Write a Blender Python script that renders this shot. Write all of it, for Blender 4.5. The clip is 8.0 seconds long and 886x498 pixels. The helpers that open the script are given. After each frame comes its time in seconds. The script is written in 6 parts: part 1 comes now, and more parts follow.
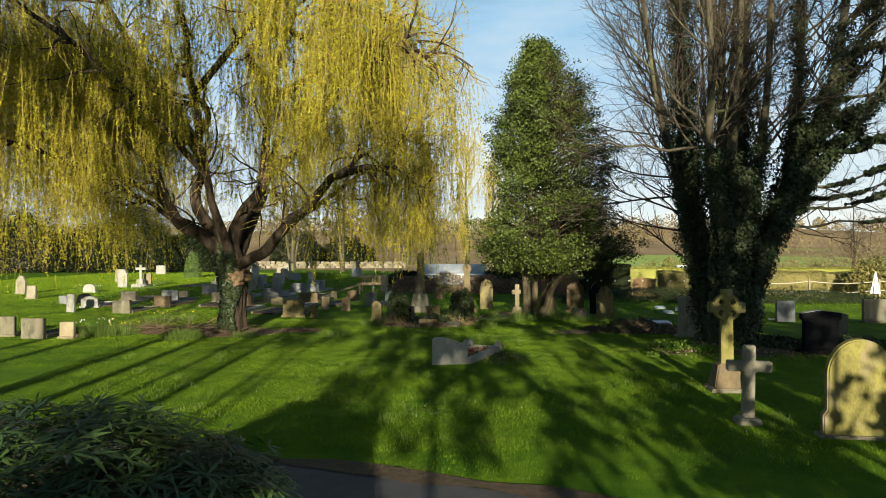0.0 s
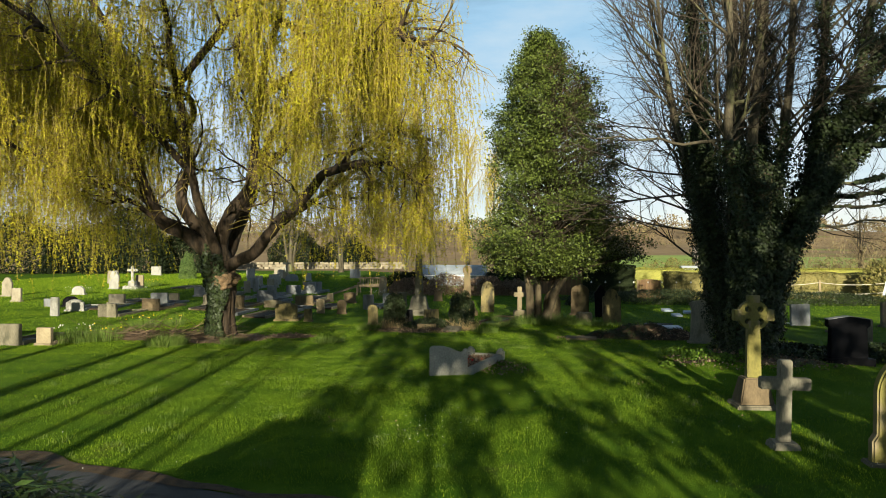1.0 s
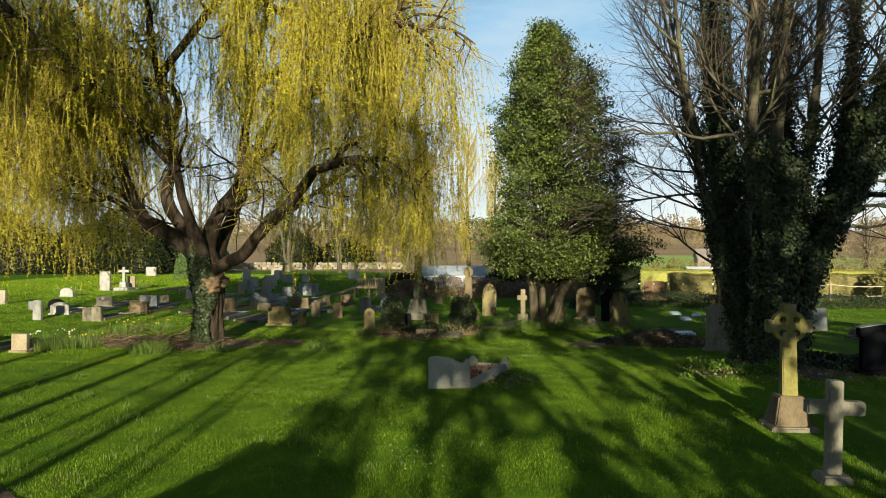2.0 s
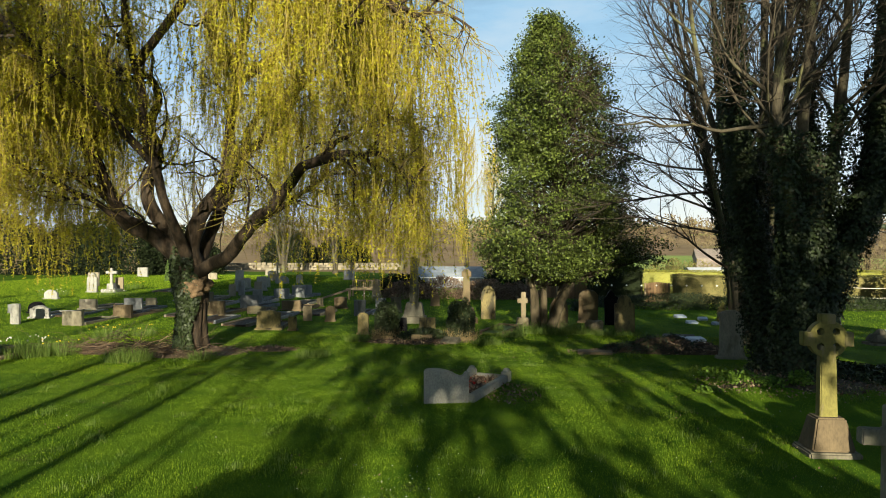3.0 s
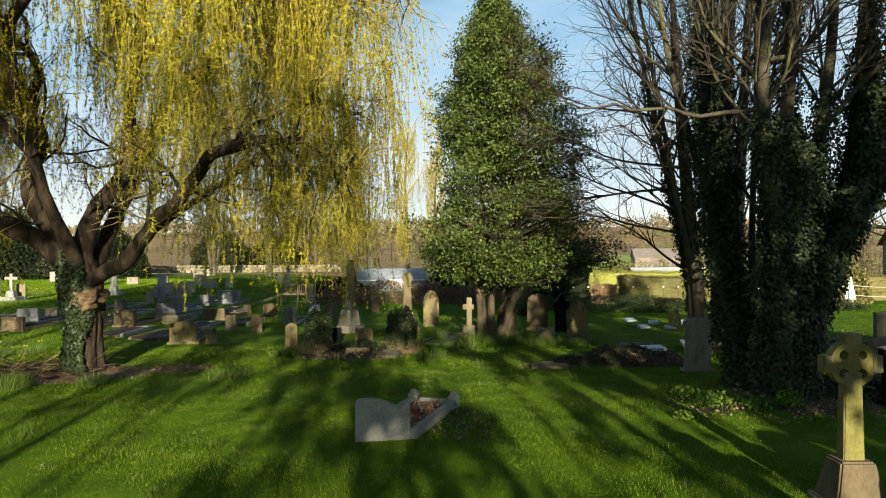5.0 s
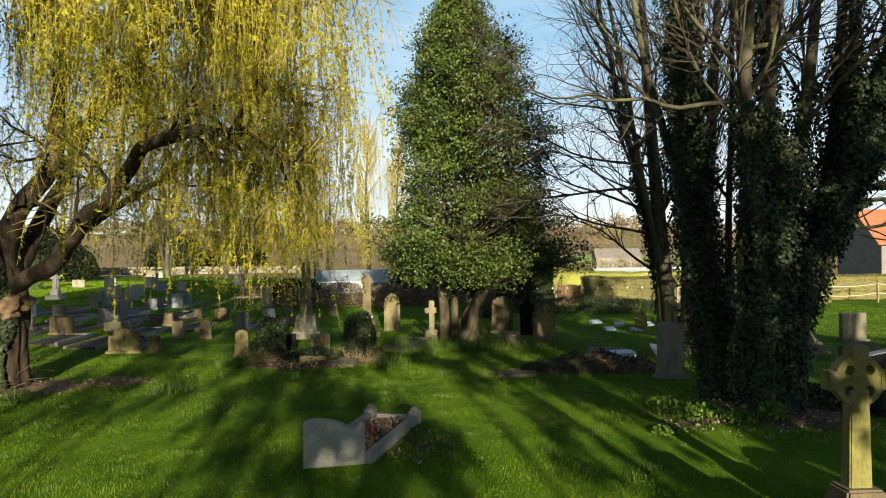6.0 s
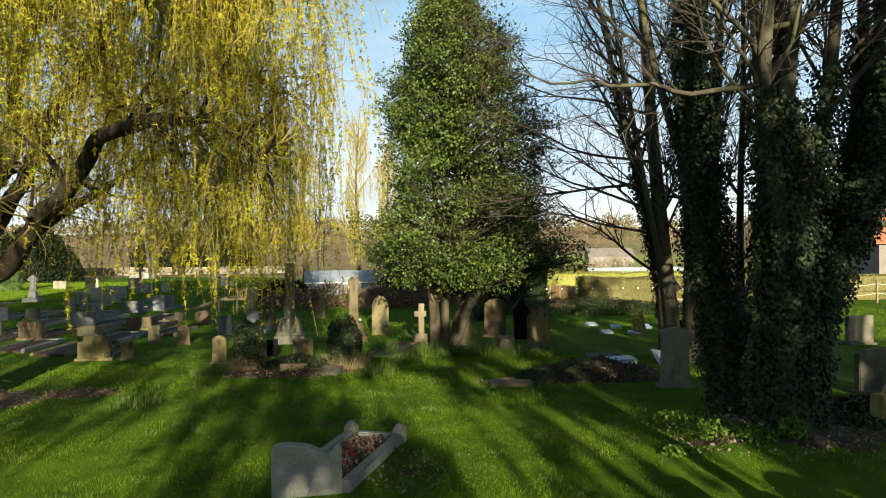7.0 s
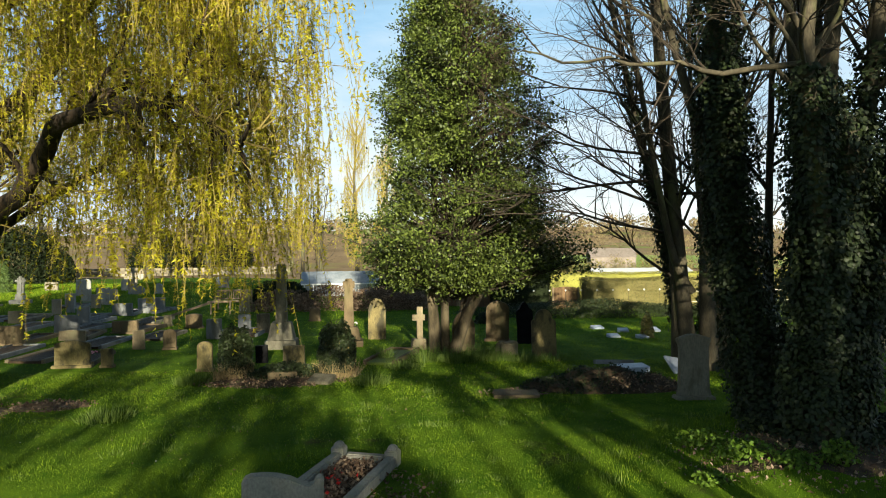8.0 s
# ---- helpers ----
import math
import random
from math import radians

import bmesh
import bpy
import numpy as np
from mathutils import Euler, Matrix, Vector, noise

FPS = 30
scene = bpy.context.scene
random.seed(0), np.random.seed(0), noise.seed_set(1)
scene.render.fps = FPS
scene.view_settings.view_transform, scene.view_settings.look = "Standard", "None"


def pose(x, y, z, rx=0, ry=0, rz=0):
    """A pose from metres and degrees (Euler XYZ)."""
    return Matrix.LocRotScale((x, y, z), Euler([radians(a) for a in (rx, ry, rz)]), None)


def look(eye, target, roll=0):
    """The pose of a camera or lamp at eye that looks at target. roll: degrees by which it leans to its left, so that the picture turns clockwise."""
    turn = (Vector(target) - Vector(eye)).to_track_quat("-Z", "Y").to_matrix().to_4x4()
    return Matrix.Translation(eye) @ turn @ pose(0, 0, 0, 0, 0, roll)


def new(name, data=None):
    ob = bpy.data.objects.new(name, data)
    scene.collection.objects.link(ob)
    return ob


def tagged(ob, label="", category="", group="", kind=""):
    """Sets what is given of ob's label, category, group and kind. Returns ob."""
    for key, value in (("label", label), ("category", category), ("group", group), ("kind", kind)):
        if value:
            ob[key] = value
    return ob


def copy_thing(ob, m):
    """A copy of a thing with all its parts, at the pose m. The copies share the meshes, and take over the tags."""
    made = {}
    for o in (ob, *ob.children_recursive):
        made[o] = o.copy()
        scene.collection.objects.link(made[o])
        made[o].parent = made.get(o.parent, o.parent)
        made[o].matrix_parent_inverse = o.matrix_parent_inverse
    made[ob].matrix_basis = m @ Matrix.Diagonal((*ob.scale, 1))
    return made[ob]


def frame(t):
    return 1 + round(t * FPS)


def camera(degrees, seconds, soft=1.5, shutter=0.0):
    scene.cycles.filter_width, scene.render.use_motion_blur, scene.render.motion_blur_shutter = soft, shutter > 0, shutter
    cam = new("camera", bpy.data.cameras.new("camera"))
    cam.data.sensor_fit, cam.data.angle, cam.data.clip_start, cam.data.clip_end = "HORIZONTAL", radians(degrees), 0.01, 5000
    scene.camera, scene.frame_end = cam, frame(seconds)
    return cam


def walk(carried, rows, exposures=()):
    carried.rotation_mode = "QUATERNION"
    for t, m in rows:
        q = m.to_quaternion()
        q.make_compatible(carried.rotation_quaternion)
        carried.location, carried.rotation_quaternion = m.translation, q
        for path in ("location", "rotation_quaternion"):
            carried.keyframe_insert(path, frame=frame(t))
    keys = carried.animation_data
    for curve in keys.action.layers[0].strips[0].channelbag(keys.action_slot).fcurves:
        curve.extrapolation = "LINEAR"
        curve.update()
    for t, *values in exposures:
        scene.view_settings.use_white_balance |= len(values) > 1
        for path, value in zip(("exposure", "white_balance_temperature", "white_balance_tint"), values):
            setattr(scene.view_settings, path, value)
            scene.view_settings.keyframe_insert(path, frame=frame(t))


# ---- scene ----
cam = camera(68.4, 8.0, soft=1.0)
METRES, EYE, TILT, LEAN, TURN = 7.865, 2.6, 0.0, -1.4, 2.3
ROWS = [
    (0.0, 0.0, 0.0, 0.0, 0.0, 0.08, 1.36),
    (0.5, 0.0048, 0.0661, 0.001, 0.04, 0.09, 1.37),
    (1.0, 0.0071, 0.1326, 0.0037, 0.07, 0.1, 1.39),
    (1.5, 0.0071, 0.1989, 0.0073, 0.09, 0.09, 1.36),
    (3.0, 0.0084, 0.3921, 0.0156, -0.15, 0.06, 1.34),
    (3.5, 0.0092, 0.4539, 0.0194, -0.76, 0.05, 1.35),
    (4.0, 0.0105, 0.516, 0.0215, -2.06, 0.02, 1.4),
    (4.5, 0.0145, 0.5773, 0.0219, -3.6, -0.02, 1.48),
    (5.0, 0.0206, 0.637, 0.0228, -5.3, -0.04, 1.59),
    (6.5, 0.0508, 0.8102, 0.0279, -9.21, -0.15, 1.74),
    (7.0, 0.0647, 0.8686, 0.0287, -9.23, -0.17, 1.76),
    (7.5, 0.0758, 0.9298, 0.0281, -9.22, -0.17, 1.76),
    (8.0, 0.0884, 0.9921, 0.0282, -9.18, -0.14, 1.8),
]
walk(cam, [(t, pose(0, 0, EYE, TILT, LEAN, TURN) @ pose(METRES * x, METRES * y, METRES * z, 90 + pitch, roll, yaw)) for t, x, y, z, yaw, pitch, roll in ROWS],
     [(0.0, 1.49, 6600, 4), (5.0, 1.52, 6600, 4), (8.0, 1.68, 6600, 4)])

# ---------------------------------------------------------------- light
SUN_UP, SUN_SIDE = 13.0, 2.5          # degrees above the ground; the light runs this far left of +y
world = bpy.data.worlds.new("sky")
world.use_nodes = True
scene.world = world
sky = world.node_tree.nodes.new("ShaderNodeTexSky")
sky.sky_type = "NISHITA"
sky.sun_disc = False
sky.sun_elevation = radians(SUN_UP)
sky.sun_rotation = radians(180 - SUN_SIDE)
sky.air_density, sky.dust_density, sky.ozone_density = 0.8, 0.6, 1.0
backing = world.node_tree.nodes["Background"]
# thin high cloud, whiter towards the horizon
wn, wl = world.node_tree.nodes, world.node_tree.links
where = wn.new("ShaderNodeTexCoord")
spread = wn.new("ShaderNodeMapping")
spread.inputs["Scale"].default_value = (1.4, 1.4, 5.0)
wl.new(where.outputs["Generated"], spread.inputs[0])
wisps = wn.new("ShaderNodeTexNoise")
wisps.inputs["Scale"].default_value, wisps.inputs["Detail"].default_value, wisps.inputs["Roughness"].default_value = 2.4, 7.0, 0.62
wl.new(spread.outputs[0], wisps.inputs["Vector"])
veil = wn.new("ShaderNodeMapRange")
veil.inputs["From Min"].default_value, veil.inputs["From Max"].default_value = 0.42, 0.75
veil.inputs["To Min"].default_value, veil.inputs["To Max"].default_value = -0.05, 0.13
wl.new(wisps.outputs["Fac"], veil.inputs[0])
parts = wn.new("ShaderNodeSeparateXYZ")
wl.new(where.outputs["Generated"], parts.inputs[0])
height = wn.new("ShaderNodeMath")
height.operation = "SUBTRACT"
wl.new(parts.outputs["Z"], height.inputs[0])
wl.new(veil.outputs[0], height.inputs[1])
bright = wn.new("ShaderNodeValToRGB")       # milky near the horizon, clear blue above
stops = bright.color_ramp
stops.elements[0].position, stops.elements[0].color = 0.0, (0.95, 0.98, 1.0, 1)
stops.elements[1].position, stops.elements[1].color = 1.0, (0.055, 0.1, 0.165, 1)
for at_height, tint in ((0.14, (0.76, 0.88, 1.0, 1)), (0.34, (0.42, 0.68, 0.95, 1)), (0.6, (0.13, 0.22, 0.34, 1))):
    stops.elements.new(at_height).color = tint
wl.new(height.outputs[0], bright.inputs[0])
brighter = wn.new("ShaderNodeVectorMath")
brighter.operation = "SCALE"
brighter.inputs["Scale"].default_value = 11.0
wl.new(bright.outputs[0], brighter.inputs[0])
cloud = wn.new("ShaderNodeMix")
cloud.data_type = "RGBA"
cloud.inputs[0].default_value = 0.8
wl.new(brighter.outputs[0], cloud.inputs[7])
wl.new(sky.outputs[0], cloud.inputs[6])
wl.new(cloud.outputs[2], backing.inputs[0])
backing.inputs[1].default_value = 0.034

lamp = bpy.data.lights.new("sun", "SUN")
lamp.energy, lamp.angle, lamp.color = 5.0, radians(0.45), (1.0, 0.91, 0.72)
sun = new("sun", lamp)
toward = Vector((-math.sin(radians(SUN_SIDE)), math.cos(radians(SUN_SIDE)), -math.tan(radians(SUN_UP))))
sun.matrix_world = look((0, -40, 30), Vector((0, -40, 30)) + toward)

# ---------------------------------------------------------------- materials

DEEPEN = 0.8                            # every base colour scaled down, to deepen the shade against the raised exposure


def surface(name, dark, light, scale=4.0, rough=0.9, bump=0.3, fine=40.0, spot=None, spot_scale=2.0, spot_at=0.58,
            vary=0.0, space="Object", spec=0.3, through_light=0.0, island=0.0, streak=1.0, hue=None):
    """Two-tone noise colour with grain, optional blotches (spot), random variation per object or per island."""
    dark, light = tuple(c * DEEPEN for c in dark), tuple(c * DEEPEN for c in light)
    spot, hue = spot and tuple(c * DEEPEN for c in spot), hue and tuple(c * DEEPEN for c in hue)
    m = bpy.data.materials.new(name)
    m.use_nodes = True
    n, l = m.node_tree.nodes, m.node_tree.links
    out = n["Material Output"]
    b = n["Principled BSDF"]
    b.inputs["Roughness"].default_value = rough
    b.inputs["Specular IOR Level"].default_value = spec
    if space == "Object":
        tc = n.new("ShaderNodeTexCoord").outputs["Object"]
        info = n.new("ShaderNodeObjectInfo")
        sc = n.new("ShaderNodeVectorMath")
        sc.operation = "MULTIPLY_ADD"
        sc.inputs[1].default_value = (1, 1, streak)
        l.new(tc, sc.inputs[0])
        off = n.new("ShaderNodeVectorMath")
        off.operation = "SCALE"
        off.inputs[0].default_value = (37.0, 91.0, 53.0)
        l.new(info.outputs["Random"], off.inputs["Scale"])
        l.new(off.outputs[0], sc.inputs[2])
        co = sc.outputs[0]
    else:
        sc = n.new("ShaderNodeVectorMath")
        sc.operation = "MULTIPLY"
        sc.inputs[1].default_value = (1, 1, streak)
        l.new(n.new("ShaderNodeNewGeometry").outputs["Position"], sc.inputs[0])
        co = sc.outputs[0]

    def noisy(s, detail=4.0):
        t = n.new("ShaderNodeTexNoise")
        t.inputs["Scale"].default_value = s
        t.inputs["Detail"].default_value = detail
        t.inputs["Roughness"].default_value = 0.6
        l.new(co, t.inputs["Vector"])
        return t.outputs["Fac"]

    def ramp(fac, a, b_, lo, hi):
        r = n.new("ShaderNodeValToRGB")
        r.color_ramp.elements[0].position, r.color_ramp.elements[1].position = lo, hi
        r.color_ramp.elements[0].color, r.color_ramp.elements[1].color = (*a, 1), (*b_, 1)
        l.new(fac, r.inputs[0])
        return r.outputs[0]

    def mix(fac, a, b_, kind="MIX"):
        x = n.new("ShaderNodeMix")
        x.data_type, x.blend_type = "RGBA", kind
        if isinstance(fac, float):
            x.inputs[0].default_value = fac
        else:
            l.new(fac, x.inputs[0])
        for s, v in ((6, a), (7, b_)):
            if isinstance(v, tuple):
                x.inputs[s].default_value = (*v, 1)
            else:
                l.new(v, x.inputs[s])
        return x.outputs[2]

    colour = ramp(noisy(scale), dark, light, 0.33, 0.68)
    grain = noisy(fine, 3.0)
    colour = mix(0.55, colour, ramp(grain, (0.45, 0.45, 0.45), (1.0, 1.0, 1.0), 0.3, 0.62), "MULTIPLY")
    if spot:
        colour = mix(ramp(noisy(spot_scale, 6.0), (0, 0, 0), (1, 1, 1), spot_at - 0.05, spot_at + 0.07), colour, spot)
    if hue:
        g = n.new("ShaderNodeNewGeometry")
        colour = mix(g.outputs["Random Per Island"], colour, mix(0.8, colour, hue))
    if vary or island:
        src = n.new("ShaderNodeNewGeometry").outputs["Random Per Island"] if island else n.new("ShaderNodeObjectInfo").outputs["Random"]
        k = island or vary
        mr = n.new("ShaderNodeMapRange")
        mr.inputs["To Min"].default_value, mr.inputs["To Max"].default_value = 1 - k, 1 + k
        l.new(src, mr.inputs[0])
        hs = n.new("ShaderNodeHueSaturation")
        l.new(mr.outputs[0], hs.inputs["Value"])
        l.new(colour, hs.inputs["Color"])
        colour = hs.outputs[0]
    l.new(colour, b.inputs["Base Color"])
    if bump:
        bp = n.new("ShaderNodeBump")
        bp.inputs["Strength"].default_value = bump
        bp.inputs["Distance"].default_value = 0.02
        l.new(grain, bp.inputs["Height"])
        l.new(bp.outputs[0], b.inputs["Normal"])
    if through_light:
        tr = n.new("ShaderNodeBsdfTranslucent")
        l.new(colour, tr.inputs["Color"])
        ms = n.new("ShaderNodeMixShader")
        ms.inputs[0].default_value = through_light
        l.new(b.outputs[0], ms.inputs[1])
        l.new(tr.outputs[0], ms.inputs[2])
        l.new(ms.outputs[0], out.inputs[0])
    return m


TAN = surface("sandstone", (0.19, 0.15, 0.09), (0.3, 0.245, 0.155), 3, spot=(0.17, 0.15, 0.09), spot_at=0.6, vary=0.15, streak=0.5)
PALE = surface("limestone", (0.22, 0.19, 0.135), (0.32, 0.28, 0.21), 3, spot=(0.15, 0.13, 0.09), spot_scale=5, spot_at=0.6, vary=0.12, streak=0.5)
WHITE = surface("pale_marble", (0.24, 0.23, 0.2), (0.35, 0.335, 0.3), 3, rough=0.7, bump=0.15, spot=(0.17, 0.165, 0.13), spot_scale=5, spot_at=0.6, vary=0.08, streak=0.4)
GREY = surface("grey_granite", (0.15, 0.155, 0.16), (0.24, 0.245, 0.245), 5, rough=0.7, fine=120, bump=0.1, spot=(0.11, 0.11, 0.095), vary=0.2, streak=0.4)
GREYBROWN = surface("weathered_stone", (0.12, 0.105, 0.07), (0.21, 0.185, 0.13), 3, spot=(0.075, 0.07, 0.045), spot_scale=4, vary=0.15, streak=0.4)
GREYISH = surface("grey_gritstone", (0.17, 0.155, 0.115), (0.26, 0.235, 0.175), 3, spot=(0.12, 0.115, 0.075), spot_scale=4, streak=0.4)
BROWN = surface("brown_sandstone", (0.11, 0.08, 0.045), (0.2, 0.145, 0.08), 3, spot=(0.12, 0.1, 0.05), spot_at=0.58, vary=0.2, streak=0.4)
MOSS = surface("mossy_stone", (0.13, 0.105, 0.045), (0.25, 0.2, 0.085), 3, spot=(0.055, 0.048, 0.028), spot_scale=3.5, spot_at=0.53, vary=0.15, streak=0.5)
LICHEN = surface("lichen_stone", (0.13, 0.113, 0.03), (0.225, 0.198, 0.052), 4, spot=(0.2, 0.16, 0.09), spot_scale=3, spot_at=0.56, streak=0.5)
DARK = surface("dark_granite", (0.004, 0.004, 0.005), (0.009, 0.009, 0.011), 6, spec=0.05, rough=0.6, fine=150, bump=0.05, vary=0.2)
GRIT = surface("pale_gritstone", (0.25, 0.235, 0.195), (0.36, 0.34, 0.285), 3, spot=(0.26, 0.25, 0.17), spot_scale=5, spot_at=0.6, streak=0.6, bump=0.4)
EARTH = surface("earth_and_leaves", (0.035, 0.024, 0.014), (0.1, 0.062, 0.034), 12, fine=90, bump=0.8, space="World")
LITTER = surface("dry_earth", (0.1, 0.065, 0.036), (0.2, 0.13, 0.075), 9, fine=70, bump=0.8, space="World")
BRUSH = surface("cut_sticks", (0.06, 0.04, 0.025), (0.15, 0.1, 0.062), 6, bump=0, space="World", island=0.3)
ASPHALT = surface("asphalt", (0.04, 0.042, 0.048), (0.065, 0.066, 0.072), 3, rough=0.75, fine=160, bump=0.4, space="World")
WOOD = surface("weathered_timber", (0.2, 0.15, 0.09), (0.34, 0.26, 0.16), 5, fine=60, streak=0.15, vary=0.15)
OAK = surface("fence_timber", (0.12, 0.07, 0.035), (0.2, 0.12, 0.06), 4, fine=60, streak=0.15, vary=0.15)
BARK = surface("bark", (0.012, 0.009, 0.006), (0.085, 0.056, 0.032), 9, fine=22, bump=1.0, space="World", streak=0.14)
GREYBARK = surface("smooth_grey_bark", (0.04, 0.033, 0.021), (0.105, 0.086, 0.053), 5, fine=40, bump=0.4, space="World", spot=(0.12, 0.12, 0.05), streak=0.4)
CUTWOOD = surface("bare_wood", (0.07, 0.046, 0.026), (0.25, 0.16, 0.085), 8, fine=60, bump=0.5)
TWIG = surface("twigs", (0.026, 0.019, 0.013), (0.07, 0.052, 0.033), 6, bump=0, space="World")
WITHY = surface("yellow_willow_twig", (0.2, 0.15, 0.04), (0.34, 0.26, 0.07), 3, bump=0, space="World")
WILLOW = surface("willow_leaf", (0.46, 0.375, 0.018), (0.71, 0.55, 0.03), 0.5, rough=0.6, bump=0, space="World", through_light=0.45, island=0.45, hue=(0.34, 0.36, 0.02))
HOLLY = surface("holly_leaf", (0.026, 0.05, 0.009), (0.07, 0.098, 0.017), 0.8, rough=0.5, bump=0, space="World", island=0.6, spec=0.22, through_light=0.12, hue=(0.1, 0.125, 0.024))
IVY = surface("ivy_leaf", (0.011, 0.021, 0.006), (0.026, 0.04, 0.011), 1.0, rough=0.55, bump=0, space="World", island=0.35, spec=0.25, through_light=0.1, hue=(0.03, 0.042, 0.013))
SHRUBLEAF = surface("shrub_leaf", (0.026, 0.05, 0.014), (0.075, 0.125, 0.032), 1.6, rough=0.42, bump=0, space="World", island=0.45, spec=0.4, through_light=0.15)
HEDGE = surface("hedge_leaf", (0.12, 0.13, 0.028), (0.27, 0.25, 0.06), 0.6, rough=0.6, bump=0, space="World", island=0.5, through_light=0.15, hue=(0.17, 0.13, 0.05))
YEW = surface("yew_needles", (0.007, 0.012, 0.0035), (0.018, 0.026, 0.008), 0.5, rough=0.7, bump=0, spec=0.1, space="World", island=0.5)
DRYLEAF = surface("dead_leaf", (0.12, 0.06, 0.035), (0.22, 0.12, 0.065), 3, bump=0, space="World", island=0.5, hue=(0.22, 0.17, 0.12))
BLADE = surface("grass_blade", (0.05, 0.142, 0.011), (0.138, 0.255, 0.018), 1.6, rough=0.8, bump=0, space="World", island=0.65, through_light=0.33, spec=0.06, hue=(0.2, 0.25, 0.016))
TUFT = surface("long_grass", (0.065, 0.14, 0.013), (0.14, 0.23, 0.028), 1, rough=0.6, bump=0, space="World", island=0.35, through_light=0.3, hue=(0.15, 0.19, 0.04))
STRAW = surface("dry_grass", (0.3, 0.21, 0.1), (0.45, 0.34, 0.17), 2, bump=0, space="World", island=0.4)
PETAL = surface("yellow_petal", (0.7, 0.5, 0.03), (0.85, 0.65, 0.06), 3, bump=0, island=0.2)
WHITEPETAL = surface("white_petal", (0.75, 0.74, 0.68), (0.85, 0.84, 0.78), 3, bump=0, island=0.1)
REDPETAL = surface("red_petal", (0.5, 0.02, 0.015), (0.65, 0.04, 0.03), 3, bump=0, island=0.2)
PINK = surface("pink_petal", (0.65, 0.2, 0.3), (0.8, 0.45, 0.5), 3, bump=0, island=0.3)
SLATE = surface("pale_blue_slab", (0.28, 0.32, 0.39), (0.44, 0.48, 0.56), 4, rough=0.4, bump=0.1, fine=90)
FARWOOD = surface("far_bare_wood", (0.13, 0.085, 0.05), (0.24, 0.165, 0.1), 0.05, bump=0, space="World", island=0.35, hue=(0.16, 0.14, 0.06))
BRICK = surface("red_brick", (0.33, 0.11, 0.06), (0.45, 0.17, 0.1), 3, fine=20)
ROOFTILE = surface("orange_roof_tile", (0.42, 0.13, 0.06), (0.55, 0.2, 0.1), 3, fine=14)
RENDERED = surface("rendered_wall", (0.2, 0.165, 0.14), (0.28, 0.235, 0.205), 2, fine=20)
GLAZED = surface("dusty_greenhouse_glass", (0.22, 0.25, 0.28), (0.36, 0.39, 0.43), 1.2, rough=0.25, bump=0, spec=0.5)
SHEET = surface("white_polythene", (0.5, 0.52, 0.54), (0.68, 0.69, 0.71), 1, rough=0.5, bump=0.1)
WHITEPAINT = surface("white_paint", (0.72, 0.72, 0.7), (0.82, 0.82, 0.8), 3, rough=0.5, bump=0.05)
ROPE = surface("pale_rope", (0.5, 0.45, 0.36), (0.62, 0.56, 0.46), 20, bump=0.2)
WINDOW = surface("dark_window_glass", (0.03, 0.035, 0.04), (0.05, 0.055, 0.06), 1, rough=0.08, bump=0, spec=0.6)
DRYSTONE = surface("field_stone", (0.17, 0.145, 0.1), (0.3, 0.255, 0.18), 2, fine=20, vary=0.3, spot=(0.2, 0.17, 0.12))


def lawn_material():
    m = surface("lawn", (0.045, 0.11, 0.007), (0.11, 0.19, 0.012), 1.1, rough=1.0, bump=1.0, fine=60, space="World", spec=0.04,
                spot=(0.06, 0.065, 0.02), spot_scale=0.9, spot_at=0.66)
    return m


LAWN = lawn_material()
FIELDS = surface("far_fields", (0.2, 0.135, 0.07), (0.33, 0.23, 0.125), 0.018, rough=1.0, bump=0, fine=0.35, space="World",
                 spot=(0.2, 0.26, 0.05), spot_scale=0.011, spot_at=0.6, spec=0.1)
CONIFER = surface("bright_conifer", (0.06, 0.11, 0.025), (0.14, 0.2, 0.05), 2, rough=0.6, bump=0, space="World", island=0.4, through_light=0.1)
HOLLYBARK = surface("holly_bark", (0.04, 0.031, 0.018), (0.125, 0.097, 0.055), 6, fine=30, bump=0.6, space="World", streak=0.3)
NETTLE = surface("nettle_leaf", (0.07, 0.15, 0.012), (0.16, 0.26, 0.022), 2, rough=0.6, bump=0, space="World", island=0.4, through_light=0.3)
FIELDHEDGE = surface("field_hedge_leaf", (0.2, 0.2, 0.03), (0.33, 0.315, 0.05), 0.6, rough=0.6, bump=0, space="World", island=0.4, through_light=0.15)
MEADOW = surface("green_field", (0.2, 0.3, 0.04), (0.28, 0.36, 0.06), 0.05, bump=0, fine=1.0, space="World")

# ---------------------------------------------------------------- mesh helpers
rng = np.random.default_rng(7)


def ground_z(x, y):
    """Height of the churchyard ground; works on numbers and on arrays."""
    z = 0.22 * np.exp(-((x - 6) ** 2 + (y - 13) ** 2) / 50)
    z = z + 0.26 * np.exp(-((x - 6.1) ** 2 + (y - 15.6) ** 2) / 2.4)          # swell over the great tree's roots
    z = z + 0.35 / (1 + np.exp(np.clip((x + 9) / 1.5, -50, 50))) / (1 + np.exp(np.clip(-(y - 25) / 2.5, -50, 50)))
    z = z - 0.3 / (1 + np.exp(np.clip(-(x - 6) / 1.5, -50, 50))) / (1 + np.exp(np.clip(-(y - 26) / 2, -50, 50)))
    return z


def gz(x, y):
    return float(ground_z(x, y))


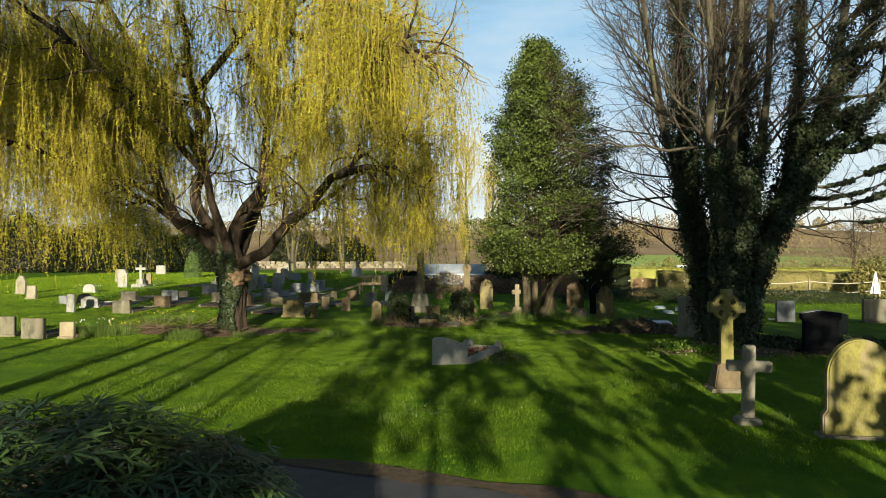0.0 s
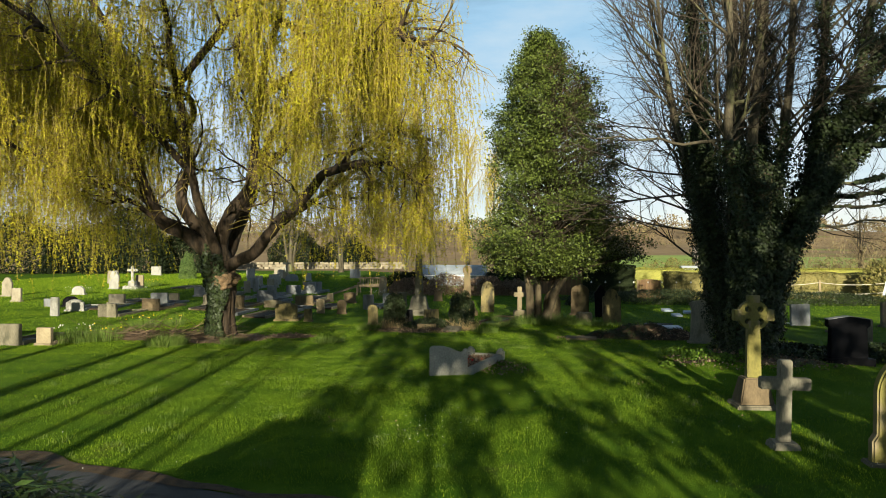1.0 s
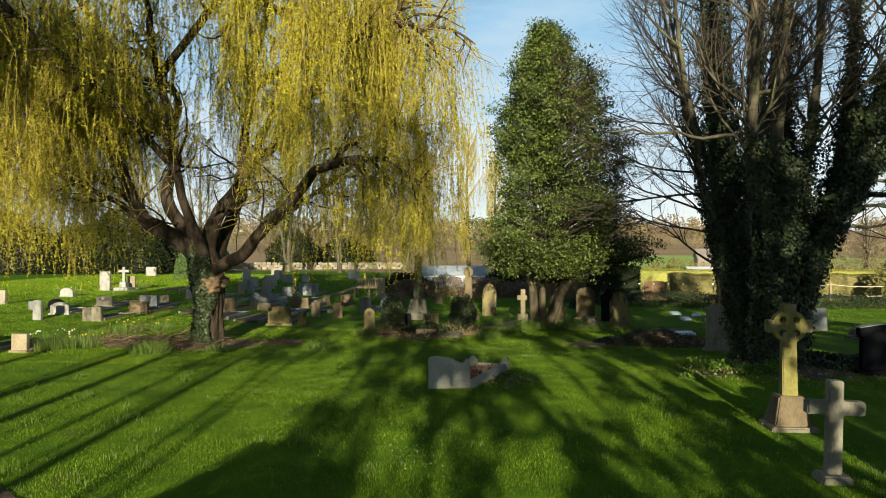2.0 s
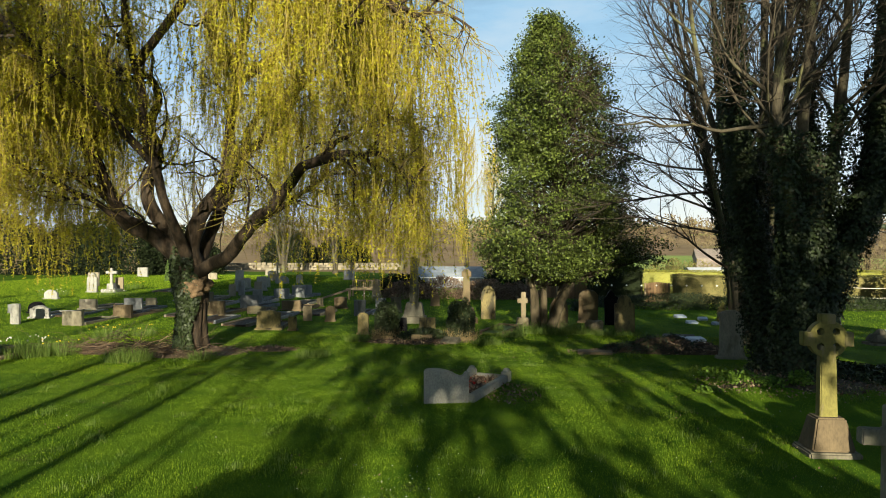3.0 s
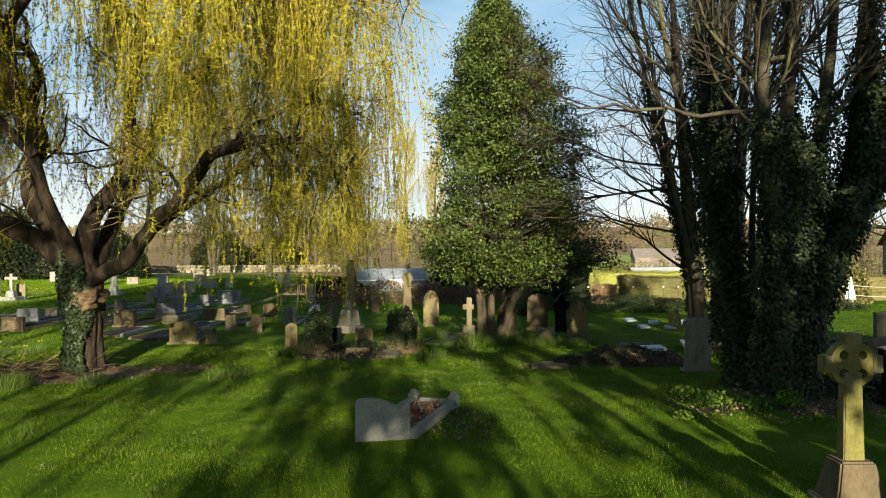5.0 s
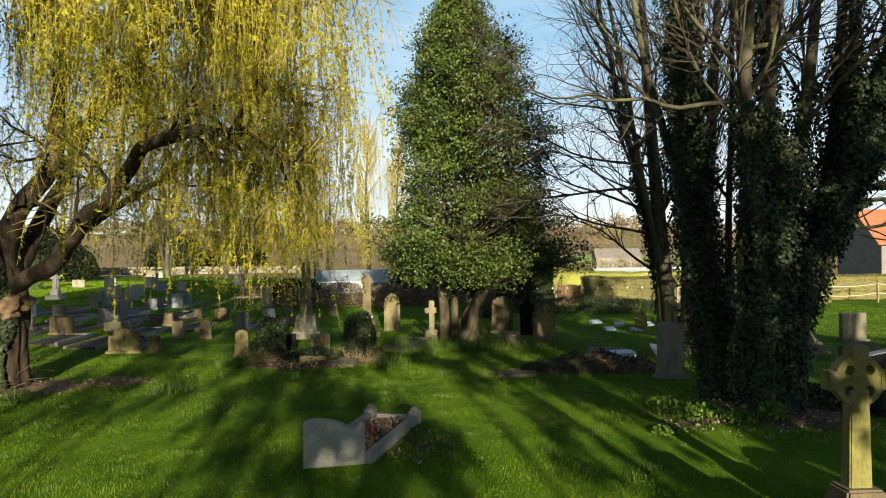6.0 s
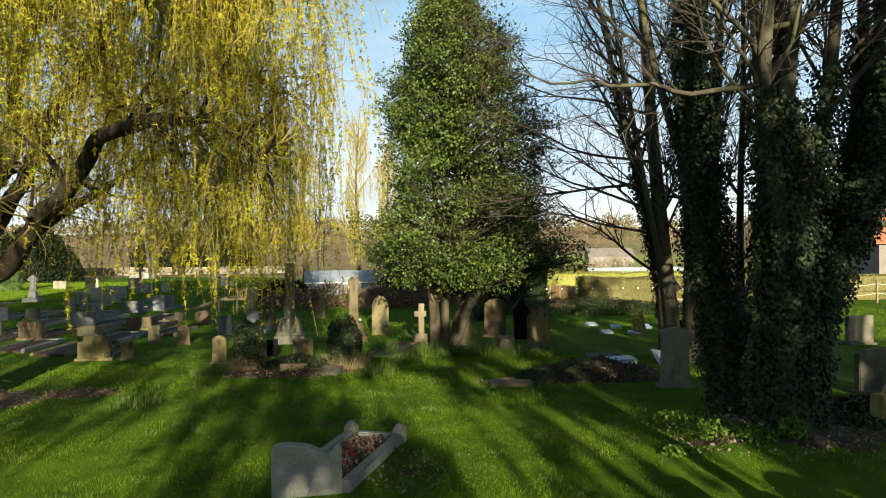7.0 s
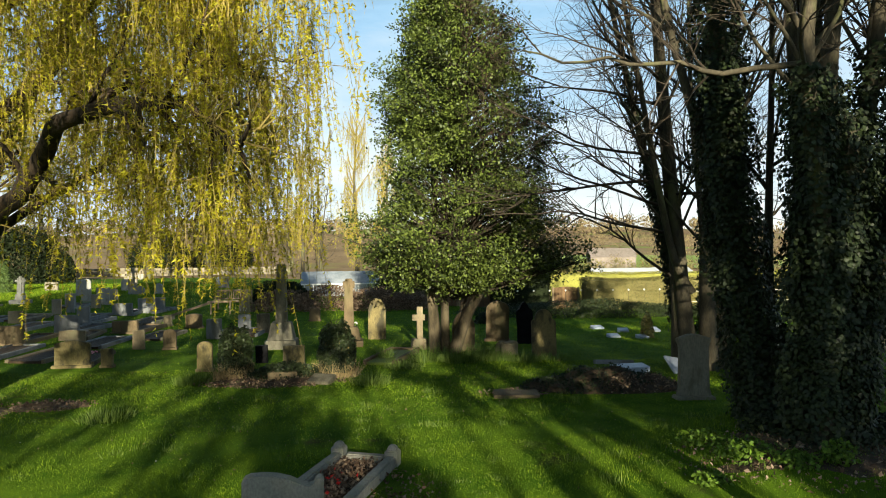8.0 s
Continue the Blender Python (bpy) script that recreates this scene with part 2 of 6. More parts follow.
def mesh_of(name, verts, faces, material, smooth=False):
    me = bpy.data.meshes.new(name)
    me.from_pydata([tuple(v) for v in verts], [], faces)
    me.materials.append(material)
    if smooth:
        me.polygons.foreach_set("use_smooth", [True] * len(me.polygons))
    me.update()
    return me


def fast_mesh(name, verts, corners, material):
    """Many equal polygons from arrays: verts (n, 3), corners (m, k)."""
    me = bpy.data.meshes.new(name)
    m, k = corners.shape
    me.vertices.add(len(verts))
    me.vertices.foreach_set("co", np.ascontiguousarray(verts, dtype=np.float32).ravel())
    me.loops.add(m * k)
    me.loops.foreach_set("vertex_index", np.ascontiguousarray(corners, dtype=np.int32).ravel())
    me.polygons.add(m)
    me.polygons.foreach_set("loop_start", np.arange(0, m * k, k, dtype=np.int32))
    me.update(calc_edges=True)
    me.validate()
    me.materials.append(material)
    return me


def part(name, bm, material, parent, label="", smooth=False):
    """Links a bmesh, or a ready mesh, as one mesh object under a thing."""
    if isinstance(bm, bmesh.types.BMesh):
        bmesh.ops.recalc_face_normals(bm, faces=bm.faces)
        me = bpy.data.meshes.new(name)
        bm.to_mesh(me)
        bm.free()
        me.materials.append(material)
        if smooth:
            me.polygons.foreach_set("use_smooth", [True] * len(me.polygons))
    else:
        me = bm
    ob = new(name, me)
    if parent:
        ob.parent = parent
    if label:
        tagged(ob, label)
    return ob


def thing(name, x, y, z=None, turn=0.0, lean=0.0, tip=0.0):
    ob = new(name)
    ob.matrix_basis = pose(x, y, gz(x, y) if z is None else z, tip, lean, turn)
    return ob


def box(sx, sy, sz, x=0, y=0, z=0, bevel=0.015, taper=1.0, bm=None):
    """A box standing on z, centred on x, y; the top may taper."""
    b = bmesh.new()
    vs = bmesh.ops.create_cube(b, size=1.0)["verts"]
    for v in vs:
        k = taper if v.co.z > 0 else 1.0
        v.co = Vector((v.co.x * sx * k + x, v.co.y * sy * k + y, (v.co.z + 0.5) * sz + z))
    if bevel:
        bmesh.ops.bevel(b, geom=b.edges[:], offset=bevel, segments=2, affect="EDGES")
    if bm is None:
        return b
    me = bpy.data.meshes.new("tmp")
    b.to_mesh(me)
    b.free()
    bm.from_mesh(me)
    bpy.data.meshes.remove(me)
    return bm


def plate(outline, depth, bevel=0.012, rough=0.0):
    """An upright slab: outline of (x, z) going round, thickness along y."""
    b = bmesh.new()
    f = b.faces.new([b.verts.new((x, -depth / 2, z)) for x, z in outline])
    ex = bmesh.ops.extrude_face_region(b, geom=[f])
    bmesh.ops.translate(b, verts=[v for v in ex["geom"] if isinstance(v, bmesh.types.BMVert)], vec=(0, depth, 0))
    bmesh.ops.recalc_face_normals(b, faces=b.faces)
    if bevel:
        sharp = [e for e in b.edges if len(e.link_faces) == 2 and e.calc_face_angle(0) > 0.9]
        bmesh.ops.bevel(b, geom=sharp, offset=bevel, segments=2, affect="EDGES")
    return b


def arc(cx, cz, r, a0, a1, n=10):
    return [(cx + r * math.cos(radians(a0 + (a1 - a0) * i / n)), cz + r * math.sin(radians(a0 + (a1 - a0) * i / n))) for i in range(n + 1)]


def tubes(paths, sides=5):
    """Joined tapering tubes: each path is (points, radii). Returns verts, faces."""
    vs, fs = [], []
    for pts, rad in paths:
        base = len(vs)
        n = len(pts)
        ref = Vector((0.31, 0.17, 0.93))
        for i, p in enumerate(pts):
            d = (Vector(pts[min(i + 1, n - 1)]) - Vector(pts[max(i - 1, 0)]))
            d = d.normalized() if d.length > 1e-6 else Vector((0, 0, 1))
            if abs(d.dot(ref)) > 0.97:
                ref = Vector((0.9, 0.3, 0.1))
            u = d.cross(ref).normalized()
            w = d.cross(u)
            for k in range(sides):
                a = 2 * math.pi * k / sides
                q = Vector(p) + (u * math.cos(a) + w * math.sin(a)) * rad[i]
                vs.append((q.x, q.y, q.z))
        for i in range(n - 1):
            for k in range(sides):
                a, b = base + i * sides + k, base + i * sides + (k + 1) % sides
                fs.append((a, b, b + sides, a + sides))
        fs.append(tuple(base + (n - 1) * sides + k for k in range(sides)))
    return vs, fs


def smooth_path(pts, n):
    """Catmull-Rom through the points, n steps per span."""
    p = [Vector(q) for q in pts]
    p = [p[0] * 2 - p[1]] + p + [p[-1] * 2 - p[-2]]
    out = []
    for i in range(1, len(p) - 2):
        for k in range(n):
            t = k / n
            out.append(0.5 * ((2 * p[i]) + (p[i + 1] - p[i - 1]) * t + (2 * p[i - 1] - 5 * p[i] + 4 * p[i + 1] - p[i + 2]) * t * t
                              + (3 * p[i] - p[i - 1] - 3 * p[i + 1] + p[i + 2]) * t * t * t))
    out.append(p[-2])
    return out


def leaves(name, centres, along, normal, length, width, material, fold=0.0):
    """Leaf shapes (a diamond of one quad each): arrays of centres, directions and facing, lengths and widths."""
    n = len(centres)
    along = along / (np.linalg.norm(along, axis=1, keepdims=True) + 1e-9)
    side = np.cross(along, normal)
    side = side / (np.linalg.norm(side, axis=1, keepdims=True) + 1e-9)
    L = np.broadcast_to(np.asarray(length, dtype=float).reshape(-1, 1), (n, 1))
    W = np.broadcast_to(np.asarray(width, dtype=float).reshape(-1, 1), (n, 1))
    up = np.cross(side, along)
    v = np.empty((n, 4, 3))
    v[:, 0] = centres - along * L * 0.5
    v[:, 1] = centres + side * W * 0.5 + up * W * fold
    v[:, 2] = centres + along * L * 0.5
    v[:, 3] = centres - side * W * 0.5 + up * W * fold
    return fast_mesh(name, v.reshape(-1, 3), np.arange(n * 4).reshape(n, 4), material)


def slips(name, centres, along, normal, length, width, material):
    """Narrow pointed leaves of one triangle each."""
    n = len(centres)
    along = along / (np.linalg.norm(along, axis=1, keepdims=True) + 1e-9)
    side = np.cross(along, normal)
    side = side / (np.linalg.norm(side, axis=1, keepdims=True) + 1e-9)
    L, W = np.asarray(length, dtype=float).reshape(-1, 1), np.asarray(width, dtype=float).reshape(-1, 1)
    v = np.empty((n, 3, 3))
    v[:, 0] = centres - along * L * 0.4 + side * W * 0.5
    v[:, 1] = centres - along * L * 0.4 - side * W * 0.5
    v[:, 2] = centres + along * L * 0.6
    return fast_mesh(name, v.reshape(-1, 3), np.arange(n * 3).reshape(n, 3), material)


def ivy_leaves(name, centres, along, normal, size, material):
    """Lobed ivy leaves, one six-cornered face each, hanging by the stalk."""
    n = len(centres)
    along = along / (np.linalg.norm(along, axis=1, keepdims=True) + 1e-9)
    side = np.cross(along, normal)
    side = side / (np.linalg.norm(side, axis=1, keepdims=True) + 1e-9)
    s = np.asarray(size, dtype=float).reshape(-1, 1)
    v = np.empty((n, 6, 3))
    for k, (a, b) in enumerate(((-0.38, 0.0), (-0.46, 0.34), (0.02, 0.52), (0.56, 0.0), (0.02, -0.52), (-0.46, -0.34))):
        v[:, k] = centres + along * s * a + side * s * b
    return fast_mesh(name, v.reshape(-1, 3), np.arange(n * 6).reshape(n, 6), material)


def rand_dirs(n, g=None):
    d = (g or rng).normal(size=(n, 3))
    return d / np.linalg.norm(d, axis=1, keepdims=True)


def blades(name, xy, height, width, material, lean=0.5, base=None, away=None):
    """Grass: one bent triangle each, standing on the ground."""
    n = len(xy)
    z = ground_z(xy[:, 0], xy[:, 1]) if base is None else base
    a = rng.uniform(0, 2 * np.pi, n)
    h = height * rng.uniform(0.55, 1.25, n)
    if base is None:                                  # the sward grows in uneven clumps
        px, py = xy[:, 0], xy[:, 1]
        h = h * (0.85 + 0.3 * np.sin(px * 5.1 + 2 * np.sin(py * 2.3)) * np.sin(py * 6.3 + 1.7 * np.sin(px * 3.1)) + 0.25 * np.sin(px * 1.3 + 3 * np.sin(py * 0.9)))
    tilt = rng.normal(0, lean, n)
    b = rng.uniform(0, 2 * np.pi, n)
    if away is not None:
        b, tilt = away + rng.normal(0, 0.5, n), np.abs(tilt) * 1.5
    v = np.empty((n, 3, 3))
    dx, dy = np.cos(a) * width * 0.5, np.sin(a) * width * 0.5
    v[:, 0] = np.stack([xy[:, 0] - dx, xy[:, 1] - dy, z - 0.005], 1)
    v[:, 1] = np.stack([xy[:, 0] + dx, xy[:, 1] + dy, z - 0.005], 1)
    v[:, 2] = np.stack([xy[:, 0] + np.cos(b) * h * tilt, xy[:, 1] + np.sin(b) * h * tilt, z + h], 1)
    return fast_mesh(name, v.reshape(-1, 3), np.arange(n * 3).reshape(n, 3), material)


# ---------------------------------------------------------------- ground, hills, path


def land_z(x, y):
    """The lie of the land from the churchyard out to the hills."""
    r = np.hypot(x, y - 8)
    k = np.clip((r - 60) / 60, 0, 1)
    k = k * k * (3 - 2 * k)
    z = ground_z(x, y) * (1 - k)
    far = np.clip((y - 90) / 500, 0, None)
    hill = -2.2 * k + 15 * np.clip(far, 0, 1) ** 1.25 + 20 * np.clip((y - 420) / 700, 0, 1)
    hill = hill + np.where(y > 150, 1, 0) * (4 * np.sin(x / 170 + 1) + 3 * np.sin(x / 67 + y / 140)) * np.clip((y - 150) / 300, 0, 1)
    return z + k * np.where(y > 0, hill, -1.0)


def build_ground():
    def axis(fine0, fine1, step, far):
        a = list(np.arange(fine0, fine1 + 1e-6, step))
        d, lo, hi = step, fine0, fine1
        while hi < far:
            d *= 1.22
            lo, hi = lo - d, hi + d
            a = [lo] + a + [hi]
        return np.array(a)
    xs, ys = axis(-26, 20, 0.8, 2500), axis(-6, 60, 0.8, 2500)
    X, Y = np.meshgrid(xs, ys)
    Z = land_z(X, Y)
    v = np.stack([X.ravel(), Y.ravel(), Z.ravel()], 1)
    w = len(xs)
    i, j = np.meshgrid(np.arange(w - 1), np.arange(len(ys) - 1))
    a = (j * w + i).ravel()
    me = fast_mesh("ground", v, np.stack([a, a + 1, a + w + 1, a + w], 1), LAWN)
    me.materials.append(FIELDS)
    mid = (ys[:-1] + ys[1:]) / 2
    far_row = np.repeat((mid > 75).astype(np.int32), w - 1)
    me.polygons.foreach_set("material_index", far_row)
    me.polygons.foreach_set("use_smooth", np.ones(len(a), dtype=bool))
    return tagged(new("ground", me), "mown churchyard grass running out to brown fields and hills", "ground", kind="structure")


build_ground()

# tarmac path that crosses below the lawn, its far edge dressed with earth
PATH_DIR = Vector((0.945, -0.327, 0))
PATH_AT = Vector((-2.39, 7.82, 0))


def strip(name, near, far, lift, material, label, cat, thick=0.05, wob=0.0):
    vs, n = [], 120
    for i in range(n + 1):
        s = -20 + 34 * i / n
        side = Vector((0.327, 0.945, 0))
        for d in (near, far):
            w = wob * noise.noise(Vector((s * 1.3, d * 3, 2.0)))
            p = PATH_AT + PATH_DIR * s + side * (d + w)
            vs.append((p.x, p.y, gz(p.x, p.y) + lift))
    fs = [(2 * i, 2 * i + 2, 2 * i + 3, 2 * i + 1) for i in range(n)]
    ob = new(name, mesh_of(name, vs, fs, material))
    return tagged(ob, label, cat, kind="structure")


strip("path", -2.1, 0.0, 0.012, ASPHALT, "dark tarmac path crossing the churchyard lawn", "path")
strip("earth_edge", -0.05, 0.2, 0.02, EARTH, "strip of bare earth and dead leaves beside the path", "earth edge", wob=0.18)

# green field in the valley and the hedges round it
vs, fs = [], []
for i in range(21):
    for j in range(7):
        x, y = 20 + 115 * i / 20, 125 + 60 * j / 6 + 10 * math.sin(i / 5)
        vs.append((x, y, float(land_z(np.array(x), np.array(y))) + 0.25))
for i in range(20):
    for j in range(6):
        a = i * 7 + j
        fs.append((a, a + 7, a + 8, a + 1))
tagged(new("field", mesh_of("field", vs, fs, MEADOW, True)), "bright green pasture in the valley below the hill", "field", kind="structure")


def far_trees(name, n, xr, yr, height, label, per=70, material=FARWOOD, size=1.0, slim=0.55):
    """A belt of distant trees made of many small flakes."""
    g = np.random.default_rng(n + int(yr[0]))
    cx, cy = g.uniform(*xr, n), g.uniform(*yr, n)
    hh = height * g.uniform(0.6, 1.25, n)
    base = land_z(cx, cy)
    k = np.repeat(np.arange(n), per)
    d = rand_dirs(n * per, g) * np.cbrt(g.uniform(0.15, 1, n * per))[:, None]
    c = np.stack([cx[k] + d[:, 0] * hh[k] * 0.42, cy[k] + d[:, 1] * hh[k] * 0.42, base[k] + hh[k] * (0.55 + 0.45 * d[:, 2])], 1)
    s = hh[k] * 0.15 * g.uniform(0.5, 1.3, n * per) * size
    return tagged(new(name, leaves(name, c, rand_dirs(n * per, g) + np.array([0, 0, 0.8]), rand_dirs(n * per, g), s * 1.5, s * 1.5 * slim, material)), label, "woodland", kind="stuff")


far_trees("far_wood", 700, (-700, 700), (420, 640), 11, "bare brown woodland on the far hillside", 60, size=0.8)
far_trees("hilltop_wood", 600, (-1100, 1100), (950, 1080), 14, "bare woodland along the hilltop", 30)
far_trees("valley_thicket", 420, (-260, 300), (190, 330), 6, "brown leafless thicket on the valley side", 80, size=0.55, slim=0.3)
far_trees("valley_hedge", 120, (20, 140), (112, 122), 2.6, "olive field hedge below the churchyard", 160, HEDGE, 0.5)
far_trees("near_thicket", 150, (38, 115), (72, 105), 3.6, "tangled brown scrub beyond the churchyard hedge", 280, size=0.42, slim=0.22)

# ---------------------------------------------------------------- trees


def grow(start, direction, length, radius, g, bend=0.12, rise=0.0, n=5):
    """One wandering branch: points and radii."""
    p, d = Vector(start), Vector(direction).normalized()
    pts, rad = [p.copy()], [radius]
    for i in range(n):
        d = (d + Vector((g.normal(0, bend), g.normal(0, bend), g.normal(0, bend) + rise))).normalized()
        p = p + d * (length / n)
        pts.append(p.copy())
        rad.append(radius * (1 - 0.82 * (i + 1) / n))
    return pts, rad


def off_axis(d, spread, g):
    """A direction at about `spread` radians from d."""
    r = Vector(g.normal(size=3))
    r = (r - d * r.dot(d)).normalized()
    return (d * math.cos(spread) + r * math.sin(spread)).normalized()


def branchlets(parents, g, count, length, radius, spread=(0.5, 1.0), rise=0.02, start=0.25, n=4, bend=0.14, droop=0.0):
    """Side shoots along each parent path."""
    out = []
    for pts, rad in parents:
        m = count if isinstance(count, int) else int(g.integers(count[0], count[1] + 1))
        for _ in range(m):
            s = start + (1 - start) * g.uniform()
            f = s * (len(pts) - 1)
            i = min(int(f), len(pts) - 2)
            p = pts[i].lerp(pts[i + 1], f - i)
            d = (pts[i + 1] - pts[i]).normalized()
            w = off_axis(d, g.uniform(*spread), g)
            w = (w + Vector((0, 0, -droop))).normalized()
            r = min(radius, rad[i] * 0.7)
            out.append(grow(p, w, length * g.uniform(0.5, 1.2) * (1.15 - 0.5 * s), r, g, bend, rise, n))
    return out


def ivy_on(paths, g, per_metre, reach, size, top):
    """Ivy leaves standing off the stems up to the height `top`; returns arrays for leaves()."""
    cs, al, no = [], [], []
    for pts, rad in paths:
        for i in range(len(pts) - 1):
            a, b = pts[i], pts[i + 1]
            if a.z > top:
                break
            seg = (b - a).length
            n = int(per_metre * seg * (rad[i] + reach) * (1.0 if a.z < top * 0.6 else 0.5))
            if n < 1:
                continue
            t = g.uniform(0, 1, n)
            ang = g.uniform(0, 2 * np.pi, n)
            r = rad[i] + (rad[i + 1] - rad[i]) * t + reach * g.beta(1.5, 1.3, n)
            out = np.stack([np.cos(ang), np.sin(ang), np.zeros(n)], 1)
            lump = np.sin(4.1 * ang + 2.3 * (a.z + seg * t)) * np.sin(2.7 * (a.z + seg * t) - 2 * ang + a.x * 5)      # hangs in swags
            r = r + reach * 0.45 * lump
            c = np.array(a)[None] + np.outer(t, np.array(b - a)) + out * r[:, None]
            cs.append(c)
            al.append(np.array([0, 0, -1.0])[None] + 0.45 * out + 0.35 * g.normal(size=(n, 3)))
            no.append(out + 0.42 * g.normal(size=(n, 3)) + np.array([0, 0, 0.25]))
    c = np.concatenate(cs)
    return c, np.concatenate(al), np.concatenate(no), size * g.uniform(0.6, 1.3, len(c))


def stemmed_tree(name, x, y, stems, seed, label, bark, ivy_top=0.0, ivy_reach=0.2, twig_levels=(9, 7, 5), spread_len=4.0, ivy_density=900, split=True, ivy_from=0, ivy_to=99, limb_spread=(0.5, 1.05), limb_r=0.055, limb_start=0.22, reach_out=(), ways=()):
    """A bare multi-stemmed tree: stems of (dx, dy, lean_x, lean_y, height, radius, where it springs), its limbs, twigs and ivy."""
    g = np.random.default_rng(seed)
    root = thing(name, x, y)
    tagged(root, label, "tree")
    trunks = []
    for dx, dy, lx, ly, h, r, *foot in stems:
        z0 = foot[0] if foot else -0.15
        pts = smooth_path([(dx, dy, z0), (dx + lx * 0.2, dy + ly * 0.2, max(h * 0.2, z0 + 1.2)), (dx + lx * 0.5 + g.normal(0, 0.12), dy + ly * 0.5 + g.normal(0, 0.12), h * 0.5),
                           (dx + lx + g.normal(0, 0.2), dy + ly + g.normal(0, 0.2), h)], 5)
        rad = [r * (1.28 if i == 0 else 1.0) * (1 - 0.8 * (i / (len(pts) - 1)) ** 1.1) for i in range(len(pts))]
        trunks.append((pts, rad))
    for way, r, clad in ways:                         # stems drawn out one by one
        pts = smooth_path(way, 4)
        trunks.append((pts, [r * (1.3 if i == 0 and way[0][2] < 0 else 1.0) * (1 - 0.72 * (i / (len(pts) - 1)) ** 1.1) for i in range(len(pts))]))
    if ways:
        trunks[0] = (trunks[0][0], [ways[0][1] * (1.2 if i == 0 else 1.0 - (0.3 if len(ways) > 5 else 0.75) * i / (len(trunks[0][0]) - 1)) for i in range(len(trunks[0][0]))])
    if split:
        for tr in trunks:
            part("stem", mesh_of("stem", *tubes([tr], 10), bark, True), bark, root)
    else:
        part("trunk", mesh_of("trunk", *tubes(trunks, 8), bark, True), bark, root)
    limbs = branchlets(trunks[1:] if len(ways) > 5 else trunks, g, twig_levels[0], spread_len, limb_r, limb_spread, 0.06, limb_start, 6, 0.13)
    for way in reach_out:                             # long limbs that stand out from the rest
        p = [q + 0.16 * Vector((noise.noise(q * 1.7), noise.noise(q * 1.7 + Vector((5, 0, 0))), noise.noise(q * 1.7 + Vector((0, 5, 0))))) for q in smooth_path(way, 4)]
        limbs.append((p, [0.04 * (1 - 0.75 * i / (len(p) - 1)) for i in range(len(p))]))
    second = branchlets(limbs, g, twig_levels[1], spread_len * 0.5, 0.015, (0.4, 1.0), 0.03, 0.2, 5, 0.2)
    third = branchlets(second, g, twig_levels[2], spread_len * 0.22, 0.006, (0.4, 1.1), 0.03, 0.2, 3, 0.22)
    if split:
        for li in limbs:
            part("limb", mesh_of("limb", *tubes([li], 6), bark, True), bark, root)
    else:
        tagged(part("limb_frame", mesh_of("limb_frame", *tubes(limbs, 5), bark, True), bark, root), kind="stuff")
    tagged(part("twig_spray", mesh_of("twig_spray", *tubes(second, 4), TWIG), TWIG, root), kind="stuff")
    tagged(part("fine_twig_spray", mesh_of("fine_twig_spray", *tubes(third, 3), TWIG), TWIG, root, "fine leafless twigs"), kind="stuff")
    if ways and reach_out:                            # ivy hangs in clumps along the outer limbs too
        c, a, no, s = ivy_on([li for li in limbs[-len(reach_out):] if li[0][-1].x > 2.5], g, 3600, 0.16, 0.075, 99)
        clumped = np.array([noise.noise(Vector(p) * 1.3) for p in c]) > -0.08
        part("limb_ivy", ivy_leaves("limb_ivy", c[clumped], a[clumped], no[clumped], s[clumped], IVY), IVY, root, "ragged clumps of ivy along the outer limbs")
    if ways:
        packs = [ivy_on([tr], g, ivy_density, ivy_reach * (1.1 if k == 0 else 0.8), 0.043, w[2]) for k, (tr, w) in enumerate(zip(trunks, ways)) if w[2]]
        c, a, no, s = (np.concatenate(q) for q in zip(*packs))
        part("ivy", ivy_leaves("ivy", c, a, no, s * 1.12, IVY), IVY, root, "dense dark glossy ivy up the stems")
    elif ivy_top:
        c, a, no, s = ivy_on(trunks[ivy_from:ivy_to], g, ivy_density, ivy_reach, 0.062, ivy_top)
        part("ivy", ivy_leaves("ivy", c, a, no, s, IVY), IVY, root, "dense dark glossy ivy up the stems")
    return root


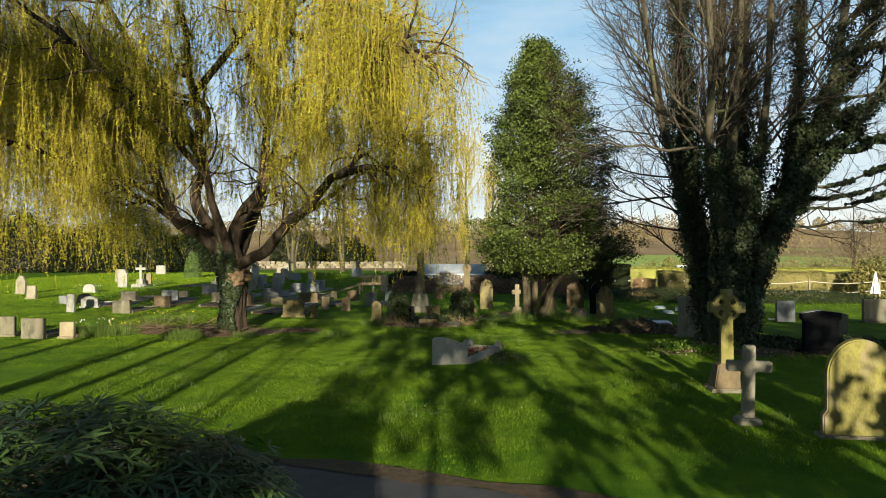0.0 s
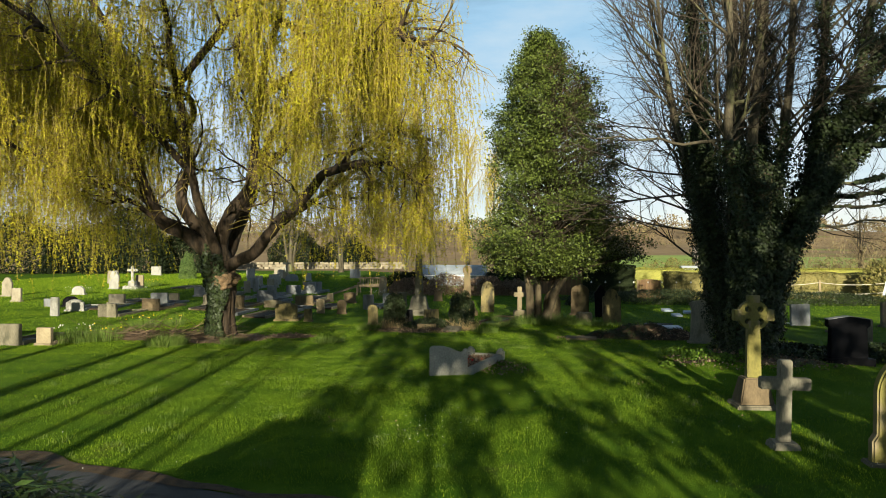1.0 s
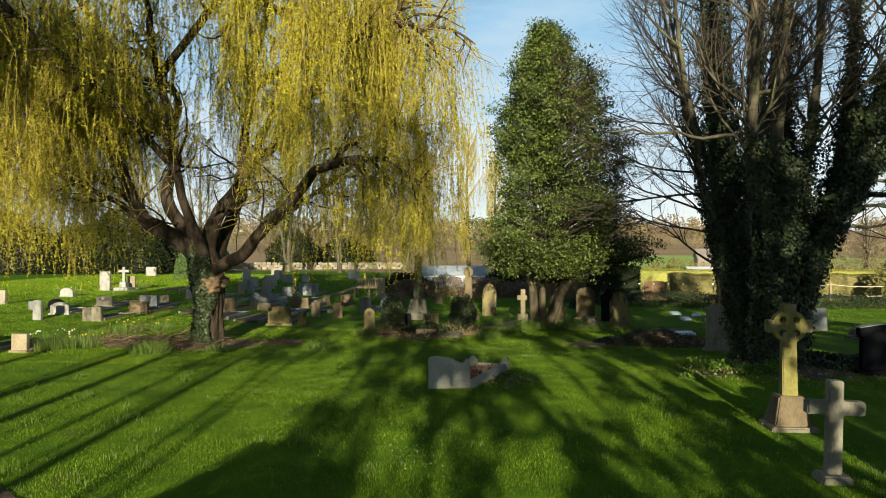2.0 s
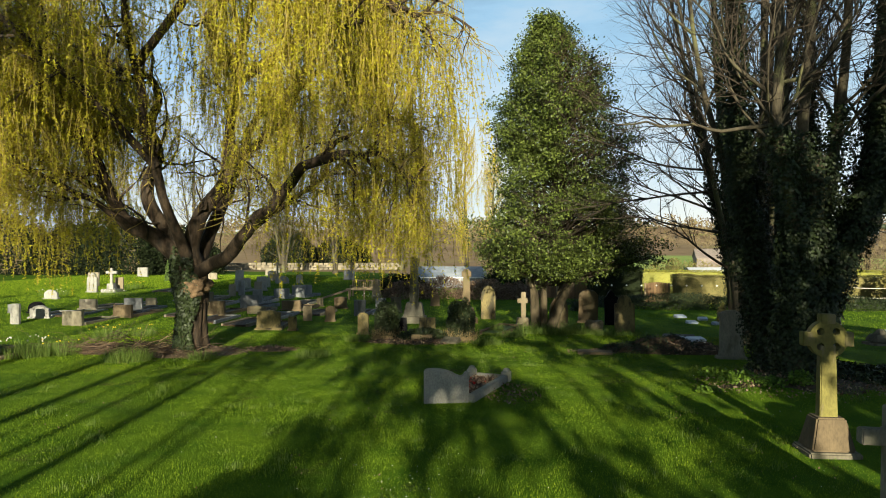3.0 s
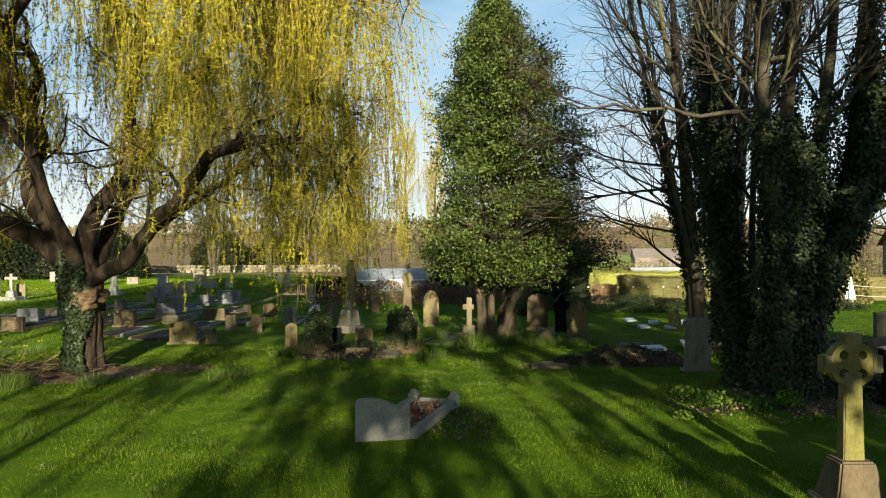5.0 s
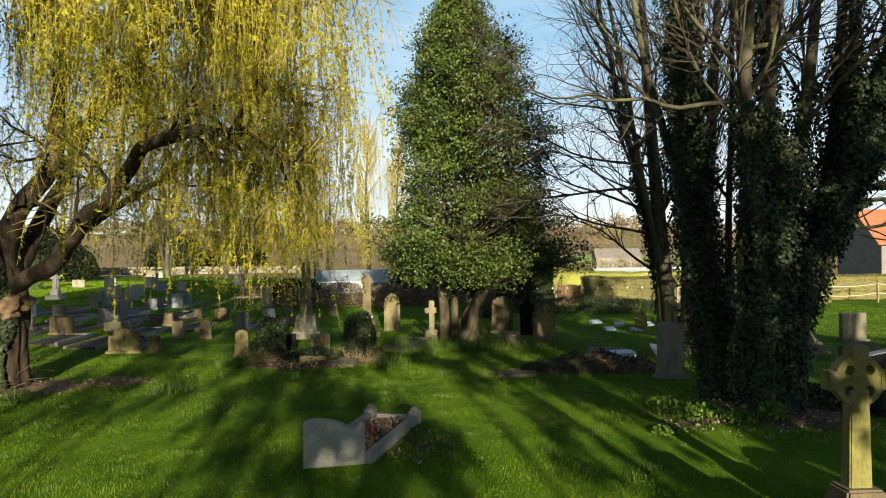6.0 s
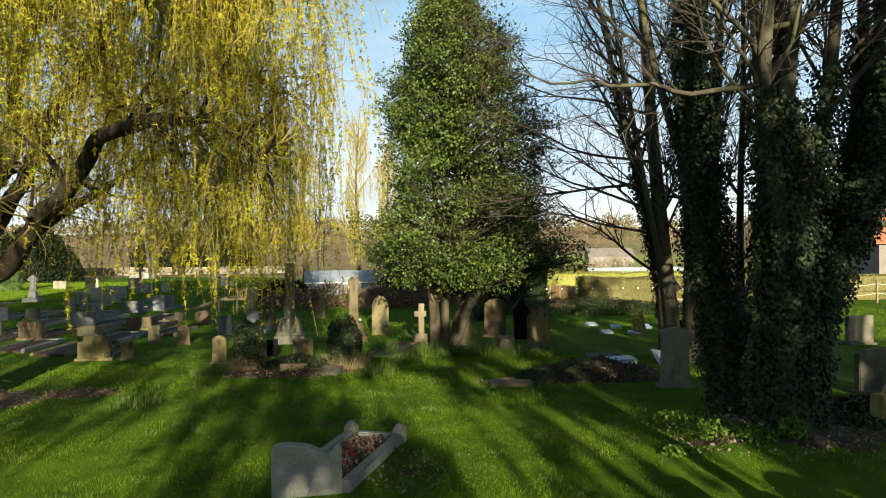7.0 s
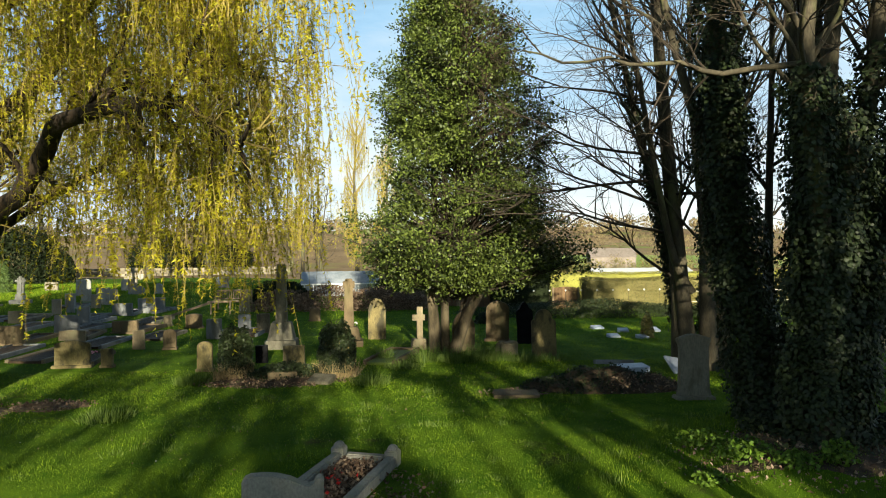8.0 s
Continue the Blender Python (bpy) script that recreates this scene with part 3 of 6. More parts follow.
# the great ivy-clad tree and its grey-barked neighbour
IVY_STEMS = [   # way of the stem, its radius, and the height its ivy reaches
    ([(0, 0, -0.3), (0.02, -0.02, 1.0), (0.04, -0.05, 2.0), (0.08, -0.1, 3.0), (0.1, -0.15, 4.0)], 0.34, 4.2),
    ([(-0.08, -0.12, 0.4), (-0.25, -0.3, 2.0), (-0.55, -0.65, 3.3), (-0.88, -0.9, 4.4), (-0.85, -0.98, 6.0), (-0.9, -0.9, 8.5), (-0.75, -0.8, 13.0)], 0.141, 4.4),
    ([(0.05, -0.1, 1.4), (-0.05, -0.2, 3.0), (-0.15, -0.3, 4.4), (0.0, -0.3, 6.0), (0.1, -0.2, 8.5), (0.25, 0.0, 13.5)], 0.148, 4.3),
    ([(0.1, 0.1, 0.8), (0.3, 0.0, 2.4), (0.52, -0.1, 4.0), (0.7, -0.2, 6.0), (0.85, -0.1, 9.0), (1.1, 0.2, 13.0)], 0.133, 4.9),
    ([(0.12, -0.1, 0.3), (0.46, -0.15, 1.6), (0.98, -0.2, 2.8), (1.5, -0.25, 4.1), (2.1, -0.25, 5.9), (2.7, -0.1, 9.0), (3.5, 0.2, 12.5)], 0.185, 6.6),
    ([(0.0, 0.15, 1.4), (-0.12, 0.25, 3.6), (-0.15, 0.4, 5.6), (-0.25, 0.6, 8.5), (-0.4, 0.8, 13.0)], 0.111, 4.2),
    ([(0.1, 0.2, 0.8), (0.4, 0.6, 3.4), (0.65, 1.0, 6.0), (0.95, 1.5, 9.0), (1.1, 2.2, 13.0)], 0.126, 6.8),
    ([(1.12, -0.22, 3.1), (2.1, -0.4, 4.4), (3.3, -0.5, 6.0), (4.3, -0.4, 8.0), (5.1, 0.0, 10.5)], 0.0962, 7.5),
    ([(0.2, 0.15, 0.8), (0.8, 0.2, 2.4), (1.3, 0.3, 3.7), (1.75, 0.6, 5.8), (2.2, 1.1, 8.5), (2.8, 1.8, 12.0)], 0.141, 5.6),
    ([(1.15, -0.22, 3.2), (1.42, -0.1, 5.0), (1.6, 0.2, 8.0), (1.8, 0.5, 12.5)], 0.0888, 7.5),
    ([(1.66, -0.26, 4.6), (2.6, -0.1, 6.4), (3.6, 0.2, 8.4), (4.4, 0.6, 11.5)], 0.074, 8.5),
]
stemmed_tree("ivy_clad_tree", 6.15, 15.45, [], 11, "multi-stemmed leafless tree thickly clad in dark ivy, standing on the lawn", GREYBARK, 8.0, 0.24, (11, 10, 7), 3.8, 7600,
             limb_spread=(0.35, 0.85), limb_r=0.03, limb_start=0.42, ways=IVY_STEMS,
             reach_out=[[(-0.88, -0.92, 4.5), (-1.9, -0.6, 4.45), (-2.9, -0.3, 4.6), (-3.9, 0.1, 4.7)], [(-0.88, -0.95, 4.7), (-1.4, -1.05, 5.3), (-2.1, -1.05, 6.2), (-2.8, -0.9, 7.4)],
                        [(-0.86, -0.95, 5.1), (-0.3, -1.1, 5.4), (0.2, -1.2, 6.1), (0.5, -1.1, 7.2)],
                        [(0.6, -0.1, 2.6), (1.7, 0.0, 2.7), (3.1, 0.2, 2.8), (4.7, 0.5, 3.1)], [(0.9, -0.2, 3.3), (2.1, -0.3, 3.6), (3.7, -0.2, 4.2), (5.3, 0.0, 4.4)],
                        [(1.2, -0.2, 4.0), (2.4, -0.6, 4.4), (3.8, -0.9, 5.2), (5.2, -1.0, 5.4)], [(1.5, -0.2, 4.8), (2.8, -0.4, 5.5), (4.2, -0.3, 6.4), (5.8, 0.0, 6.8)],
                        [(1.8, -0.2, 5.6), (3.0, 0.4, 6.4), (4.4, 0.9, 7.4), (6.0, 1.2, 7.8)], [(0.8, -0.1, 2.9), (2.2, 0.8, 3.4), (3.8, 1.4, 3.6), (5.4, 1.8, 4.2)],
                        [(1.0, -0.2, 3.0), (2.2, -0.2, 3.1), (3.6, 0.1, 3.5), (5.2, 0.2, 3.7)], [(1.3, -0.2, 4.3), (2.6, 0.2, 4.7), (4.0, 0.3, 4.9), (5.6, 0.6, 5.6)],
                        [(1.9, -0.2, 5.4), (3.0, -0.6, 5.7), (4.2, -0.8, 5.9), (5.6, -0.8, 6.1)], [(2.2, -0.2, 6.4), (3.2, 0.1, 6.9), (4.4, 0.4, 7.1), (5.8, 0.4, 7.4)],
                        [(2.4, -0.1, 7.2), (3.4, -0.3, 8.2), (4.6, -0.4, 8.8), (6.2, -0.4, 9.2)], [(1.4, -0.2, 4.4), (2.2, -0.8, 5.0), (3.0, -1.1, 6.0), (4.0, -1.3, 6.4)],
                        [(1.6, 0.0, 5.0), (2.6, 0.6, 5.2), (3.6, 1.0, 5.0), (4.8, 1.2, 4.7)],
                        [(0.5, -0.2, 4.4), (1.0, -1.0, 5.2), (1.6, -1.6, 6.2), (2.4, -2.0, 7.2)]])
stemmed_tree("ivy_clad_tree", 6.35, 16.95, [], 19, "slimmer leaning tree wrapped in dark ivy", GREYBARK, 8.5, 0.26, (9, 8, 6), 3.6, 9000, limb_spread=(0.4, 0.9), limb_r=0.03, limb_start=0.4,
             ways=[([(0, 0, -0.15), (-0.25, -0.08, 1.2), (-0.62, -0.2, 2.7), (-0.9, -0.35, 4.7), (-1.05, -0.45, 6.5), (-1.1, -0.4, 9.0), (-1.0, -0.2, 13.5)], 0.23, 8.4),
                   ([(-0.7, -0.2, 3.0), (-1.2, 0.0, 4.8), (-1.6, 0.2, 7.0), (-2.0, 0.5, 12.0)], 0.09, 0),
                   ([(0.1, 0.0, 0.3), (0.05, 0.0, 2.2), (0.1, 0.05, 3.6), (0.2, 0.1, 6.0), (0.3, 0.3, 11.0)], 0.08, 0)])
stemmed_tree("grey_barked_tree", 8.45, 22.3, [(-0.5, 0.0, -1.3, 0.2, 14, 0.2), (-0.12, -0.1, -0.3, -0.6, 15, 0.22), (0.3, 0.1, 0.9, 0.3, 15, 0.24), (0.1, 0.3, 1.4, 1.6, 14, 0.2),
                                               (-0.3, 0.3, -2.2, 1.4, 13, 0.16), (-0.5, 0.0, -2.8, -0.6, 14, 0.11, 1.8), (0.3, 0.1, 0.4, 0.2, 15, 0.12, 2.5), (-0.2, -0.1, -0.9, -1.2, 14, 0.1, 2.2)],
             23, "leafless grey-barked tree with several upright stems and some ivy", GREYBARK, 7.0, 0.16, (12, 9, 6), 4.8, 3200, ivy_from=3, ivy_to=5, limb_spread=(0.4, 0.9), limb_r=0.036, limb_start=0.3)

# long low branches that reach out over the graves
low = thing("spreading_branch_tree", 7.75, 22.5)
tagged(low, "slim leafless tree with long low spreading branches", "tree")
g = np.random.default_rng(5)
trunk = [(smooth_path([(0, 0, -0.1), (-0.05, 0, 2.0), (-0.3, 0, 5), (-0.6, 0, 9)], 5), [0.17 * (1 - 0.045 * i) for i in range(16)])]
arms = []
for z0, dx, dy, rise, ln in ((2.2, -1, -0.2, 0.6, 3.6), (3.2, -1, -0.4, 0.12, 5.2), (3.8, -1, 0.2, 0.1, 5.0), (4.4, -1, -0.3, 0.14, 5.5),
                            (5.0, -1, 0.0, 0.2, 5.0), (5.6, -1, -0.5, 0.2, 4.5), (4.1, 0.6, -1, 0.15, 4.0), (6.2, -1, 0.3, 0.3, 4.5), (6.8, -0.8, -0.3, 0.4, 4)):
    arms.append(grow((-0.1 - z0 * 0.04, 0, z0), (dx, dy, rise), ln, 0.04, g, 0.13, 0.03, 9))
sub = branchlets(arms, g, 11, 1.7, 0.02, (0.35, 0.8), 0.03, 0.2, 4)
subsub = branchlets(sub, g, 6, 0.7, 0.008, (0.35, 0.8), 0.02, 0.2, 3)
part("trunk", mesh_of("trunk", *tubes(trunk, 8), GREYBARK, True), GREYBARK, low)
for arm in arms:
    part("limb", mesh_of("limb", *tubes([arm], 6), TWIG, True), TWIG, low)
tagged(part("twig_spray", mesh_of("twig_spray", *tubes(sub, 4), TWIG), TWIG, low), kind="stuff")
tagged(part("fine_twig_spray", mesh_of("fine_twig_spray", *tubes(subsub, 3), TWIG), TWIG, low), kind="stuff")


def strands(tresses, g, step, leaf_l, sway=0.1, loose=0.09):
    """Hanging withies in tresses of (top point, drop, count): thin ribbons and their leaves, in little tufts along each."""
    rv, lc, la = [], [], []
    for p, drop, count in tresses:
        sx, sy = g.normal(0, sway), g.normal(0, sway)
        for _ in range(count):
            own = drop * g.uniform(0.5, 1.05)
            if own < 0.25:
                continue
            n = max(3, int(own / 0.3))
            ph, am = g.uniform(0, 6.28), g.uniform(0.01, 0.06)
            ox, oy = g.normal(0, loose * 1.6), g.normal(0, loose * 1.6)
            t = np.linspace(0, 1, n + 1)
            q = np.stack([p.x + ox * np.sqrt(t) + (sx + g.normal(0, 0.05)) * own * t ** 1.5 + am * np.sin(ph + 6 * t),
                          p.y + oy * np.sqrt(t) + (sy + g.normal(0, 0.05)) * own * t ** 1.5 + am * np.cos(ph + 5 * t),
                          p.z + 0.12 * np.sin(t * 3.14) - own * t], 1)
            rv.append(q)
            m = int(own / step)
            knots = np.sort(g.uniform(0.04, 1, max(2, m // 2)))              # leaves sit in pairs and small tufts
            tt = np.clip(knots[g.integers(0, len(knots), m)] + g.normal(0, 0.006, m), 0, 0.999) * n
            i = tt.astype(int)
            c = q[i] + (q[i + 1] - q[i]) * (tt - i)[:, None]
            d = np.stack([g.normal(0, 0.75, m), g.normal(0, 0.75, m), g.normal(-0.55, 0.5, m)], 1)
            lc.append(c + d / (np.linalg.norm(d, axis=1, keepdims=True) + 1e-9) * leaf_l * 0.55)
            la.append(d)
    return rv, np.concatenate(lc), np.concatenate(la)


def ribbon_mesh(name, rv, width, material, g):
    vs, fs, base = [], [], 0
    for q in rv:
        a = g.uniform(0, np.pi)
        n = len(q)
        taper = np.linspace(1, 0.4, n)[:, None] * width * 0.5
        s = np.array([np.cos(a), np.sin(a), 0])[None] * taper
        vs.append(q + s)
        vs.append(q - s)
        i = np.arange(n - 1)
        fs.append(np.stack([base + i, base + i + 1, base + n + i + 1, base + n + i], 1))
        base += 2 * n
    return fast_mesh(name, np.concatenate(vs), np.concatenate(fs), material)


def build_willow():
    g = np.random.default_rng(41)
    X, Y = -7.35, 20.2
    root = thing("weeping_willow", X, Y)
    tagged(root, "large weeping willow hung with yellow-green spring leaf, ivy on its trunk", "tree")
    trunk_pts = smooth_path([(0.05, 0, -0.2), (0.02, 0, 0.5), (0.04, -0.02, 1.3), (-0.05, -0.02, 2.0), (-0.22, 0.0, 2.8)], 12)
    girth = (0.6, 0.42, 0.36, 0.34, 0.34, 0.35, 0.38, 0.4, 0.37, 0.2)
    trunk_r = [float(np.interp(i / (len(trunk_pts) - 1), np.linspace(0, 1, len(girth)), girth)) for i in range(len(trunk_pts))]
    vs, fs = tubes([(trunk_pts, trunk_r)], 56)
    vs = [Vector(v) for v in vs]
    for v in vs:                                    # fluted, knotted bole with deep furrows
        a = math.atan2(v.y, v.x)
        k = 1 + 0.05 * math.sin(6 * a + v.z) + 0.16 * noise.noise(Vector((math.cos(a) * 1.5, math.sin(a) * 1.5, v.z * 1.2)))
        k -= 0.11 * (1 - min(1.0, 3.2 * abs(noise.noise(Vector((math.cos(a) * 4.5, math.sin(a) * 4.5, v.z * 0.9))))))
        v.x, v.y = v.x * k, v.y * k
    part("trunk", mesh_of("trunk", vs, fs, BARK, True), BARK, root)
    # burr on the bole, where a limb was sawn off
    b = bmesh.new()
    bmesh.ops.create_icosphere(b, subdivisions=4, radius=0.24)
    for v in b.verts:
        v.co *= 1 + 0.8 * noise.noise(v.co * 9) + 0.25 * noise.noise(v.co * 25)
        v.co = Vector((v.co.x * 1.3 + 0.24, v.co.y * 0.9 - 0.33, v.co.z * 1.0 + 1.74))
    part("burr", b, CUTWOOD, root, "pale knotted burr on the trunk", True)
    main = [        # way of the limb, its radius at the foot
        ([(-0.15, -0.05, 2.3), (-0.62, -0.15, 2.72), (-1.0, -0.3, 3.0), (-1.66, -0.6, 3.71), (-2.03, -0.9, 4.61), (-2.46, -1.1, 5.57), (-2.75, -1.2, 6.5), (-3.4, -1.6, 8.0), (-5.2, -2.2, 8.8)], 0.27),
        ([(-0.2, 0.0, 2.5), (-0.65, 0.0, 3.05), (-0.95, 0.0, 3.44), (-1.2, 0.1, 4.25), (-1.07, 0.1, 5.04), (-1.1, 0.0, 5.76), (-1.64, -0.2, 5.95), (-1.94, -0.4, 6.24), (-3.6, -0.9, 7.4)], 0.25),
        ([(-1.1, 0.05, 5.5), (-2.11, 0.2, 6.85), (-2.9, 0.4, 7.9), (-3.53, 0.6, 8.71), (-5.4, 1.2, 9.9)], 0.15),
        ([(-0.05, -0.05, 2.4), (-0.02, -0.1, 2.8), (0.16, -0.1, 3.44), (0.68, -0.2, 4.21), (1.04, -0.3, 4.76), (1.2, -0.3, 5.14), (1.81, -0.5, 5.3), (2.27, -0.7, 5.62), (2.7, -0.8, 6.2), (4.0, -1.2, 7.6)], 0.26),
        ([(1.0, -0.28, 4.6), (1.01, 0.0, 5.84), (0.98, 0.2, 6.84), (1.05, 0.6, 8.21), (0.6, 0.4, 10.8)], 0.17),
        ([(0.05, -0.15, 2.05), (0.5, -0.35, 2.3), (1.25, -0.8, 2.57), (1.92, -1.4, 3.09), (2.68, -2.2, 3.63), (3.22, -2.8, 4.05), (3.68, -3.3, 4.32), (4.16, -3.7, 4.49), (4.77, -3.9, 4.73), (5.08, -4.0, 4.66), (5.58, -4.1, 4.58), (6.2, -4.2, 4.15)], 0.2),
        ([(1.05, 0.4, 7.6), (0.9, -1.2, 8.3), (1.84, -2.2, 8.8), (3.41, -3.0, 7.95), (4.55, -3.4, 7.5), (5.45, -3.6, 7.4)], 0.15),
        ([(4.7, -3.4, 7.45), (5.4, -3.7, 7.62), (5.75, -3.8, 7.67), (6.2, -3.9, 7.56), (6.8, -4.0, 7.44), (7.4, -4.0, 7.1)], 0.085),
        ([(-2.0, -0.9, 4.6), (-2.85, -2.4, 7.4), (-3.21, -2.7, 7.93), (-4.18, -2.7, 8.1), (-6.0, -3.2, 8.2)], 0.11),
        ([(-1.1, -0.3, 5.8), (-0.2, -1.6, 6.75), (-1.01, -2.0, 7.06), (-1.68, -2.0, 7.41), (-2.6, -2.6, 8.0)], 0.11),
        ([(0.0, -0.2, 2.3), (-0.2, -1.6, 4.4), (0.0, -3.0, 6.8), (0.3, -4.6, 8.6), (0.2, -6.2, 8.8)], 0.15),
        ([(0.0, 0.2, 2.3), (0.3, 1.6, 4.4), (0.4, 3.6, 6.8), (0.6, 5.6, 8.4), (0.6, 7.6, 8.2)], 0.2),
        ([(2.5, -0.8, 6.0), (3.6, -1.6, 7.4), (4.6, -2.2, 8.6), (5.2, -2.5, 8.9), (5.9, -2.6, 8.6)], 0.12),
        ([(1.0, 0.3, 7.2), (3.2, 1.0, 9.0), (4.4, 1.8, 9.6), (5.4, 2.2, 9.2)], 0.14),
        ([(-2.7, -1.2, 6.4), (-4.6, -2.4, 7.3), (-6.6, -3.6, 8.0), (-8.6, -4.4, 7.7)], 0.13),
        ([(-1.0, 0.1, 5.2), (-3.0, 2.2, 7.6), (-5.6, 3.6, 9.0), (-7.8, 4.4, 8.6)], 0.14),
        ([(-0.15, -1.8, 4.7), (-2.2, -3.8, 7.4), (-3.8, -5.4, 8.6), (-4.8, -6.6, 8.6)], 0.11),
        ([(0.0, -3.0, 6.8), (2.0, -4.2, 8.2), (3.4, -5.2, 8.8), (4.6, -5.8, 8.5)], 0.11),
        ([(-2.9, 0.4, 7.9), (-3.6, -1.0, 10.0), (-5.0, -2.0, 11.0), (-6.6, -2.6, 10.6)], 0.11),
        ([(1.0, 0.5, 8.0), (2.4, -1.6, 9.8), (2.8, -3.6, 10.4), (3.2, -5.2, 10.0)], 0.11),
        ([(0.6, 0.4, 10.6), (-0.2, -0.8, 11.8), (1.0, -2.0, 12.2), (2.6, -2.8, 11.8)], 0.1),
        ([(-3.4, -1.5, 8.0), (-5.0, -0.6, 8.6), (-7.0, -0.4, 8.4), (-9.0, -0.6, 7.6)], 0.1),
        ([(-1.1, -0.4, 3.1), (-2.6, -2.0, 4.4), (-4.6, -3.6, 5.4), (-6.2, -4.6, 5.2)], 0.09),
        ([(1.9, -1.4, 3.1), (3.4, -0.6, 4.4), (4.8, 0.2, 5.4), (5.8, 0.6, 5.2)], 0.08),
        ([(4.2, -3.7, 4.5), (4.6, -2.8, 5.2), (5.4, -2.0, 5.8), (6.2, -1.4, 5.6)], 0.07),
        ([(-1.66, -0.6, 3.8), (-3.4, -1.0, 5.0), (-5.4, -1.4, 5.9), (-7.4, -1.8, 5.8), (-9.4, -2.0, 5.0)], 0.1),
    ]
    limbs = []
    for pts, r in main:
        p = smooth_path(pts, 5)
        p = [q + 0.16 * Vector((noise.noise(q * 1.1), noise.noise(q * 1.1 + Vector((7, 0, 0))), noise.noise(q * 1.1 + Vector((0, 9, 0))))) * min(1, i / 4) for i, q in enumerate(p)]
        limbs.append((p, [r * (1 - 0.78 * (i / (len(p) - 1)) ** 0.9) * (1 + 0.13 * noise.noise(q * 2.5)) for i, q in enumerate(p)]))
    for i, (p, r) in enumerate(limbs):
        part("limb", mesh_of("limb", *tubes([(p, r)], 12), BARK, True), BARK, root)
    second = branchlets(limbs, g, 19, 1.9, 0.042, (0.5, 1.25), -0.015, 0.2, 6, 0.24)
    third = branchlets(second, g, 6, 1.2, 0.016, (0.4, 1.1), -0.05, 0.2, 5, 0.22)
    tagged(part("bough_frame", mesh_of("bough_frame", *tubes(second, 6), BARK, True), BARK, root), kind="stuff")
    tagged(part("twig_spray", mesh_of("twig_spray", *tubes(third, 4), WITHY), WITHY, root), kind="stuff")

    def floor_at(x, y):                               # the skirt hangs lowest at its rim, and is looped up before the bole
        r = math.hypot(x, y)
        low = 3.3 - 1.6 * min(1.0, max(0.0, (r - 1.8) / 4.5)) - 0.25 * math.sin(3 * math.atan2(y, x)) + 0.9 * noise.noise(Vector((x * 0.9, y * 0.9, 3.0)))
        open_side = max(0.0, 1 - (x + 0.1) ** 2 / 6.5) * min(1.0, max(0.0, 0.4 - y / 2.5))
        beside = max(0.0, 1 - (x - 3.4) ** 2 / 5.5) * min(1.0, max(0.0, (-y - 1.6) / 2.0))
        left = max(0.0, 1 - (x + 3.6) ** 2 / 3.0) * 0.7
        return low + 2.3 * open_side + 1.1 * beside + left - (0.5 if x < -5 else 0.0)
    tresses = []
    for src, share, reach in ((third, 1.12, 0.92), (second, 1.5, 1.05)):
        for pts, rad in src:
            q = pts[len(pts) // 2]
            thick = 0.62 + 1.5 * noise.noise(Vector((q.x * 0.62, q.y * 0.62, q.z * 0.55))) + (0.45 if q.z > 6.3 and q.x > 1.6 else 0.0) + (0.45 if q.x < -2.0 else 0.2 if q.x > 2.5 else 0.0) + (0.4 if abs(q.x) < 2.6 and q.z > 5.2 else 0.0)
            thick *= min(1.0, max(0.12, (7.6 - q.x) / 3.4)) * (0.72 if q.x > 2.0 and q.z < 6.3 else 1.0)
            many = share * max(0.0, thick) + g.uniform(0, 0.5)
            for _ in range(int(many + g.uniform())):
                f = g.uniform(0.3, 1) * (len(pts) - 1)
                i = min(int(f), len(pts) - 2)
                p = pts[i].lerp(pts[i + 1], f - i)
                drop = min((0.5 + 4.0 * g.beta(1.3, 2.0)) * reach * (1.75 if q.x < -2.6 else 1.35 if q.x > 3.4 else 1.0), (p.z - floor_at(p.x, p.y)) * g.uniform(0.7, 1.1))
                if p.z < 7.4 and (p.x < -1.7 or 2.4 < p.x < 6.4) and g.uniform() < 0.42:
                    drop = p.z - g.uniform(1.7, 3.0)              # the long skirt
                if drop > 0.3:
                    tresses.append((p, drop, int(g.integers(2, 6))))
    rv, c, d = strands(tresses, g, 0.031, 0.042)
    tagged(part("withy_curtain", ribbon_mesh("withy_curtain", rv, 0.009, WITHY, g), WITHY, root, "long hanging yellow withies"), kind="stuff")
    n = len(c)
    L = g.uniform(0.036, 0.07, n)
    part("leaf_curtain", slips("leaf_curtain", c, d, rand_dirs(n, g), L, L * g.uniform(0.3, 0.46, n), WILLOW), WILLOW, root, "yellow-green narrow young leaves")
    # ivy on the bole
    c, a, no, s = ivy_on([([Vector(p) for p in trunk_pts], [r + 0.02 for r in trunk_r])], g, 10500, 0.14, 0.062, 2.9)
    keep = (-0.92 * c[:, 0] - 0.38 * c[:, 1] > -0.06 + 0.12 * np.sin(c[:, 2] * 3)) & (c[:, 2] > 0.1)
    part("ivy", ivy_leaves("ivy", c[keep], a[keep], no[keep], s[keep], IVY), IVY, root, "ivy climbing one side of the trunk")
    return root


build_willow()


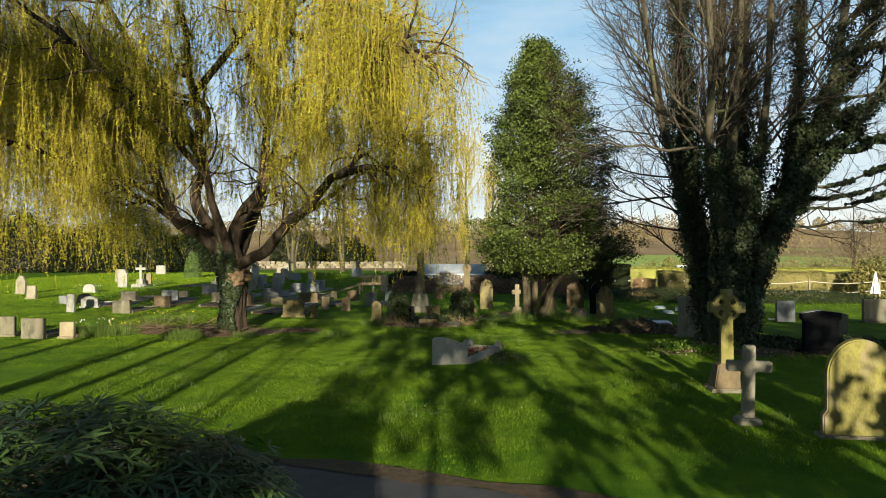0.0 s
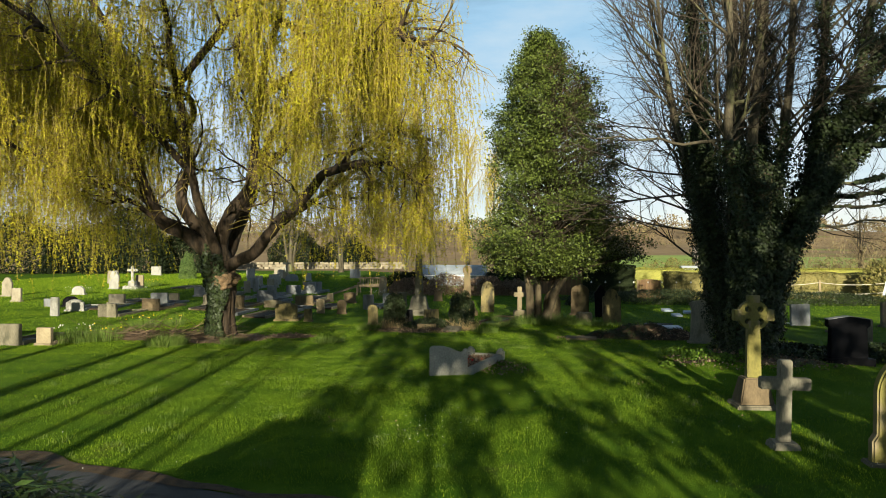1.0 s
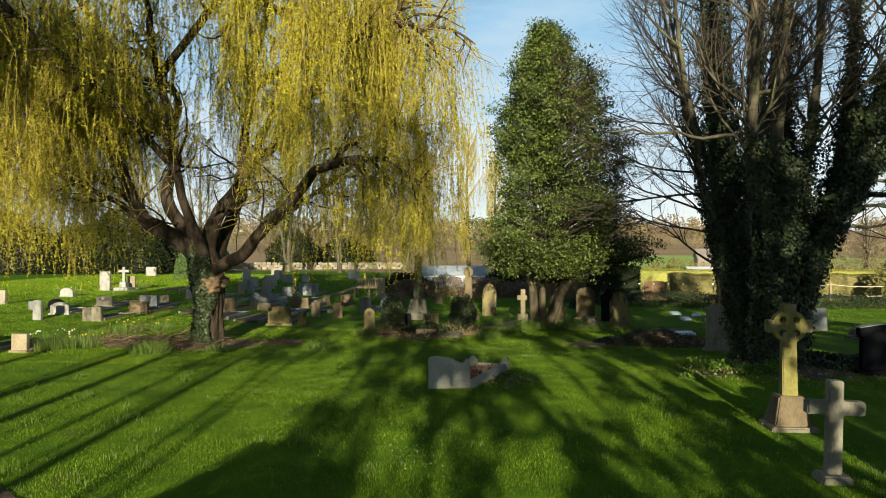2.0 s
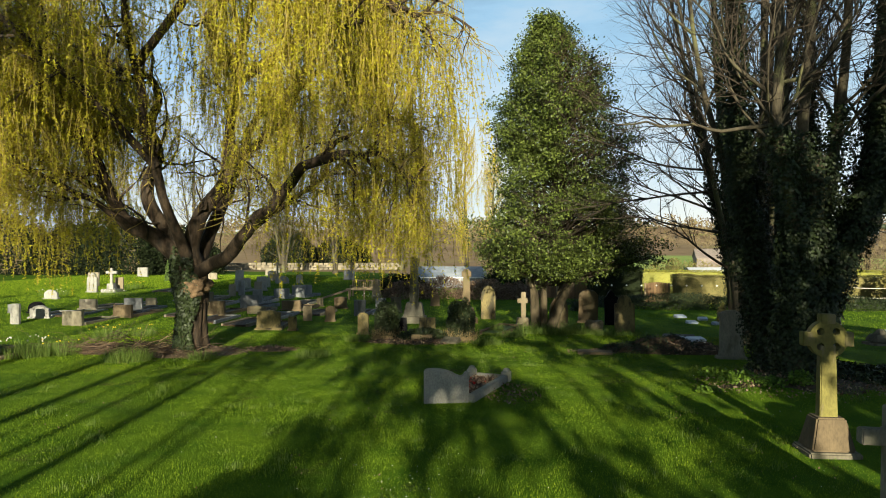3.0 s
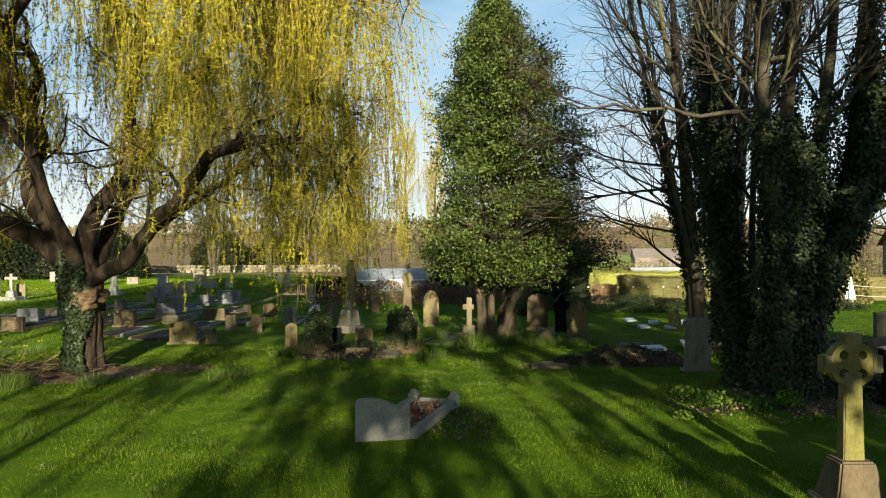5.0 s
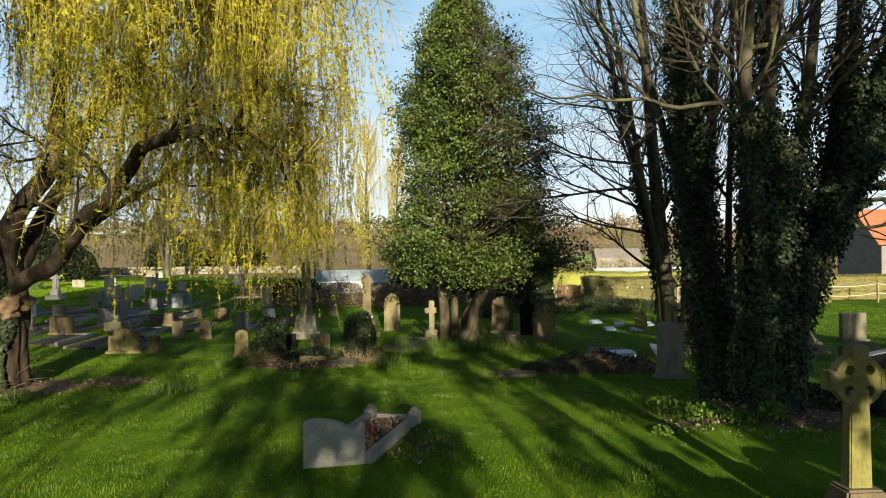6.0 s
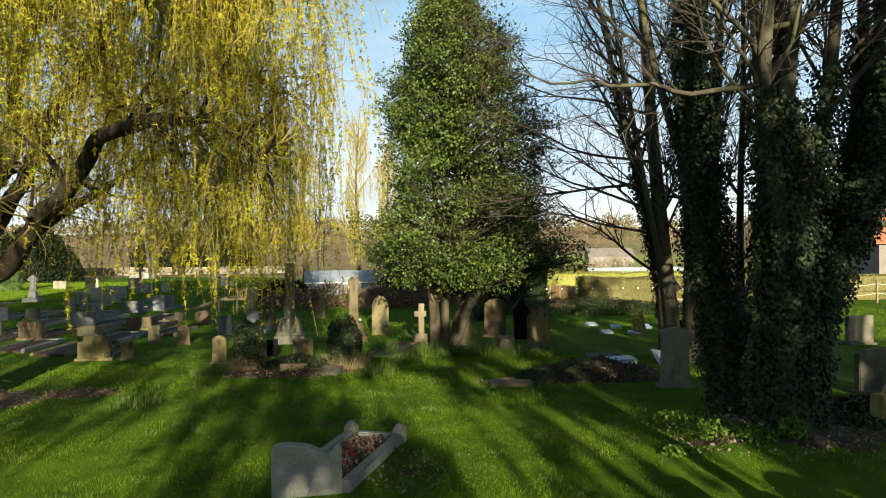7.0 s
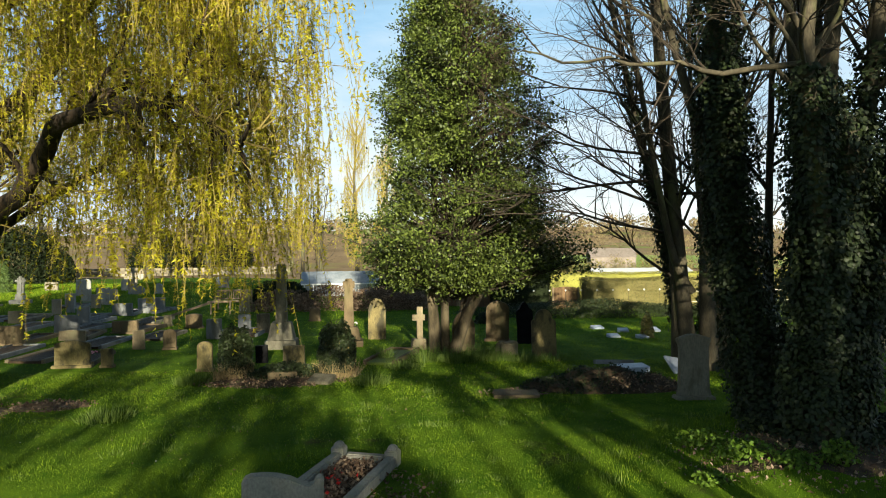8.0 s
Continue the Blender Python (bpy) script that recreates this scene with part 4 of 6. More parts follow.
def build_holly():
    g = np.random.default_rng(12)
    root = thing("holly_tree", 2.65, 25.9)
    tagged(root, "tall broad evergreen holly with several bare stems at the foot", "tree")
    stems = []
    for dx, dy, lx, ly, r in ((-0.32, -0.05, -0.12, 0.0, 0.19), (-0.04, 0.1, 0.02, 0.1, 0.15), (0.14, -0.1, 0.8, 0.0, 0.19), (0.3, 0.2, 0.4, 0.4, 0.1)):
        p = smooth_path([(dx, dy, -0.1), (dx + lx * 0.5, dy + ly, 1.0), (dx + lx, dy + ly, 2.0), (dx * 0.6 + lx * 0.7, dy, 5.0), (0.35, 0, 9.2)], 4)
        stems.append((p, [r * (1 - 0.8 * i / (len(p) - 1)) for i in range(len(p))]))
    for s in stems:
        part("stem", mesh_of("stem", *tubes([s], 12), HOLLYBARK, True), HOLLYBARK, root)
    # boughs carrying sprays of leaves; a broad column with shoulders, gaps and a ragged outline
    cs, al, no, sz = [], [], [], []
    boughs, dead = [], []
    height = (1.5, 2.6, 3.6, 4.6, 5.6, 6.6, 7.6, 8.4, 9.0, 9.6, 10.7)
    width = (2.3, 3.0, 2.65, 2.7, 2.75, 2.6, 2.25, 2.0, 1.7, 1.0, 0.1)
    for k in range(1150):
        h = 1.95 + 8.7 * g.uniform() ** 1.08
        a = g.uniform(0, 2 * np.pi)
        if math.cos(a) > 0.2:
            h = max(h, 2.35)
        lump = noise.noise(Vector((math.cos(a) * 1.7, math.sin(a) * 1.7, h * 0.75)))
        R = float(np.interp(h, height, width)) * (0.93 + 0.42 * lump) * g.uniform(0.72, 1.08)
        if h < 2.9 and math.cos(a) > 0.6:
            R *= 1.2                                        # low boughs reach out on one side
        if noise.noise(Vector((math.cos(a) * 2.6 + 4, math.sin(a) * 2.6, h * 1.1))) < -0.3 and h > 3:
            continue                                        # gaps
        tip = Vector((math.cos(a) * R + 0.42 - 0.25 * max(0, h - 9), math.sin(a) * R, h + R * 0.04))
        foot = Vector((0.35, 0, max(1.6, h - R * 0.45)))
        p = [foot.lerp(tip, t) + Vector(g.normal(0, 0.06, 3)) for t in (0, 0.35, 0.7, 1.0)]
        boughs.append((p, [0.032, 0.024, 0.015, 0.006]))
        bare = (math.cos(a) > -0.2 and h > 5.5 and noise.noise(Vector((math.cos(a) * 1.1, h * 0.5, 9.0))) > 0.02)
        if bare:
            dead += branchlets([(p, [0.02] * 4)], g, 7, 0.9, 0.009, (0.4, 1.0), 0.02, 0.3, 4, 0.2)
        for _ in range(3 if bare else 5):
            t = 0.3 + 0.75 * g.beta(2.6, 1.0)
            q = np.array(foot.lerp(tip, t)) + g.normal(0, 0.15, 3)
            m = int(g.integers(10, 26)) if bare else int(g.integers(18, 42))
            cs.append(q[None] + g.normal(0, 0.12, (m, 3)) * np.array([1.2, 1.2, 0.75]))
            out = np.array([math.cos(a), math.sin(a), 0.15])
            al.append(out[None] * 0.5 + g.normal(0, 0.7, (m, 3)) + np.array([0, 0, -0.25]))
            no.append(g.normal(0, 0.75, (m, 3)) + np.array([0, 0, 0.6]) + out * 0.6)
            sz.append(g.uniform(0.06, 0.12, m))
    c, s = np.concatenate(cs), np.concatenate(sz)
    tagged(part("bough_frame", mesh_of("bough_frame", *tubes(boughs, 4), TWIG), TWIG, root), kind="stuff")
    tagged(part("dead_twig_spray", mesh_of("dead_twig_spray", *tubes(dead, 3), BRUSH), BRUSH, root, "bare brown twigs among the leaves"), kind="stuff")
    part("crown", leaves("crown", c, np.concatenate(al), np.concatenate(no), s, s * 0.55, HOLLY, 0.16), HOLLY, root, "dark glossy green and olive holly leaves")


build_holly()


def leafy_mass(name, cx, cy, z0, sx, sy, sz, n, leaf, material, label, cat, seed, shape="dome", parent=None, narrow=0.6, kind="", turn=0.0, shell=0.35):
    """A clipped or mounded evergreen: leaves in a shell over an inner dark body of twigs."""
    g = np.random.default_rng(seed)
    if shape == "box":
        face = g.choice(5, n, p=np.array([sx * sz, sx * sz, sy * sz, sy * sz, sx * sy]) / (2 * sx * sz + 2 * sy * sz + sx * sy))
        u, v = g.uniform(-0.5, 0.5, n), g.uniform(0, 1, n)
        dep = np.abs(g.normal(0, 0.06, n))
        P = np.zeros((n, 3))
        N = np.zeros((n, 3))
        for k, (ax, sg) in enumerate(((1, -1), (1, 1), (0, -1), (0, 1))):
            m = face == k
            P[m, ax] = sg * ((sy, sx)[ax == 0] / 2 - dep[m])
            P[m, 1 - ax] = u[m] * ((sx, sy)[ax == 0])
            P[m, 2] = v[m] * sz
            N[m, ax] = sg
        m = face == 4
        P[m] = np.stack([u[m] * sx, (v[m] - 0.5) * sy, sz - dep[m]], 1)
        N[m, 2] = 1
        w = np.array([noise.noise(Vector((p[0] * 0.8 + cx, p[2] * 1.2, p[1] + cy))) for p in P])
        P += N * (0.12 * w)[:, None]
    else:
        d = rand_dirs(n, g)
        d[:, 2] = np.abs(d[:, 2])
        r = 1 - shell * g.beta(1, 2.2, n)
        w = np.array([noise.noise(Vector(p * 2.2) + Vector((cx, cy, 0))) + 0.5 * noise.noise(Vector(p * 5) + Vector((cx, cy, 0))) for p in d])
        r = r * (1 + 0.2 * w)
        P = d * r[:, None] * np.array([sx / 2, sy / 2, sz])
        N = d
    al = N * 0.5 + g.normal(0, 0.7, (n, 3)) + np.array([0, 0, -0.25])
    no = N + g.normal(0, 0.5, (n, 3))
    s = leaf * g.uniform(0.6, 1.35, n)
    me = leaves(name, P, al, no, s, s * narrow, material, 0.1)
    ob = new(name, me)
    ob.matrix_basis = pose(cx, cy, z0, 0, 0, turn)
    tagged(ob, label, cat, kind=kind)
    if shape == "box":
        part("inner_growth", box(sx - 0.22, sy - 0.22, sz - 0.1, 0, 0, 0, 0.1), material, ob, "dense twiggy interior")
    return ob

# ---------------------------------------------------------------- trees behind the path, whose long shadows cross the lawn
SHADE_Y = -13.0


# openings between the crowns, where the low sun comes through: sideways, height, half width, half height
GAPS = [(2.85, 7.3, 0.32, 0.8), (2.9, 6.1, 0.24, 0.4), (3.76, 5.55, 0.22, 0.28), (4.6, 6.75, 0.2, 0.45), (5.05, 6.5, 0.17, 0.3), (5.0, 5.9, 0.25, 0.28), (5.5, 6.2, 0.27, 0.75), (5.9, 6.6, 0.26, 0.3),
        (5.7, 4.8, 0.45, 0.35), (3.6, 6.9, 0.17, 0.45), (1.6, 5.15, 0.3, 0.3), (2.5, 4.7, 0.4, 0.25), (1.25, 5.85, 0.14, 0.25), (0.5, 5.0, 0.2, 0.35), (-0.2, 5.0, 0.2, 0.25), (2.3, 7.9, 0.4, 0.3),
        (6.1, 5.6, 0.16, 0.25), (6.3, 6.1, 0.14, 0.2), (5.95, 6.0, 0.12, 0.16), (-3.15, 8.5, 0.35, 0.35), (4.85, 9.5, 0.12, 0.3), (6.3, 10.2, 0.09, 0.2), (6.75, 9.4, 0.08, 0.25), (3.67, 9.8, 0.2, 0.5), (2.55, 10.2, 0.11, 0.3), (-2.65, 7.0, 0.22, 0.4), (-3.2, 7.5, 0.22, 0.4), (-5.8, 9.2, 0.3, 0.5)]


def shade_tree(u, stems, seed, masses, near=0.0, label="tall ivy-hung tree behind the path"):
    """A tree of several stems of (place, lean, height, radius), with ivy-hung masses of (place, height, half width, half height, leaves to the square metre).
    The numbers hold on the line y = SHADE_Y; a tree that stands `near` metres closer is carried down the sun's rays by as much."""
    g = np.random.default_rng(seed)
    down, over = near * math.tan(radians(SUN_UP)), near * math.tan(radians(SUN_SIDE))
    root = stemmed_tree("shade_tree", u - over, SHADE_Y + near, [(at - u, g.normal(0, 0.2), lean, g.normal(0, 0.2), h - down, r) for at, lean, h, r in stems], seed, label, GREYBARK, 0, 0.1, (5, 4, 3), 1.0, 100, split=False, limb_r=0.03)
    for at, hz, rx, rz, dense in masses:
        n = int(dense * 3.14 * rx * rz)
        k = max(8, n // 30)
        ang, rad = g.uniform(0, 6.2832, k), np.sqrt(g.uniform(0, 1, k))
        knots = np.stack([np.cos(ang) * rad * (rx - 0.1), g.uniform(-1.3, 1.3, k), np.sin(ang) * rad * (rz - 0.1)], 1)
        c = knots[g.integers(0, k, n)] + g.normal(0, 0.17, (n, 3)) + np.array([at, 0, hz])
        keep = np.ones(n, dtype=bool)
        for gu, gh, wu, wh in GAPS:
            keep &= ((c[:, 0] - gu) / wu) ** 2 + ((c[:, 2] - gh) / wh) ** 2 > 1
        c = c[keep] - np.array([u, 0, down])
        n = len(c)
        s = g.uniform(0.12, 0.26, n)
        part("crown", leaves("crown", c, rand_dirs(n, g), rand_dirs(n, g), s, s * 0.75, IVY), IVY, root, "ivy-hung crown")
    return root


# slim stems whose thin shadows rule the lawn beneath the willow
shade_tree(-4.2, [(-4.2, 0.03, 15, 0.2), (-5.1, -0.1, 14, 0.13), (-3.45, -0.2, 12, 0.1), (-5.6, -0.3, 12, 0.07), (-2.75, -0.5, 11, 0.09), (-4.75, 0.35, 11, 0.08)], 78, [(-6.0, 14.8, 2.2, 2.9, 110), (-5.4, 10.6, 3.1, 1.9, 130), (-4.4, 8.9, 1.2, 0.6, 190), (-3.4, 7.8, 1.1, 0.9, 185), (-4.7, 7.5, 1.0, 0.6, 120), (-5.9, 7.4, 0.6, 0.5, 50)])
shade_tree(-6.3, [(-5.95, -0.9, 15, 0.24), (-7.4, -0.5, 15, 0.3), (-7.0, -1.4, 13, 0.12)], 79, [(-8.2, 14.8, 2.6, 3.0, 130), (-7.2, 8.3, 0.7, 0.8, 90)])
shade_tree(-9.6, [(-9.3, -0.4, 15, 0.26), (-10.8, 0.2, 15, 0.22)], 84, [(-10.8, 15.0, 2.8, 2.8, 130)])
leafy_mass("clipped_yew", -11.4, SHADE_Y, 0, 6.0, 3.0, 6.3, 14000, 0.3, YEW, "broad dark yew behind the path", "shrub", 91)
# the close, ivy-smothered tree that keeps the middle of the lawn dark
shade_tree(-0.8, [(-1.2, -0.1, 12, 0.1), (0.3, 0.2, 12, 0.09)], 77, [(-0.95, 7.2, 1.5, 1.7, 140), (0.9, 7.0, 1.5, 1.6, 125), (-0.7, 10.1, 2.4, 2.2, 150), (-1.25, 5.4, 0.9, 0.7, 140), (0.6, 5.4, 1.1, 0.4, 110), (0.8, 6.6, 0.5, 0.5, 160)])
# thinner trees to one side, whose shade is broken by long gaps
shade_tree(2.2, [(2.1, 0.1, 11, 0.08), (3.25, 0.15, 11, 0.09)], 80, [(2.3, 7.1, 1.4, 1.9, 105), (2.2, 5.2, 1.4, 0.7, 150), (2.2, 9.3, 2.0, 1.0, 110)], 3.0)
shade_tree(4.4, [(4.15, 0.0, 11, 0.16), (4.75, 0.1, 11, 0.1)], 90, [(4.4, 6.9, 1.4, 1.9, 175), (4.3, 5.2, 1.3, 0.8, 280), (4.8, 9.2, 2.0, 1.0, 220)], 6.0)
shade_tree(6.6, [(5.62, 0.05, 11, 0.07), (6.7, 0.2, 12, 0.2)], 81, [(6.5, 6.4, 1.5, 2.3, 260), (6.3, 4.9, 1.6, 0.8, 260), (6.9, 9.4, 1.8, 1.4, 210), (7.6, 12.0, 1.7, 1.8, 150)], 9.0)
shade_tree(9.6, [(8.4, -0.2, 14, 0.26), (10.1, 0.1, 14, 0.3), (11.2, 0.4, 13, 0.26)], 82, [(9.2, 7.2, 2.4, 2.8, 280), (9.2, 11.6, 2.6, 2.8, 140), (9.4, 14.8, 2.2, 1.8, 90)])
shade_tree(14.4, [(12.9, -0.5, 12, 0.3), (14.7, 0.1, 15, 0.3), (16.3, 0.6, 12, 0.3)], 83, [(14.5, 13.0, 1.3, 1.3, 200), (13.8, 7.6, 3.2, 3.8, 300), (17.0, 6.5, 2.6, 3.0, 240)])

# ---------------------------------------------------------------- gravestones


def outline(style, w, h):
    a = w / 2
    if style == "round":
        return [(-a, 0), (a, 0), (a, h - a * 0.75)] + [(a * math.cos(radians(t)), h - a * 0.75 + a * 0.75 * math.sin(radians(t))) for t in range(10, 171, 10)] + [(-a, h - a * 0.75)]
    if style == "camber":
        return [(-a, 0), (a, 0), (a, h * 0.9)] + [(a * (1 - 2 * i / 12), h * 0.9 + h * 0.1 * math.sin(math.pi * i / 12)) for i in range(1, 12)] + [(-a, h * 0.9)]
    if style == "gothic":
        s = h - w * 0.72
        right = [(a - (a) * (i / 8) ** 1.5, s + (h - s) * math.sin(i / 8 * math.pi / 2)) for i in range(9)]
        return [(-a, 0), (a, 0)] + right + [(-x, z) for x, z in right[-2::-1]]
    if style == "shoulder":
        s = h * 0.78
        mid = [(a * 0.72 * math.cos(radians(t)), s + (h - s) * math.sin(radians(t))) for t in range(0, 181, 15)]
        return [(-a, 0), (a, 0), (a, s - 0.06 * h), (a * 0.9, s)] + mid + [(-a * 0.9, s), (-a, s - 0.06 * h)]
    if style == "ogee":
        s = h * 0.72
        return [(-a, 0), (a, 0), (a * 0.92, s * 0.5), (a, s), (a * 0.95, s + 0.05 * h), (a * 0.6, s + 0.09 * h), (a * 0.4, h * 0.9), (a * 0.12, h * 0.96), (0, h),
                (-a * 0.12, h * 0.96), (-a * 0.4, h * 0.9), (-a * 0.6, s + 0.09 * h), (-a * 0.95, s + 0.05 * h), (-a, s), (-a * 0.92, s * 0.5)]
    if style == "slim":
        return [(-a, 0), (a, 0), (a * 0.95, h * 0.97), (a * 0.7, h), (-a * 0.7, h), (-a * 0.95, h * 0.97)]
    return [(-a, 0), (a, 0), (a * 0.99, h), (-a * 0.99, h * 0.985)]


WORDS = {"round": "round-topped", "camber": "low curved-top", "gothic": "pointed gothic", "shoulder": "shouldered", "ogee": "ogee-topped", "slim": "slim upright", "flat": "square-topped"}
TINTS = {"sandstone": "tan sandstone", "limestone": "pale limestone", "pale_marble": "whitish marble", "grey_granite": "grey granite", "weathered_stone": "weathered grey-brown stone",
         "brown_sandstone": "brown sandstone", "mossy_stone": "mossy olive-stained stone", "dark_granite": "dark granite"}


def headstone(x, y, w, h, style, material, kerb=None, turn=None, deep=None):
    """An upright gravestone on its plinth; kerb gives the length of the kerbed plot behind it."""
    g = random.Random(int(x * 131 + y * 17))
    turn = g.uniform(-9, 6) if turn is None else turn
    root = thing("headstone", x, y, None, turn, g.uniform(-1.6, 1.6), g.uniform(-2.5, 2.5))
    tagged(root, f"{WORDS[style]} {TINTS[material.name]} headstone standing in grass", "headstone", "churchyard headstones")
    d = deep or min(0.16, 0.09 + 0.06 * w)
    ob = part("slab", plate([(px, pz - (0.05 if pz == 0 else 0)) for px, pz in outline(style, w, h)], d), material, root)
    if h > 0.4 and g.random() < 0.6:
        part("plinth", box(w * 1.14, d * 1.9, 0.12, 0, 0, -0.05, 0.012), material, root)
    if kerb:
        grave_kerb(x, y, w * 1.1, kerb, turn, material, d)
    return root


def grave_kerb(x, y, w, ln, turn, material, d, fill=None, t=0.09, hgt=0.11):
    root = thing("grave_kerb", x, y, None, turn)
    tagged(root, "low stone kerb round a grave plot with dark gravel", "grave kerb", "kerbed graves")
    for sx in (-1, 1):
        part("side_kerb", box(t, ln, hgt + 0.05, sx * (w / 2 - t / 2), d / 2 + ln / 2 + 0.01, -0.05, 0.012), material, root)
    part("end_kerb", box(w - 2 * t - 0.01, t, hgt + 0.05, 0, d / 2 + ln - t / 2, -0.05, 0.012), material, root)
    part("infill", box(w - 2 * t, ln - t, 0.11, 0, d / 2 + (ln - t) / 2, -0.05, 0), fill or EARTH, root, "dark earth and gravel infill")
    return root


headstone(-13.80, 18.83, 0.65, 0.59, "flat", GREYBROWN)
headstone(-12.63, 18.42, 0.69, 0.59, "flat", GREYBROWN, kerb=1.9)
headstone(-11.64, 18.46, 0.44, 0.49, "flat", TAN, kerb=1.9)
headstone(-15.51, 24.81, 0.33, 0.70, "slim", WHITE)
headstone(-22.81, 32.31, 0.52, 0.95, "shoulder", PALE)
headstone(-20.32, 29.50, 0.45, 0.63, "flat", PALE)
headstone(-20.01, 33.64, 0.66, 0.45, "round", WHITE)
headstone(-17.60, 27.62, 0.39, 0.34, "flat", GREY)
headstone(-16.67, 27.65, 0.64, 0.44, "round", DARK)
headstone(-15.61, 26.26, 0.68, 0.47, "shoulder", WHITE, kerb=1.9)
headstone(-15.36, 28.86, 0.77, 0.43, "flat", PALE, kerb=2.0)
headstone(-13.35, 24.59, 0.72, 0.50, "flat", GREYBROWN, kerb=2.0)
headstone(-24.04, 44.04, 0.78, 0.90, "flat", PALE)
headstone(-19.50, 38.82, 0.45, 0.82, "flat", TAN)
headstone(-28.08, 58.38, 0.93, 0.82, "flat", WHITE)
headstone(-12.78, 26.70, 0.73, 0.47, "flat", BROWN, kerb=2.0)
headstone(-13.12, 28.14, 0.72, 0.57, "flat", GREY, kerb=2.0)
headstone(-13.58, 30.50, 0.48, 0.35, "flat", GREYBROWN)
headstone(-13.30, 32.96, 0.78, 0.49, "flat", GREY, kerb=2.0)
headstone(-11.27, 28.79, 0.51, 0.48, "flat", GREYBROWN, kerb=1.9)
headstone(-6.72, 24.73, 0.79, 0.66, "camber", MOSS, kerb=2.0)
headstone(-5.90, 24.69, 0.28, 0.47, "flat", MOSS)
headstone(-8.57, 29.13, 0.75, 0.33, "camber", TAN, kerb=2.0)
headstone(-9.38, 30.64, 0.80, 0.61, "flat", GREY, kerb=2.0)
headstone(-9.75, 32.87, 0.45, 0.68, "flat", GREY, kerb=2)
headstone(-12.87, 39.21, 0.46, 0.67, "flat", GREY)
headstone(-12.18, 36.30, 0.35, 0.63, "flat", PALE)
headstone(-9.81, 28.03, 0.73, 0.57, "flat", BROWN, kerb=2.0)
headstone(-12.15, 33.06, 0.49, 0.45, "flat", GREYBROWN, kerb=2.0)
headstone(-7.64, 30.96, 0.86, 0.44, "flat", BROWN, kerb=2.0)
headstone(-6.11, 27.58, 0.33, 0.56, "flat", TAN)
headstone(-5.22, 27.47, 0.36, 0.59, "round", BROWN)
headstone(-3.39, 23.82, 0.35, 0.71, "round", MOSS)
headstone(-6.92, 33.20, 0.30, 0.42, "flat", TAN)
headstone(-5.84, 32.68, 0.58, 0.54, "camber", BROWN)
headstone(-4.46, 29.62, 0.47, 0.66, "flat", GREY, kerb=2)
headstone(-3.90, 31.88, 0.45, 0.57, "flat", GREY)
headstone(-3.13, 31.14, 0.45, 0.67, "flat", GREYBROWN)
headstone(-1.63, 34.60, 0.43, 0.55, "round", BROWN)
headstone(-1.34, 24.01, 0.52, 0.54, "flat", MOSS)
headstone(-2.23, 24.84, 0.30, 0.45, "flat", DARK)
headstone(0.76, 28.83, 0.56, 1.32, "gothic", MOSS)
headstone(3.13, 26.02, 0.64, 1.12, "gothic", BROWN)
headstone(4.53, 28.12, 0.72, 1.27, "round", BROWN)
headstone(5.30, 27.54, 0.52, 1.33, "ogee", DARK)
headstone(5.14, 24.84, 0.65, 1.26, "shoulder", MOSS)
headstone(8.50, 21.19, 0.40, 0.33, "flat", DARK)
headstone(11.98, 25.21, 0.69, 0.79, "flat", GREY)
headstone(-12.16, 41.06, 0.58, 0.83, "flat", WHITE)
headstone(-14.96, 51.98, 0.41, 0.77, "round", WHITE)
headstone(-13.11, 48.61, 0.94, 0.55, "round", GREY)
headstone(-11.99, 49.05, 0.47, 0.64, "round", WHITE)
headstone(-9.62, 36.33, 0.79, 0.51, "flat", GREY, kerb=2)
headstone(-9.04, 38.77, 0.78, 0.61, "flat", GREY)
headstone(-19.68, 70.43, 1.11, 0.49, "flat", WHITE)
headstone(-9.78, 56.33, 0.88, 0.79, "flat", GREY)
headstone(-20.70, 38.22, 0.58, 1.09, "shoulder", WHITE)
headstone(-17.82, 53.27, 0.59, 0.75, "round", WHITE)
headstone(-20.08, 53.52, 0.84, 0.55, "flat", PALE)
headstone(-11.79, 39.23, 0.42, 0.63, "flat", PALE)
headstone(-13.73, 43.04, 0.46, 0.63, "flat", WHITE)
headstone(-12.85, 44.10, 0.51, 0.58, "flat", WHITE)
headstone(-15.49, 54.19, 0.51, 0.68, "flat", PALE)
headstone(15.02, 24.81, 0.87, 0.89, "flat", GREYBROWN)
headstone(-16.42, 42.11, 0.33, 1.28, "slim", WHITE)
headstone(-15.66, 47.15, 0.55, 0.97, "flat", WHITE)
headstone(-9.05, 37.58, 0.74, 0.66, "flat", GREY, kerb=2)
headstone(-25.77, 66.50, 0.86, 0.76, "round", TAN)
headstone(-17.82, 61.48, 1.02, 0.66, "flat", PALE)
headstone(-11.98, 37.12, 0.33, 0.75, "flat", GREY)


